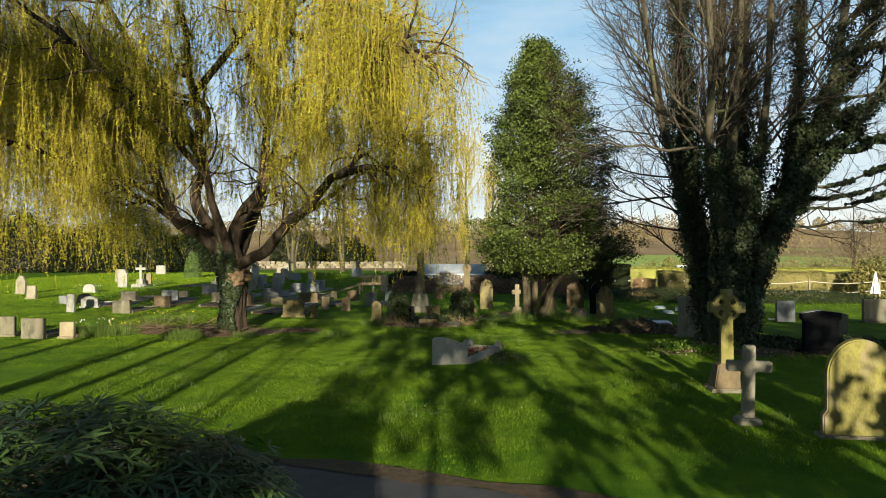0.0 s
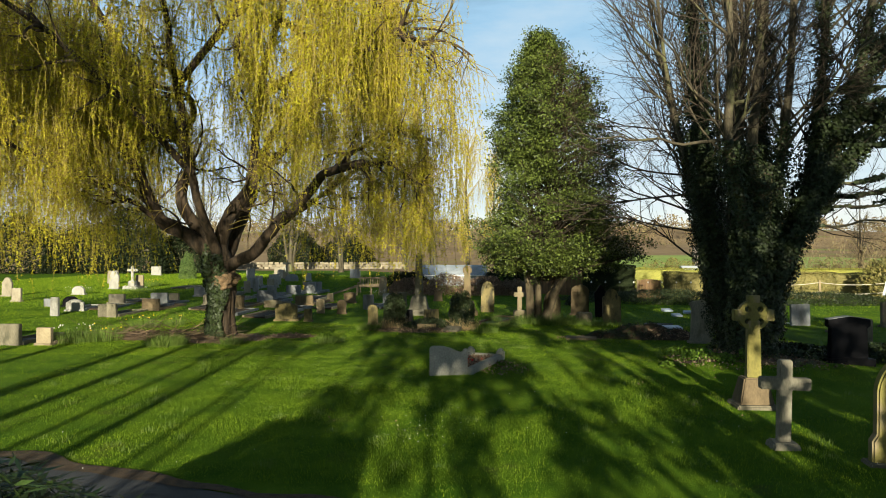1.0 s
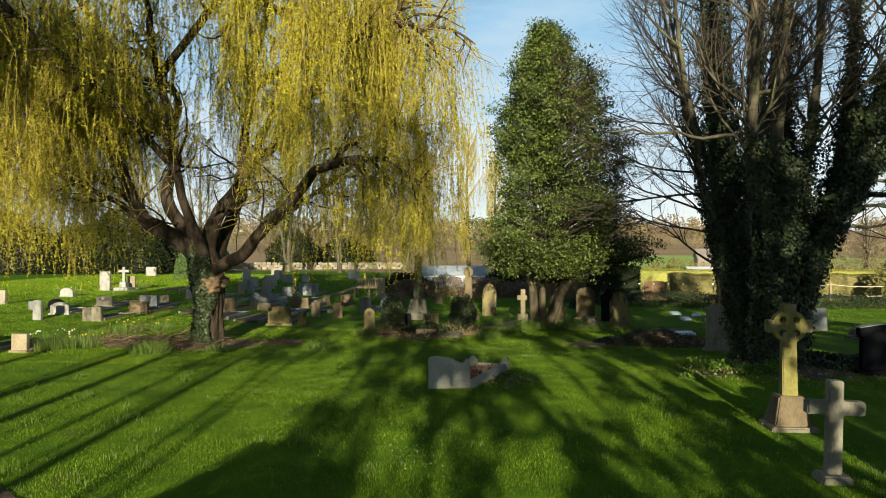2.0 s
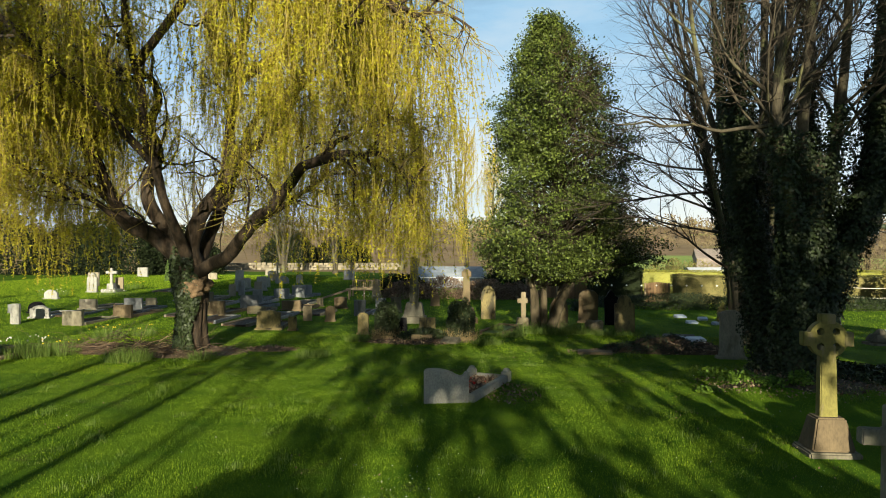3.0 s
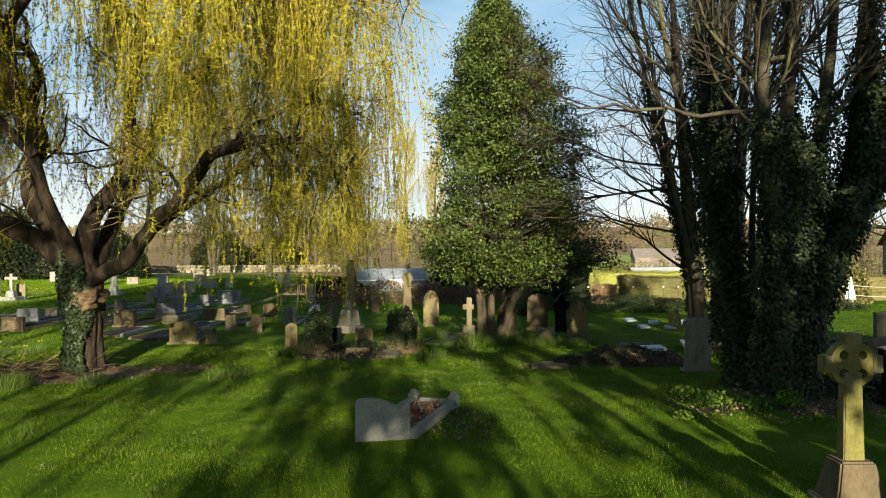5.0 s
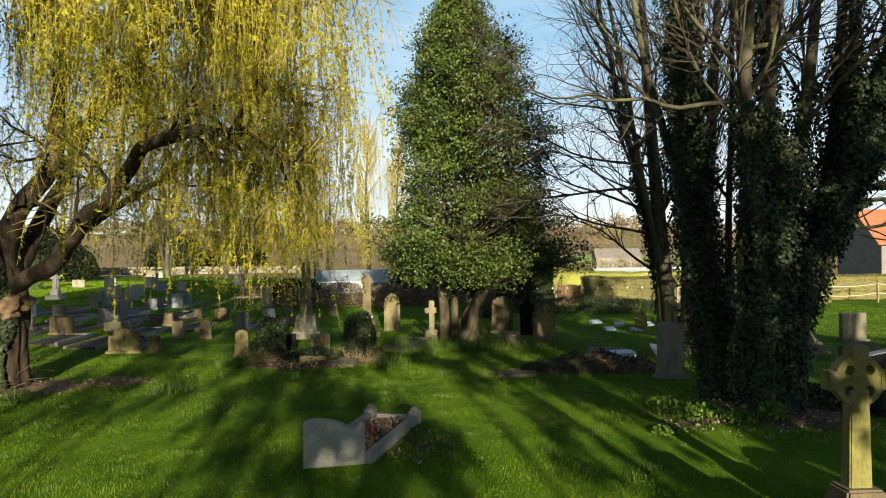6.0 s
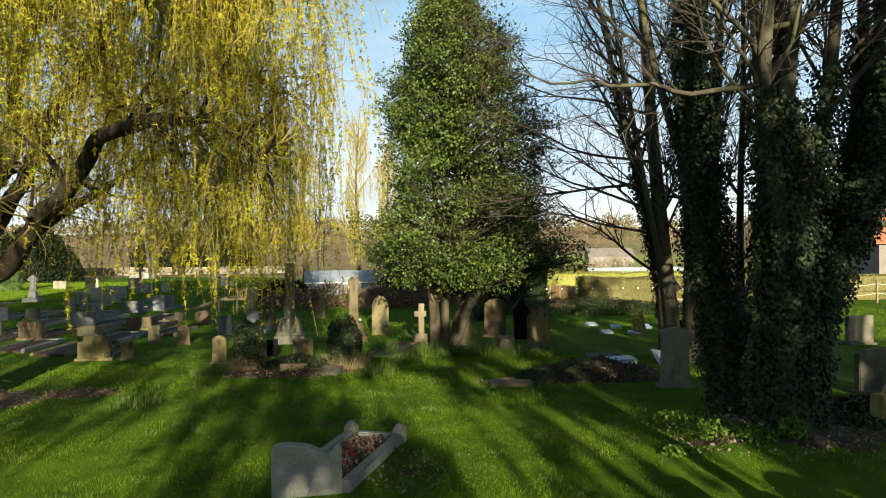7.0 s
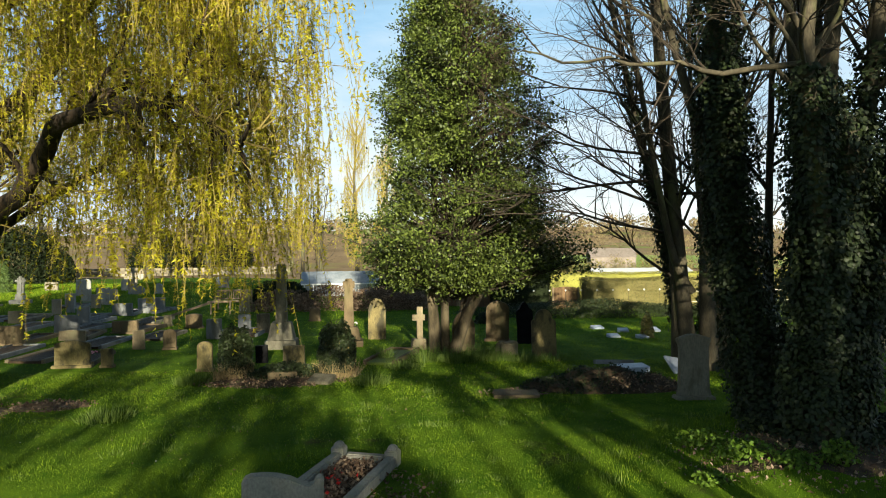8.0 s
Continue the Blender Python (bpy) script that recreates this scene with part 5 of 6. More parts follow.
def big_headstone():
    root = thing("lichened_headstone", 5.1, 8.75, None, -6, 0, 1)
    tagged(root, "broad pointed gothic headstone, yellow with lichen, at the lawn's edge", "headstone", "churchyard headstones")
    part("footing", box(1.02, 0.24, 0.1, 0, 0, -0.06, 0.015), GREYBROWN, root)
    part("slab", plate([(x, z - (0.06 if z == 0 else 0)) for x, z in [(-0.46, 0), (0.46, 0), (0.46, 0.28), (0.41, 0.36)] +
                        [(0.41 - 0.41 * (i / 9) ** 1.7, 0.85 + 0.44 * math.sin(i / 9 * math.pi / 2)) for i in range(10)] +
                        [(-0.41 + 0.41 * (i / 9) ** 1.7, 0.85 + 0.44 * math.sin(i / 9 * math.pi / 2)) for i in range(8, -1, -1)] + [(-0.41, 0.36), (-0.46, 0.28)]], 0.13, 0.02), LICHEN, root)


big_headstone()


def tall_headstone():
    root = thing("tall_headstone", 6.3, 19.05, None, -4)
    tagged(root, "tall grey-brown headstone with a curved moulded top on a low base", "headstone", "churchyard headstones")
    prof = [(-0.34, 0.06), (0.34, 0.06), (0.3, 0.2), (0.285, 0.9), (0.3, 1.0), (0.335, 1.04), (0.335, 1.1)] + [(0.335 - 0.67 * i / 12, 1.1 + 0.075 * math.sin(math.pi * i / 12)) for i in range(1, 12)] + [(-0.335, 1.1), (-0.335, 1.04), (-0.3, 1.0), (-0.285, 0.9), (-0.3, 0.2)]
    part("slab", plate([(x * 0.92, z) for x, z in prof], 0.13, 0.01), GREYISH, root)
    part("plinth", box(0.7, 0.3, 0.12, 0, 0, -0.06, 0.015), GREYISH, root)


tall_headstone()


def black_headstone():
    root = thing("black_headstone", 7.95, 15.1, None, 3)
    tagged(root, "broad black granite headstone with a shallow gabled top", "headstone", "churchyard headstones")
    part("slab", plate([(-0.4, 0.1), (0.4, 0.1), (0.38, 0.75), (0.45, 0.8), (0.45, 0.93), (0, 1.0), (-0.45, 0.93), (-0.45, 0.8), (-0.38, 0.75)], 0.14, 0.01), DARK, root)
    part("plinth", box(1.0, 0.34, 0.2, 0, 0, -0.08, 0.012), DARK, root)
    part("cap_edge", plate([(-0.46, 0.932), (0, 1.003), (0.46, 0.932), (0.46, 0.947), (0, 1.018), (-0.46, 0.947)], 0.16, 0), GREY, root, "pale grey strip along the top edge")


black_headstone()


def celtic_cross():
    root = thing("celtic_cross", 4.42, 11.4, None, -3)
    tagged(root, "wheel-headed stone cross, yellow with lichen, on a tapered base", "cross")
    part("step", box(0.62, 0.52, 0.12, 0, 0, -0.06, 0.02), GREYBROWN, root)
    part("base", box(0.52, 0.42, 0.4, 0, 0, 0.06, 0.02, 0.66), BROWN, root, "tapered brown stone base")
    part("shaft", box(0.215, 0.14, 0.9, 0, 0, 0.44, 0.012, 0.84), LICHEN, root)
    hub = 1.42
    # wheel head pierced by four round holes, built quarter by quarter
    R, D, r, t = 0.232, 0.118, 0.046, 0.055
    b = bmesh.new()
    for q in range(4):
        turn_q = Matrix.Rotation(math.pi / 2 * q, 3, "Y")
        cx = D * math.sqrt(0.5) * 1.12
        angles = sorted([2 * math.pi * k / 28 for k in range(28)] + [math.atan2(-cx, -cx) % (2 * math.pi), math.atan2(-cx, R - cx) % (2 * math.pi), math.atan2(R - cx, -cx) % (2 * math.pi)])
        front_in, front_out, back_in, back_out = [], [], [], []
        for a in angles:
            dx, dz = math.cos(a), math.sin(a)
            reach = 9.0
            if dx < -1e-9:
                reach = min(reach, -cx / dx)
            if dz < -1e-9:
                reach = min(reach, -cx / dz)
            k = cx * (dx + dz)
            reach = min(reach, -k + math.sqrt(k * k - 2 * cx * cx + R * R))
            for row, rr, yy in ((front_in, r, -t), (front_out, reach, -t), (back_in, r, t), (back_out, reach, t)):
                row.append(b.verts.new(turn_q @ Vector((cx + dx * rr, yy, cx + dz * rr)) + Vector((0, 0, hub))))
        m = len(angles)
        for k in range(m):
            n = (k + 1) % m
            b.faces.new((front_in[k], front_in[n], front_out[n], front_out[k]))
            b.faces.new((back_in[k], back_out[k], back_out[n], back_in[n]))
            b.faces.new((front_in[k], back_in[k], back_in[n], front_in[n]))
            b.faces.new((front_out[k], front_out[n], back_out[n], back_out[k]))
    part("wheel_head", b, LICHEN, root)
    for q, reach in enumerate((0.31, 0.3, 0.3, 0.3)):
        if q == 2:
            continue
        b = plate([(-0.085, 0.19), (0.085, 0.19), (0.088, reach), (-0.088, reach)], 0.128, 0.008)
        bmesh.ops.rotate(b, verts=b.verts, cent=(0, 0, 0), matrix=Matrix.Rotation(math.pi / 2 * q, 3, "Y"))
        bmesh.ops.translate(b, verts=b.verts, vec=(0, 0, hub))
        part("arm", b, LICHEN, root)


celtic_cross()


def plain_cross(x, y, h, span, material, label, base=(0.36, 0.3, 0.12), t=0.115, arm_at=0.74, turn=0.0, step=None, lean=0.0):
    root = thing("stone_cross", x, y, None, turn, lean)
    tagged(root, label, "cross")
    z = 0.0
    if step:
        part("step", box(*step, 0, 0, -0.05, 0.02), material, root)
        z = step[2] - 0.05
    part("base", box(base[0], base[1], base[2], 0, 0, z - (0 if step else 0.04), 0.02, 0.85), material, root)
    z += base[2] - 0.04
    a, s, up = t / 2, span / 2, z + (h - z) * arm_at
    part("cross", plate([(-a, z), (a, z), (a, up - a), (s, up - a), (s, up + a), (a, up + a), (a, h), (-a, h), (-a, up + a), (-s, up + a), (-s, up - a), (-a, up - a)], t * 0.8, 0.012), material, root)
    return root


plain_cross(3.94, 9.4, 1.1, 0.6, GREYISH, "plain pale stone cross on a small square base", turn=-4, arm_at=0.71, t=0.15, lean=1.2)
plain_cross(1.94, 26.55, 1.22, 0.44, TAN, "small tan stone cross on a dark base", base=(0.5, 0.4, 0.34), t=0.17, turn=4, arm_at=0.66)
plain_cross(-19.6, 38.2, 1.35, 0.62, WHITE, "whitish stone cross on a stepped base", base=(0.4, 0.4, 0.3), t=0.14, step=(0.8, 0.8, 0.25))
plain_cross(-16.4, 42.1, 1.35, 0.5, WHITE, "white marble cross on a stepped base", base=(0.4, 0.4, 0.3), t=0.13, step=(0.75, 0.75, 0.25))
plain_cross(-14.6, 52.5, 1.5, 0.6, PALE, "pale stone cross among far graves", base=(0.4, 0.4, 0.3), t=0.14, step=(0.8, 0.8, 0.25))


def front_grave():
    """The kerbed grave on the open lawn, seen from behind its stone."""
    X, Y = -0.42, 14.33
    root = thing("low_headstone", X, Y, None, 2)
    tagged(root, "low pale headstone with a curved top and one squared end", "headstone", "churchyard headstones")
    prof = [(-0.39, -0.05), (0.385, -0.05), (0.385, 0.5), (0.36, 0.53), (0.31, 0.53), (0.285, 0.47), (0.24, 0.455), (0.16, 0.48), (0.06, 0.53), (-0.06, 0.565), (-0.2, 0.58), (-0.32, 0.575), (-0.385, 0.55), (-0.39, 0.53)]
    part("slab", plate(prof, 0.16, 0.012), GRIT, root)
    k = thing("grave_kerb", X + 0.02, Y + 0.1, None, -21)
    tagged(k, "stone-kerbed grave plot with corner posts, filled with dead leaves", "grave kerb", "kerbed graves")
    ln, w = 2.0, 0.86
    for sx in (-1, 1):
        part("side_kerb", box(0.13, ln, 0.2, sx * (w / 2 - 0.065) + 0.06, ln / 2, -0.05, 0.018), GRIT, k)
        post = part("corner_post", box(0.17, 0.17, 0.26, sx * (w / 2 - 0.065) + 0.06, ln, -0.05, 0.015), GRIT, k)
        part("post_cap", box(0.13, 0.13, 0.06, sx * (w / 2 - 0.065) + 0.06, ln, 0.21, 0.012, 0.6), GRIT, post)
    part("end_kerb", box(w - 0.34, 0.12, 0.18, 0.06, ln, -0.05, 0.018), GRIT, k)
    part("infill", box(w - 0.26, ln - 0.1, 0.1, 0.06, ln / 2 - 0.02, -0.05, 0), EARTH, k, "brown earth infill")
    g = np.random.default_rng(3)
    n = 1500
    c = np.stack([g.uniform(-w / 2 + 0.14, w / 2 - 0.14, n) + 0.06, g.uniform(0.05, ln - 0.07, n), 0.055 + np.abs(g.normal(0, 0.03, n))], 1)
    part("dead_leaves", leaves("dead_leaves", c, g.normal(size=(n, 3)), g.normal(0, 0.5, (n, 3)) + np.array([0, 0, 1.0]), g.uniform(0.04, 0.09, n), g.uniform(0.02, 0.05, n), DRYLEAF, 0.2), DRYLEAF, k, "drift of dead brown leaves")
    n = 32
    c = np.stack([g.normal(-0.02, 0.16, n) + 0.02, 0.75 + g.normal(0, 0.3, n), 0.12 + np.abs(g.normal(0, 0.035, n))], 1)
    f = leaves("red_petals", c, g.normal(size=(n, 3)), g.normal(0, 0.6, (n, 3)) + np.array([0, -0.4, 1.0]), g.uniform(0.04, 0.075, n), g.uniform(0.035, 0.06, n), REDPETAL, 0.2)
    o = part("red_petals", f, REDPETAL, None)
    o.matrix_basis = k.matrix_basis.copy()
    tagged(o, "scattered faded red petals on the leaf-filled grave", "petals", kind="stuff")


front_grave()


def monument(x, y, base_w, base_h, shaft_w, shaft_h, material, label, top=None, turn=0, taper=0.75):
    root = thing("monument", x, y, None, turn)
    tagged(root, label, "monument")
    part("step", box(base_w, base_w * 0.9, base_h * 0.4, 0, 0, -0.05, 0.02), material, root)
    part("base", box(base_w * 0.85, base_w * 0.75, base_h * 0.68, 0, 0, base_h * 0.34, 0.02, 0.72), material, root)
    part("shaft", box(shaft_w, shaft_w, shaft_h, 0, 0, base_h, 0.02, taper), material, root)
    if top:
        part("cross_arm", box(top, shaft_w * 0.6, shaft_w * 0.7, 0, 0, base_h + shaft_h * 0.8, 0.015), material, root)
    return root


monument(-2.05, 27.4, 0.9, 0.75, 0.33, 1.7, GREYISH, "tall square stone pillar on a battered base")
monument(-0.1, 27.6, 0.85, 0.55, 0.3, 1.45, BROWN, "tall brown stone shaft with a broken cross head on steps", top=0.36)
monument(-4.85, 37.2, 0.5, 0.15, 0.46, 1.0, TAN, "leaning tan stone stump beside the bench", taper=0.5)
block = thing("stone_block", 4.2, 25.2, None, 14)
tagged(block, "rough fallen block of pale sandstone", "stone block")
b = box(0.55, 0.4, 0.4, 0, 0, -0.04, 0.05)
bmesh.ops.subdivide_edges(b, edges=b.edges[:], cuts=2)
for v in b.verts:
    v.co += 0.06 * Vector((noise.noise(v.co * 6), noise.noise(v.co * 6 + Vector((9, 0, 0))), noise.noise(v.co * 6 + Vector((0, 9, 0)))))
part("block", b, TAN, block)


def slab(x, y, sx, sy, t, turn, material, label, tip=0.0, z=0.0, lean=0.0):
    ob = part("ledger_slab", box(sx, sy, t, 0, 0, 0, 0.012), material, None)
    ob.matrix_basis = pose(x, y, gz(x, y) - 0.02 + z, tip, lean, turn)
    return tagged(ob, label, "grave slab", "flat grave slabs")


slab(3.2, 19.9, 0.85, 0.5, 0.09, -8, BROWN, "flat brown stone slab sunk in the grass")
slab(9.3, 32.2, 0.45, 0.34, 0.12, 10, SLATE, "small pale blue-grey memorial tablet in the grass", 12)
slab(9.9, 31.1, 0.38, 0.3, 0.14, -10, SLATE, "small pale blue-grey memorial tablet in the grass", 14)
slab(8.9, 29.5, 0.4, 0.32, 0.12, 5, SLATE, "small pale blue-grey memorial tablet in the grass", 12)
slab(9.8, 29.2, 0.36, 0.32, 0.12, 15, SLATE, "small pale blue-grey memorial tablet in the grass", 12)
slab(11.1, 31.1, 0.35, 0.36, 0.14, 5, SLATE, "small pale blue-grey memorial tablet in the grass", 16)
slab(6.2, 21.7, 0.8, 0.36, 0.14, 6, SLATE, "broken pale memorial slab lying on the leaf mound", 6, 0.1)
slab(6.1, 22.4, 0.85, 0.5, 0.1, -12, GREY, "grey grave cover propped on a kerb", -10, 0.16)
slab(7.45, 22.0, 0.5, 0.55, 0.06, 20, SLATE, "pale blue memorial slab propped against a stone", 40, 0.12, 12)
headstone(9.76, 18.0, 0.86, 0.85, "camber", GREYBROWN)
monument(11.92, 22.47, 0.72, 0.3, 0.3, 0.16, GREYBROWN, "low pyramid-shaped stone grave marker on a step", taper=0.4)


def bench(x, y, turn):
    root = thing("garden_bench", x, y, None, turn)
    tagged(root, "weathered timber garden bench seen from behind", "bench")
    w = 1.6
    for sx in (-1, 1):
        part("back_leg", box(0.07, 0.07, 0.95, sx * w / 2, -0.25, 0, 0.006), WOOD, root)
        part("front_leg", box(0.07, 0.07, 0.62, sx * w / 2, 0.25, 0, 0.006), WOOD, root)
        part("armrest", box(0.08, 0.6, 0.05, sx * w / 2, 0, 0.62, 0.006), WOOD, root)
    part("top_rail", box(w, 0.05, 0.09, 0, -0.25, 0.88, 0.006), WOOD, root)
    part("lower_rail", box(w, 0.05, 0.06, 0, -0.25, 0.5, 0.006), WOOD, root)
    for i in range(14):
        part("back_slat", box(0.05, 0.03, 0.33, -w / 2 + 0.11 + i * (w - 0.22) / 13, -0.25, 0.555, 0.004), WOOD, root)
    for i in range(5):
        part("seat_slat", box(w, 0.08, 0.03, 0, -0.18 + i * 0.1, 0.42, 0.004), WOOD, root)
    part("seat_rail", box(w - 0.08, 0.05, 0.08, 0, -0.25, 0.34, 0.004), WOOD, root)


bench(-5.85, 39.9, 174)

# ---------------------------------------------------------------- hedges, fences and buildings beyond the graves


def hedge(x0, x1, y, z0, h, d, n, material, label, seed, leaf=0.06):
    n = n * 3
    return leafy_mass("hedge", (x0 + x1) / 2, y, z0, x1 - x0, d, h, n, leaf, material, label, "hedge", seed, "box", kind="structure")


hedge(6.9, 10.0, 41.2, -0.3, 2.0, 1.1, 7000, YEW, "dark clipped hedge at the churchyard boundary", 1)
hedge(11.6, 17.4, 40.6, -0.35, 1.65, 1.1, 12000, HEDGE, "clipped olive hedge at the churchyard boundary", 2, 0.05)
hedge(17.4, 22.0, 41.6, -0.3, 1.6, 1.1, 8000, HEDGE, "clipped olive hedge with brown patches", 3)
hedge(22.3, 34.0, 42.6, -0.3, 1.5, 1.2, 7000, HEDGE, "clipped olive hedge with brown patches", 4)
hedge(9.0, 30.0, 47.5, -0.6, 1.95, 1.3, 15000, FIELDHEDGE, "long sunlit hedge beyond the boundary", 5, 0.06)


def fence_panel(x, y, w, h):
    root = thing("fence_panel", x, y, -0.3, 2)
    tagged(root, "arched-top timber fence panel of upright boards", "fence", "boundary fence panels")
    n = 11
    for i in range(n):
        k = (i + 0.5) / n * 2 - 1
        part("board", box(w / n - 0.008, 0.02, h * (0.9 + 0.1 * math.sqrt(1 - k * k)), k * w / 2, 0, 0.03, 0.003), OAK, root)
    for z in (0.3, h * 0.75):
        part("rail", box(w, 0.04, 0.07, 0, 0.035, z, 0.004), OAK, root)
    for sx in (-1, 1):
        part("post", box(0.09, 0.09, h, sx * (w / 2 + 0.05), 0.02, 0, 0.006), WOOD, root)


fence_panel(10.85, 41.0, 1.3, 1.14)
fence_panel(6.2, 41.6, 1.7, 1.55)
fence_panel(4.3, 41.6, 1.7, 1.55)


def rope_fence():
    root = thing("rope_fence", 22, 39.2, -0.3)
    tagged(root, "two pale ropes strung between slim timber posts", "fence")
    posts = [(-6.0, -0.6), (-2.0, 0.0), (2.2, 0.3), (6.6, 0.8), (11, 1.2)]
    for x, y in posts:
        part("post", box(0.09, 0.09, 1.2, x, y, 0, 0.008), WOOD, root)
    for z in (0.55, 1.08):
        for (xa, ya), (xb, yb) in zip(posts[:-1], posts[1:]):
            pts = [Vector((xa + (xb - xa) * t, ya + (yb - ya) * t, z - 0.14 * 4 * t * (1 - t))) for t in [i / 8 for i in range(9)]]
            part("rope", mesh_of("rope", *tubes([(pts, [0.018] * 9)], 6), ROPE, True), ROPE, root)


rope_fence()


def pitched(name, x, y, z, sx, sy, wall_h, roof_h, wall_m, roof_m, label, cat, turn=0, over=0.15):
    """A small pitched building: walls, two roof slopes; ridge along x."""
    root = thing(name, x, y, z, turn)
    tagged(root, label, cat)
    part("wall", box(sx, sy, wall_h, 0, 0, 0, 0), wall_m, root)
    for s in (-1, 1):
        b = bmesh.new()
        a, e = sx / 2 + over, sy / 2 + over
        k = roof_h / (sy / 2)
        v = [b.verts.new(p) for p in ((-a, s * e, wall_h - k * over), (a, s * e, wall_h - k * over), (a, 0, wall_h + roof_h), (-a, 0, wall_h + roof_h))]
        f = b.faces.new(v)
        ex = bmesh.ops.extrude_face_region(b, geom=[f])
        bmesh.ops.translate(b, verts=[q for q in ex["geom"] if isinstance(q, bmesh.types.BMVert)], vec=(0, 0, 0.06))
        part("roof", b, roof_m, root)
    for s in (-1, 1):
        b = bmesh.new()
        b.faces.new([b.verts.new(p) for p in ((s * sx / 2, -sy / 2, wall_h), (s * sx / 2, sy / 2, wall_h), (s * sx / 2, 0, wall_h + roof_h - 0.02))])
        ex = bmesh.ops.extrude_face_region(b, geom=b.faces[:])
        bmesh.ops.translate(b, verts=[q for q in ex["geom"] if isinstance(q, bmesh.types.BMVert)], vec=(-s * 0.1, 0, 0))
        part("gable", b, wall_m, root)
    return root


gh = pitched("greenhouse", -1.2, 50.5, -1.1, 4.6, 2.6, 1.9, 0.65, GLAZED, GLAZED, "long low greenhouse with dusty glass and pale glazing bars", "greenhouse", 3)
for i in range(9):
    part("glazing_bar", box(0.04, 0.03, 1.9, -2.2 + i * 0.55, -1.32, 0, 0), WHITEPAINT, gh)
part("gutter", box(4.8, 0.08, 0.08, 0, -1.44, 1.82, 0.01), WHITEPAINT, gh)
for i, (x, w) in enumerate(((19.3, 2.6), (22.0, 2.5), (24.8, 2.7))):
    pitched("cold_frame", x, 57 + i * 0.4, -0.9, w, 5.0, 1.45, 0.7, RENDERED, SHEET, "low garden frame under a white pitched polythene roof", "cold frame", -4)
pitched("barn", 48, 130, -1.5, 8.5, 6, 2.8, 1.6, RENDERED, RENDERED, "long grey barn far down the valley", "barn", -12)

house = pitched("house", 40.6, 47.5, -1.0, 12, 7.5, 4.2, 2.3, RENDERED, ROOFTILE, "brick-and-render house with an orange tiled roof", "house", -18, 0.3)
ch = part("chimney", box(0.8, 0.7, 2.0, -3.2, -0.6, 5.6, 0.02), BRICK, house, "red brick chimney")
part("chimney_pot", box(0.25, 0.25, 0.35, -3.2, -0.6, 7.6, 0.03), ROOFTILE, ch)
for i in range(4):
    w_ = part("window", box(1.1, 0.06, 1.1, -4.2 + i * 2.8, -3.77, 2.3, 0), WINDOW, house, "dark window pane")
    part("window_frame", box(1.22, 0.04, 0.08, -4.2 + i * 2.8, -3.79, 3.4, 0), WHITEPAINT, w_)
    part("sill", box(1.3, 0.12, 0.06, -4.2 + i * 2.8, -3.8, 2.22, 0), WHITEPAINT, w_)
wall_far = thing("boundary_wall", -23, 80, 0.3, 9)
tagged(wall_far, "low sunlit drystone wall at the far end of the graveyard", "wall", kind="structure")
g = np.random.default_rng(8)
for i in range(50):
    for r in range(3):
        w = 0.6 * g.uniform(0.75, 1.15)
        part("stone", box(w, 0.45, 0.29 * g.uniform(0.85, 1.1), -15 + i * 0.6 + 0.3 * (r % 2) + g.normal(0, 0.04), g.normal(0, 0.04), r * 0.28 + g.normal(0, 0.01), 0.03), DRYSTONE, wall_far)

parasol = thing("folded_parasol", 23.2, 38.2, -0.3)
tagged(parasol, "white garden parasol folded round its pole", "parasol")
b = bmesh.new()
bmesh.ops.create_cone(b, segments=14, radius1=0.24, radius2=0.02, depth=1.25, cap_ends=True)
for v in b.verts:
    v.co = Vector((v.co.x * (1 + 0.25 * math.sin(5 * math.atan2(v.co.y, v.co.x))), v.co.y, v.co.z + 1.05))
part("canopy", b, WHITEPAINT, parasol)
part("pole", box(0.05, 0.05, 0.6, 0, 0, 0, 0.01), WOOD, parasol)

# dark evergreens behind the graves
for i, (x, y, w, h) in enumerate(((-44, 63, 11, 6.2), (-38.5, 66, 10, 5.2), (-33, 63, 9, 6.6), (-28, 66, 9, 4.6), (-51, 60, 11, 6.8), (-23.5, 88, 8, 5), (-17, 90, 9, 4.2))):
    leafy_mass("yew", x, y, 0.2, w, 4.5, h, 14000, 0.23, YEW, "dense dark yew at the graveyard's far edge", "shrub", 30 + i)
leafy_mass("clipped_conifer", -22.2, 51.5, 0.3, 1.3, 1.3, 2.1, 4500, 0.1, CONIFER, "small rounded clipped conifer among graves", "shrub", 51)
leafy_mass("dwarf_conifer", 10.04, 29.3, -0.25, 0.45, 0.45, 0.9, 1500, 0.07, HEDGE, "small upright brownish conifer among memorial tablets", "shrub", 52)
leafy_mass("ivy_bush", 11.9, 16.6, 0.1, 1.7, 1.7, 1.45, 5000, 0.1, IVY, "dark ivy-grown bush beside the graves", "shrub", 53)
leafy_mass("evergreen_bush", 3.4, 43.2, -0.4, 6.0, 2.0, 2.6, 9000, 0.16, YEW, "dark evergreen bushes behind the holly", "shrub", 54)
leafy_mass("evergreen_bush", 5.2, 33.5, -0.25, 1.1, 0.9, 0.6, 2500, 0.1, IVY, "low dark bush behind gravestones", "shrub", 55)
leafy_mass("evergreen_bush", -4.0, 43.5, 0.0, 3.4, 1.6, 1.25, 5000, 0.14, YEW, "dark bush behind the bench", "shrub", 56)
leafy_mass("evergreen_bush", 24.5, 40.6, -0.3, 3.2, 2.0, 2.4, 5000, 0.16, HEDGE, "grey-green bush by the rope fence", "shrub", 57)

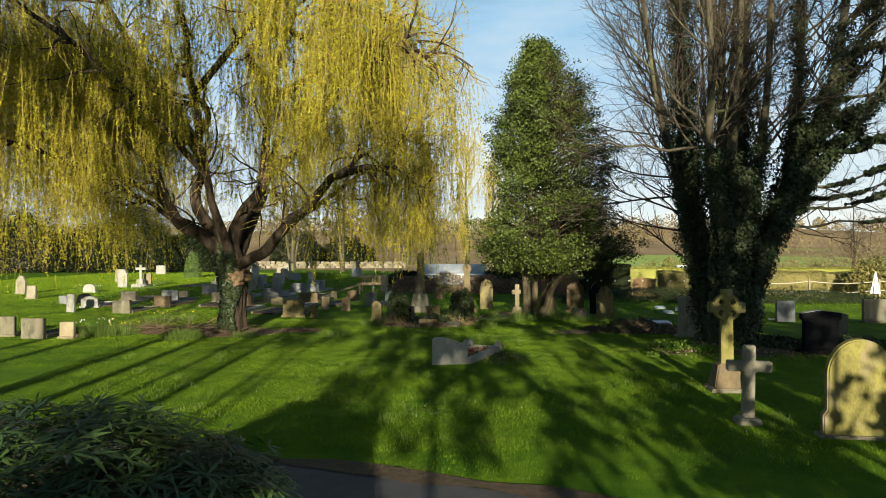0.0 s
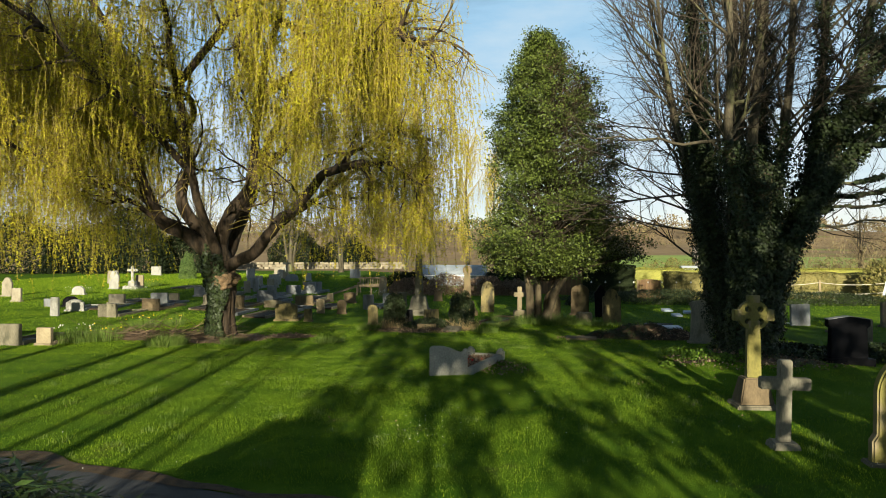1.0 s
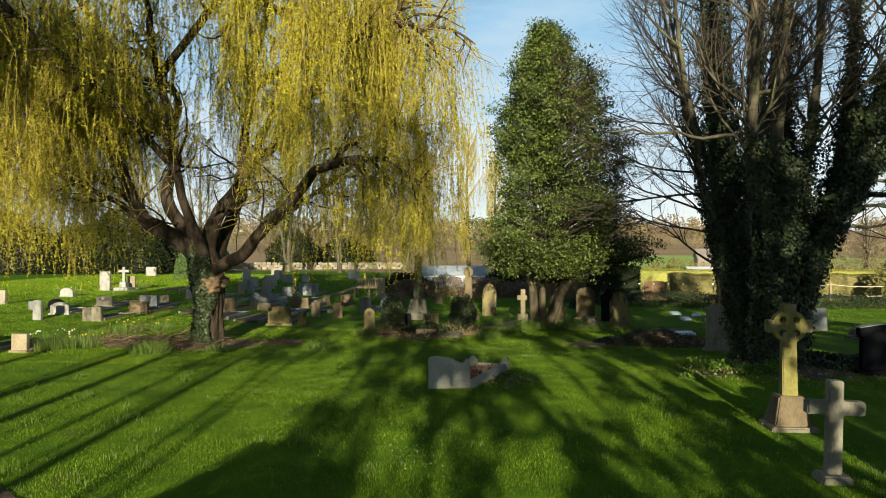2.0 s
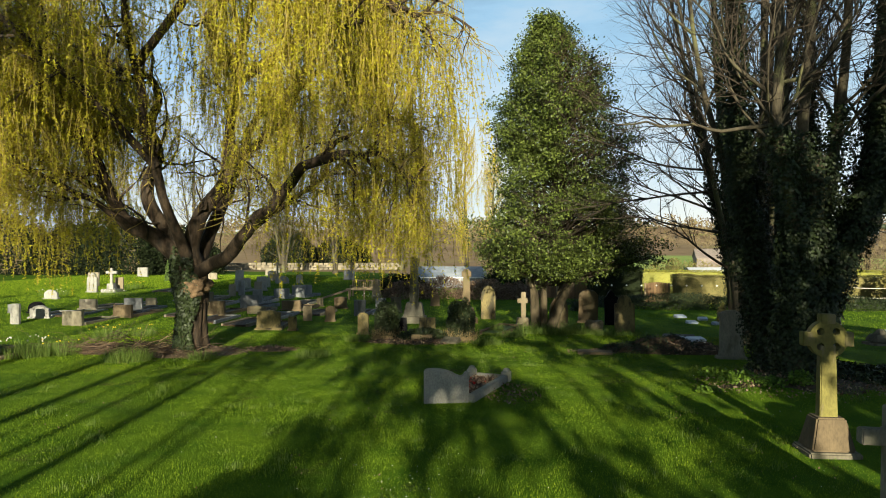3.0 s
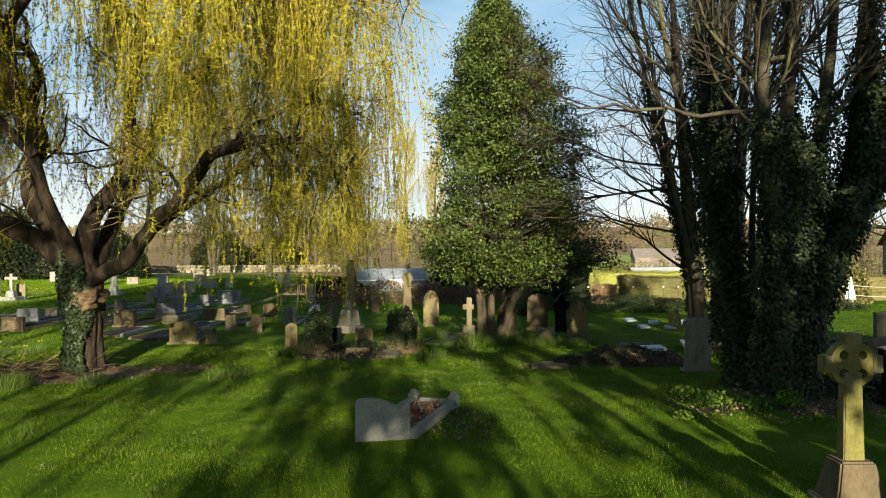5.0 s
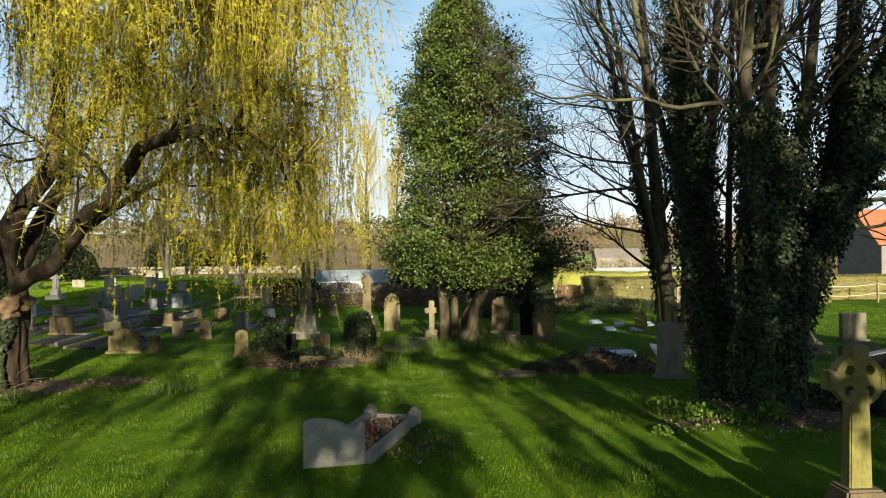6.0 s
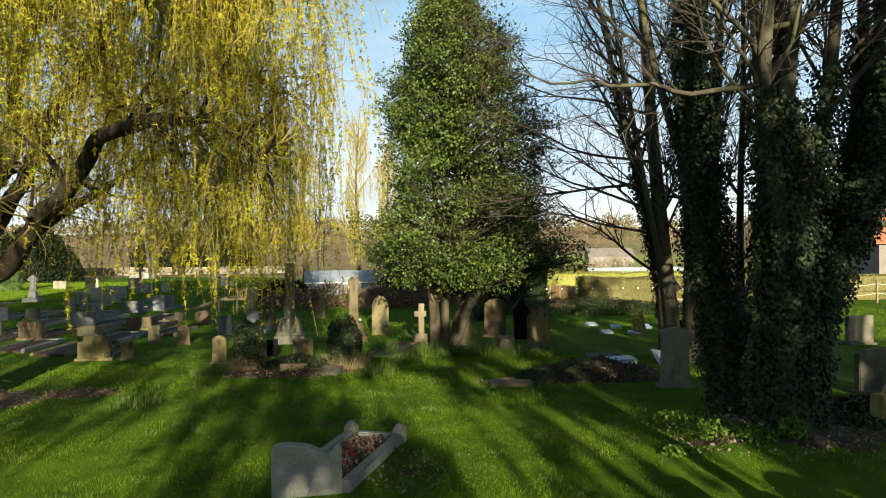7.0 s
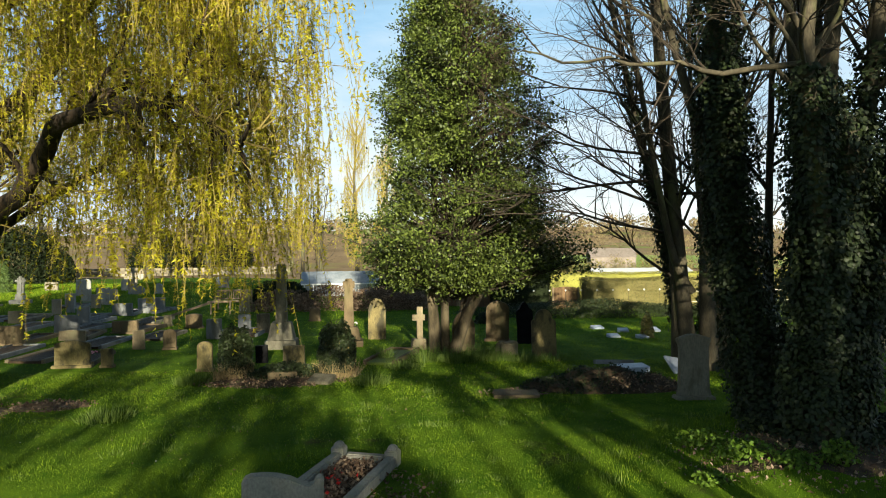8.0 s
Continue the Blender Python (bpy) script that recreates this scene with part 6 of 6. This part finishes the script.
# bank of brambles and dead growth along the boundary
leafy_mass("bramble_bank", 10.5, 37.0, -0.35, 13.0, 2.0, 0.8, 20000, 0.075, IVY, "dark bank of ivy and bramble", "brambles", 60, kind="stuff")
leafy_mass("bramble_bank", 18.5, 36.8, -0.35, 9.0, 2.0, 0.8, 13000, 0.075, IVY, "dark bank of ivy and bramble", "brambles", 61, kind="stuff")
for i, (x, y, w, h) in enumerate(((-3.4, 39.3, 3.2, 1.1), (-1.3, 39.8, 3.4, 1.35), (0.9, 39.4, 3.4, 1.2), (2.7, 39.8, 2.6, 1.0))):
    leafy_mass("bracken_bank", x, y, -0.1, w, 1.8, h, 6000, 0.15, DRYLEAF, "pinkish-brown bank of dead bracken", "bracken", 62 + 70 * i, kind="stuff", narrow=0.2)
leafy_mass("ivy_bank", 6.6, 15.8, 0.2, 3.0, 2.0, 0.4, 8000, 0.08, IVY, "low ivy spreading round the tree's foot", "ivy", 63, kind="stuff")
leafy_mass("ivy_bank", 9.2, 16.2, 0.1, 3.2, 1.8, 0.4, 5000, 0.08, IVY, "low ivy spreading beside the black headstone", "ivy", 64, kind="stuff")

# a line of leafless trees, the far side of the graves
bg = stemmed_tree("bare_tree", -19.2, 70, [(0, 0, 0.5, 0.2, 13, 0.3), (0.1, 0.1, 1.8, 0.4, 11, 0.18), (-0.1, 0, -1.7, 0.3, 11, 0.18)], 301, "leafless tree beyond the graves", GREYBARK, 0, 0.1, (12, 8, 4), 3.8, split=False)
for x, y, rot, k in ((-13.3, 68, 80, 0.95), (-31, 76, 150, 1.1), (-41, 72, 220, 1.05), (-4.5, 78, 300, 0.9), (5.5, 74, 20, 0.85), (-25, 88, 110, 1.1), (-9, 92, 190, 1.0), (-50, 66, 10, 1.1), (60, 88, 130, 0.8), (46, 80, 260, 0.7)):
    o = copy_thing(bg, pose(x, y, float(land_z(np.array(float(x)), np.array(float(y)))), 0, 0, rot))
    o.scale = (k, k, k)


def young_willow(x, y, h, seed, spread):
    g = np.random.default_rng(seed)
    root = thing("young_willow", x, y, -0.2)
    tagged(root, "slender pale-yellow young willow beyond the graves", "tree")
    trunk = (smooth_path([(0, 0, 0), (0.1, 0, h * 0.3), (-0.1, 0.1, h * 0.6), (0.1, 0, h * 0.95)], 5), [0.2 * (1 - 0.055 * i) for i in range(16)])
    part("trunk", mesh_of("trunk", *tubes([trunk], 8), GREYBARK, True), GREYBARK, root)
    boughs = branchlets([trunk], g, 46, spread, 0.05, (0.35, 0.8), 0.12, 0.2, 6, 0.12)
    tagged(part("bough_frame", mesh_of("bough_frame", *tubes(boughs, 4), WITHY), WITHY, root), kind="stuff")
    tresses = [(p, min(p.z - 1.2, g.uniform(0.8, 3.0)), 3) for pts, r in boughs for p in pts[2:] if p.z > 1.8]
    rv, c, d = strands(tresses, g, 0.11, 0.1)
    tagged(part("withy_curtain", ribbon_mesh("withy_curtain", rv, 0.02, WITHY, g), WITHY, root), kind="stuff")
    n = len(c)
    part("leaf_curtain", slips("leaf_curtain", c, d, rand_dirs(n, g), g.uniform(0.08, 0.13, n), g.uniform(0.022, 0.035, n), WILLOW), WILLOW, root)


young_willow(-0.2, 54, 12.5, 71, 3.0)
young_willow(2.2, 58, 11.5, 72, 2.6)
young_willow(-4.5, 60, 11, 73, 3.2)

# ---------------------------------------------------------------- foreground shrub, mounds, tufts and litter


def whorl_shrub(x, y, sx, sy, h, count, seed):
    """A mound of narrow leaves set in star-like whorls at the shoot tips."""
    g = np.random.default_rng(seed)
    root = thing("evergreen_shrub", x, y)
    tagged(root, "mounded dark evergreen shrub with narrow leaves in whorls", "shrub")
    cs, al, no = [], [], []
    d = rand_dirs(count, g)
    d[:, 2] = np.abs(d[:, 2])
    for k in range(count):
        v = d[k]
        r = (1 - 0.3 * g.beta(1, 2.5)) * (1 + 0.12 * noise.noise(Vector(v * 2.5)))
        p = v * r * np.array([sx / 2, sy / 2, h])
        m = int(g.integers(6, 11))
        a = g.uniform(0, 2 * np.pi) + np.arange(m) * 2 * np.pi / m + g.normal(0, 0.25, m)
        axis = v + np.array([0, 0, 0.5]) + g.normal(0, 0.25, 3)
        axis /= np.linalg.norm(axis)
        u = np.cross(axis, np.array([0.3, 0.5, 0.1]))
        u /= np.linalg.norm(u)
        w = np.cross(axis, u)
        dirs = np.cos(a)[:, None] * u + np.sin(a)[:, None] * w + axis * g.uniform(-0.15, 0.4, m)[:, None] + np.array([0, 0, -0.15])
        dirs /= np.linalg.norm(dirs, axis=1, keepdims=True)
        cs.append(p + dirs * 0.068)
        al.append(dirs)
        no.append(np.repeat(axis[None], m, 0) + g.normal(0, 0.2, (m, 3)))
    c = np.concatenate(cs)
    n = len(c)
    L = g.uniform(0.09, 0.17, n)
    part("foliage", leaves("foliage", c, np.concatenate(al), np.concatenate(no), L, L * 0.15, SHRUBLEAF, 0.1), SHRUBLEAF, root)
    stems = []
    for _ in range(60):
        v = rand_dirs(1, g)[0]
        v[2] = abs(v[2])
        tip = Vector(v * np.array([sx / 2, sy / 2, h]) * 0.85)
        stems.append(([Vector((g.normal(0, 0.15), g.normal(0, 0.15), 0)), tip * 0.5 + Vector((0, 0, 0.1)), tip], [0.02, 0.013, 0.005]))
    tagged(part("shoot_frame", mesh_of("shoot_frame", *tubes(stems, 4), TWIG), TWIG, root), kind="stuff")
    # solid core in the earth colour, so nothing shows through between the leaves
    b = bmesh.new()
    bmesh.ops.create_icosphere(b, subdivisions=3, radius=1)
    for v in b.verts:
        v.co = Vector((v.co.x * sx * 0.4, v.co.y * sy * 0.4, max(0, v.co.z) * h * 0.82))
    part("inner_growth", b, EARTH, root, "solid brown core that closes the gaps between the leaves")


whorl_shrub(-2.12, 3.45, 3.2, 2.6, 1.74, 3600, 9)


def ivy_mound(x, y, w, h, seed, stone=True):
    root = thing("ivy_covered_stone", x, y)
    tagged(root, "old gravestone smothered in dark ivy and dry grass", "headstone", "churchyard headstones")
    if stone:
        part("slab", plate([(a, b - 0.05) for a, b in outline("camber", w * 0.6, h * 0.86)], 0.14), MOSS, root)
    g = np.random.default_rng(seed)
    n = 7000
    d = rand_dirs(n, g)
    d[:, 2] = np.abs(d[:, 2])
    wv = np.array([noise.noise(Vector(v * 2.3) + Vector((x, y, 0))) for v in d])
    r = (1 - 0.4 * g.beta(1, 2, n)) * (1 + 0.28 * wv)
    lob = np.sqrt(np.clip(d[:, 2], 0, 1))
    P = np.stack([d[:, 0] * r * w * 0.5 * (0.8 + 0.3 * lob), d[:, 1] * r * w * 0.4, h * (0.25 + 0.8 * d[:, 2] * r)], 1)
    P[:, 2] = np.where(g.uniform(size=n) < 0.25, P[:, 2] * 0.4, P[:, 2])
    s = g.uniform(0.035, 0.075, n)
    part("ivy", leaves("ivy", P, d * 0.4 + g.normal(0, 0.6, (n, 3)) + np.array([0, 0, -0.6]), d + g.normal(0, 0.4, (n, 3)), s, s * 0.8, IVY, 0.1), IVY, root, "dark trailing ivy")
    m = 800
    a = g.uniform(0, 2 * np.pi, m)
    rr = w * 0.6 * np.sqrt(g.uniform(0, 1, m))
    xy = np.stack([np.cos(a) * rr, np.sin(a) * rr * 0.7 - 0.1], 1)
    part("dry_grass", blades("dry_grass", xy, 0.36, 0.009, STRAW, 0.6, base=np.zeros(m)), STRAW, root, "bleached dry grass round the foot")


ivy_mound(-2.52, 22.9, 0.78, 1.14, 5)
ivy_mound(-0.25, 22.8, 0.92, 1.16, 6)
leafy_mass("ivy_tangle", -1.35, 22.5, 0.0, 1.8, 0.9, 0.4, 3500, 0.06, IVY, "low tangle of ivy over a broken kerb", "ivy", 66, kind="stuff")
slab(-1.4, 22.25, 0.62, 0.2, 0.24, 4, BROWN, "low broken stone kerb under ivy")
slab(-0.55, 22.0, 0.5, 0.42, 0.14, -20, GREYBROWN, "tilted broken slab beside the ivy", 14)
grave_kerb(0.72, 24.0, 0.85, 2.2, -20, BROWN, 0.0, TUFT, 0.1, 0.12)

# mound of earth, leaves and ivy at the foot of the tall headstone
def earth_mound(x, y, sx, sy, h, seed, label, n_leaf, leafmat, soil=EARTH):
    root = thing("earth_mound", x, y, gz(x, y) - 0.03)
    tagged(root, label, "earth mound")
    b = bmesh.new()
    bmesh.ops.create_grid(b, x_segments=40, y_segments=30, size=1)
    for v in b.verts:
        r = math.hypot(v.co.x, v.co.y)
        k = max(0.0, 1 - r ** 2.2)
        ragged = r + 0.25 * noise.noise(Vector((v.co.x * 2.5, v.co.y * 2.5, seed)))
        rise = k * h * (0.75 + 0.6 * noise.noise(Vector((v.co.x * 3 + seed, v.co.y * 3, 0)))) - (0.12 if ragged > 0.95 else 0.0)
        px, py = v.co.x * sx / 2, v.co.y * sy / 2
        v.co = Vector((px, py, rise + gz(x + px, y + py) - gz(x, y)))
    part("soil", b, soil, root, smooth=True)
    g = np.random.default_rng(seed)
    u = g.uniform(-1, 1, (n_leaf, 2))
    u = u[np.hypot(u[:, 0], u[:, 1]) < 0.97]
    k = np.clip(1 - np.hypot(u[:, 0], u[:, 1]) ** 2.2, 0, 1)
    z = np.array([kk * h * (0.75 + 0.6 * noise.noise(Vector((a * 3 + seed, b_ * 3, 0)))) for a, b_, kk in zip(u[:, 0], u[:, 1], k)]) + np.abs(g.normal(0.015, 0.025, len(u)))
    c = np.stack([u[:, 0] * sx / 2, u[:, 1] * sy / 2, z], 1)
    c[:, 2] += ground_z(x + c[:, 0], y + c[:, 1]) - gz(x, y)
    n = len(c)
    s = g.uniform(0.03, 0.08, n)
    tagged(part("leaf_litter", leaves("leaf_litter", c, g.normal(size=(n, 3)), g.normal(0, 0.5, (n, 3)) + np.array([0, 0, 1.0]), s, s * 0.6, leafmat, 0.15), leafmat, root), kind="stuff")


earth_mound(5.1, 20.6, 3.4, 1.9, 0.4, 3, "dark mound of earth, ivy and dead leaves", 4500, IVY)
earth_mound(5.6, 20.2, 2.4, 1.2, 0.3, 4, "brown heap of dead leaves on dark earth", 1600, DRYLEAF)
earth_mound(-7.3, 20.1, 3.4, 2.6, 0.12, 5, "bare brown earth round the willow's foot", 500, DRYLEAF, LITTER)
earth_mound(-9.6, 20.2, 3.8, 1.6, 0.18, 6, "strip of brown earth under a heap of sticks", 500, DRYLEAF, LITTER)
earth_mound(-5.4, 20.6, 1.8, 1.0, 0.1, 7, "bare patch of earth and dead grass", 400, DRYLEAF, LITTER)


earth_mound(-1.5, 22.25, 3.6, 1.5, 0.12, 8, "dead grass, earth and leaves round the ivied stones", 1500, DRYLEAF)
earth_mound(0.75, 15.0, 1.1, 2.0, 0.03, 9, "thin dark litter of earth and leaves beside the grave", 500, DRYLEAF)
earth_mound(6.0, 15.1, 4.2, 2.4, 0.06, 11, "dark earth, ivy and litter round the great tree's foot", 1500, DRYLEAF)
earth_mound(3.4, 20.2, 2.0, 0.9, 0.06, 10, "bare trodden patch of earth and dead grass", 300, DRYLEAF, LITTER)


def stick_heap(x, y, n, seed):
    g = np.random.default_rng(seed)
    root = thing("stick_heap", x, y)
    tagged(root, "heap of cut willow sticks and brush", "brushwood")
    paths = []
    for _ in range(n):
        a = g.normal(0.1, 0.5)
        ln = g.uniform(0.6, 1.9)
        p = Vector((g.normal(0, 0.95), g.normal(0, 0.28), 0.03 + abs(g.normal(0, 0.08))))
        paths.append(grow(p, (math.cos(a) * (1 if g.uniform() < 0.6 else -1), math.sin(a), g.normal(0.04, 0.1)), ln, g.uniform(0.005, 0.014), g, 0.16, -0.05, 6))
    tagged(part("brush_tangle", mesh_of("brush_tangle", *tubes(paths, 4), BRUSH), BRUSH, root), kind="stuff")
    paths = [grow((g.normal(0.6, 0.4), g.normal(0, 0.2), 0.1), (0.9, g.normal(0, 0.3), g.uniform(0.3, 0.9)), g.uniform(0.6, 1.2), 0.008, g, 0.15, -0.06, 6) for _ in range(14)]
    tagged(part("pale_stick_spray", mesh_of("pale_stick_spray", *tubes(paths, 4), STRAW), STRAW, root), kind="stuff")


stick_heap(-9.2, 20.0, 300, 1)


def clump(x, y, r, h, n, label, cat, material=TUFT, flowers=0, petal=PETAL, width=0.016, seed=0):
    """A tuft of strap leaves, with nodding flowers where it blooms."""
    g = np.random.default_rng(int(abs(x * 57 + y * 31)) + seed)
    root = thing("daffodil_clump" if flowers else "grass_tuft", x, y)
    tagged(root, label, cat)
    a = g.uniform(0, 2 * np.pi, n)
    rr = r * np.sqrt(g.uniform(0, 1, n))
    xy = np.stack([np.cos(a) * rr, np.sin(a) * rr], 1)
    tall = h * (1.1 - 0.55 * (rr / r) ** 2) * (0.75 + 0.5 * g.uniform(size=n))
    part("leaf_tuft", blades("leaf_tuft", xy, tall, width, material, 0.38, base=np.zeros(n), away=a), material, root)
    for i in range(flowers):
        a, q = g.uniform(0, 6.28), r * math.sqrt(g.uniform())
        c = Vector((q * math.cos(a), q * math.sin(a), h * g.uniform(0.8, 1.2)))
        b = bmesh.new()
        ring = [b.verts.new(c + Vector((0.027 * (1 if k % 2 else 0.5) * math.cos(k * math.pi / 6), -0.01, 0.027 * (1 if k % 2 else 0.5) * math.sin(k * math.pi / 6)))) for k in range(12)]
        mid = b.verts.new(c + Vector((0, -0.04, 0)))
        for k in range(12):
            b.faces.new((ring[k], ring[(k + 1) % 12], mid))
        part("flower", b, petal, root)


for x, y, r, h, n, fl, pt in ((-11.2, 19.2, 0.6, 0.42, 700, 14, WHITEPETAL), (-10.5, 19.4, 0.45, 0.4, 420, 7, PETAL), (-10.8, 22.2, 0.5, 0.36, 450, 8, PETAL), (-10.0, 22.8, 0.35, 0.3, 250, 4, PETAL),
                             (-20.5, 42.0, 0.8, 0.35, 350, 20, PETAL), (-18.4, 36.5, 0.9, 0.25, 350, 16, WHITEPETAL), (-21.5, 36.2, 0.7, 0.25, 300, 14, WHITEPETAL), (-4.9, 36.0, 0.5, 0.4, 200, 12, WHITEPETAL)):
    clump(x, y, r, h, n, "clump of daffodils in leaf with a few open flowers", "daffodils", flowers=fl, petal=pt)
for x, y, r, h, n in ((-4.0, 19.5, 0.45, 0.2, 350), (-8.35, 18.75, 0.55, 0.3, 900), (-6.6, 19.0, 0.35, 0.22, 350), (2.0, 24.6, 0.5, 0.35, 500), (2.8, 24.3, 0.55, 0.36, 600), (3.6, 24.5, 0.5, 0.32, 500),
                     (4.4, 24.1, 0.45, 0.25, 400), (0.9, 24.8, 0.2, 0.4, 160), (1.3, 23.6, 0.5, 0.2, 350), (5.2, 24.2, 0.4, 0.2, 300), (-3.3, 22.4, 0.4, 0.25, 350), (0.5, 21.7, 0.4, 0.25, 300),
                     (13.4, 17.6, 0.4, 0.3, 250)):
    clump(x, y, r, h, n, "tuft of long green leaves in the grass", "grass tuft")
clump(-6.9, 26.3, 0.16, 0.12, 40, "small bunch of pink and white flowers on a grave", "flowers", flowers=22, petal=PINK)
clump(11.2, 24.6, 0.12, 0.14, 30, "white flowers in a pot on a grave", "flowers", flowers=14, petal=WHITEPETAL)
clump(14.0, 25.4, 0.14, 0.16, 30, "white flowers in a pot on a grave", "flowers", flowers=16, petal=WHITEPETAL)
clump(0.0, 32.2, 0.14, 0.16, 30, "white flowers in a pot on a grave", "flowers", flowers=16, petal=WHITEPETAL)

# kerbed graves in the rows beyond the willow
for x, y, w, ln, tn, m in ((-8.1, 25.3, 1.0, 2.3, -5, TAN), (-9.4, 25.8, 0.95, 2.2, -3, GREY), (-7.6, 27.6, 0.95, 2.2, -4, GREY), (-10.9, 27.0, 1.0, 2.2, -2, GREYBROWN), (-8.0, 33.5, 1.0, 2.2, -4, PALE),
                          (-10.6, 34.0, 1.0, 2.2, -4, GREY), (-11.2, 30.9, 1.0, 2.2, -3, GREY), (-6.4, 29.3, 0.9, 2.1, -6, GREYBROWN), (-12.6, 33.6, 1.0, 2.2, 0, PALE), (-14.4, 29.6, 1.0, 2.3, 2, GREY),
                          (-14.9, 26.6, 1.0, 2.2, 3, GREY), (-3.6, 30.0, 0.9, 2.0, -4, GREY), (-17.0, 38.5, 1.0, 2.2, 0, PALE), (-13.0, 39.0, 1.0, 2.2, 0, GREY)):
    grave_kerb(x, y, w, ln, tn, m, 0.0, None, 0.1, 0.1)

# nettles and young weeds by the ivy-clad tree, rosettes on the lawn
for i, (x, y, w, h) in enumerate(((4.95, 15.15, 0.9, 0.2), (4.75, 15.9, 0.7, 0.16), (5.75, 14.7, 0.5, 0.26), (4.2, 14.7, 0.5, 0.1), (5.3, 14.75, 0.5, 0.16))):
    leafy_mass("nettle_patch", x, y, gz(x, y), w, w * 0.8, h, 420, 0.06, NETTLE, "patch of fresh green nettles in the grass", "weeds", 200 + i, shell=0.8, kind="stuff")
slab(-1.75, 23.2, 0.5, 0.3, 0.08, 30, DARK, "small dark stone slab fallen among ivy", 12, 0.05, 8)
slab(-1.25, 23.35, 0.42, 0.2, 0.07, -15, DARK, "small dark stone slab fallen among ivy", 6, 0.04)

# small white lights on stakes before the hedge
for i in range(11):
    x = 7.2 + i * 0.82
    lt = thing("garden_light", x, 40.0 - 0.03 * i, -0.3)
    tagged(lt, "small white globe light on a thin stake", "garden light", "hedge lights")
    part("stake", box(0.01, 0.01, 1.0, 0, 0, 0, 0), TWIG, lt)
    b = bmesh.new()
    bmesh.ops.create_icosphere(b, subdivisions=2, radius=0.05)
    bmesh.ops.translate(b, verts=b.verts, vec=(0, 0, 1.04))
    part("globe", b, WHITEPAINT, lt, smooth=True)

# broken rail beside the bench
rail = thing("timber_rail", -5.2, 37.9, None, 8)
tagged(rail, "weathered timber handrail on low posts by the bench", "rail")
part("bar", box(1.9, 0.06, 0.08, -0.4, 0, 0.55, 0.005), WOOD, rail)
for x in (-1.2, -0.4, 0.4):
    part("post", box(0.08, 0.08, 0.6, x, 0, 0, 0.005), WOOD, rail)
pl = part("sloping_bar", box(2.4, 0.06, 0.1, 0, 0, 0, 0.005), WOOD, rail)
pl.matrix_basis = pose(-1.9, -0.3, 0.3, 0, -16, 20)

# fallen leaves and rough tufts over the lawn
g = np.random.default_rng(14)
n = 2400
c = np.stack([g.uniform(-9, 6, n), g.uniform(10, 24, n)], 1)
c = c[np.array([noise.noise(Vector((x * 0.35, y * 0.35, 1.0))) for x, y in c]) + (c[:, 1] - 16) * 0.04 > g.uniform(-0.25, 0.5, n)]
n = len(c)
z = ground_z(c[:, 0], c[:, 1]) + 0.035
s_ = g.uniform(0.016, 0.038, n)
tagged(new("fallen_leaves", leaves("fallen_leaves", np.column_stack([c, z]), rand_dirs(n, g), np.array([0, 0, 1.0])[None] + g.normal(0, 0.5, (n, 3)), s_, s_ * 0.6, DRYLEAF, 0.2)), "thinly scattered dead brown leaves on the grass", "fallen leaves", kind="stuff")
centres = np.stack([g.uniform(-9, 7, 420), g.uniform(8.6, 24, 420)], 1)
k = np.repeat(np.arange(420), 26)
xy = centres[k] + g.normal(0, 0.07, (len(k), 2))
tagged(new("rough_tufts", blades("rough_tufts", xy, 0.085 * g.uniform(0.6, 1.4, 420)[k], 0.008, TUFT, 0.6)), "coarse darker tufts in the lawn", "grass", kind="stuff")

# daisies
g = np.random.default_rng(2)
n = 150
c = np.concatenate([np.stack([g.normal(-0.75, 0.35, 60), g.normal(10.2, 0.4, 60)], 1), np.stack([g.uniform(-7, 5, 90), g.uniform(8, 20, 90)], 1)])
z = ground_z(c[:, 0], c[:, 1]) + 0.05
tagged(new("daisies", leaves("daisies", np.column_stack([c, z]), rand_dirs(n, g), np.array([0, 0, 1.0])[None] + g.normal(0, 0.2, (n, 3)), 0.013, 0.013, WHITEPETAL)), "scattered white daisies in the lawn", "daisies", kind="stuff")

# ---------------------------------------------------------------- grass blades


def lawn_blades():
    parts = []
    for x0, x1, y0, y1, dens in ((-5, 4.5, 8.2, 17, 2600), (-9, -5, 9, 18, 1500), (4.5, 9, 8, 17, 1500), (-12, 9, 17, 24, 1100), (-2, 5, 7.2, 8.2, 1000), (-20, -9, 14, 26, 420), (-14, 14, 24, 34, 170), (-34, -14, 26, 62, 250), (-14, 6, 34, 60, 110), (6, 26, 30, 40, 60), (9, 22, 10, 30, 120)):
        n = int((x1 - x0) * (y1 - y0) * dens)
        parts.append(np.stack([rng.uniform(x0, x1, n), rng.uniform(y0, y1, n)], 1))
    xy = np.concatenate(parts)
    side = (xy[:, 0] + 2.39) * 0.327 + (xy[:, 1] - 7.82) * 0.945
    xy = xy[side > 0.12]
    d = np.hypot(xy[:, 0], xy[:, 1] - 6)
    d = np.clip(d - 11, 0, None)
    me = blades("lawn_grass", xy, 0.03 + 0.0014 * d, 0.0042 + 0.0006 * d, BLADE, 0.5)
    tagged(new("lawn_grass", me), "short mown lawn grass", "grass", kind="stuff")


lawn_blades()
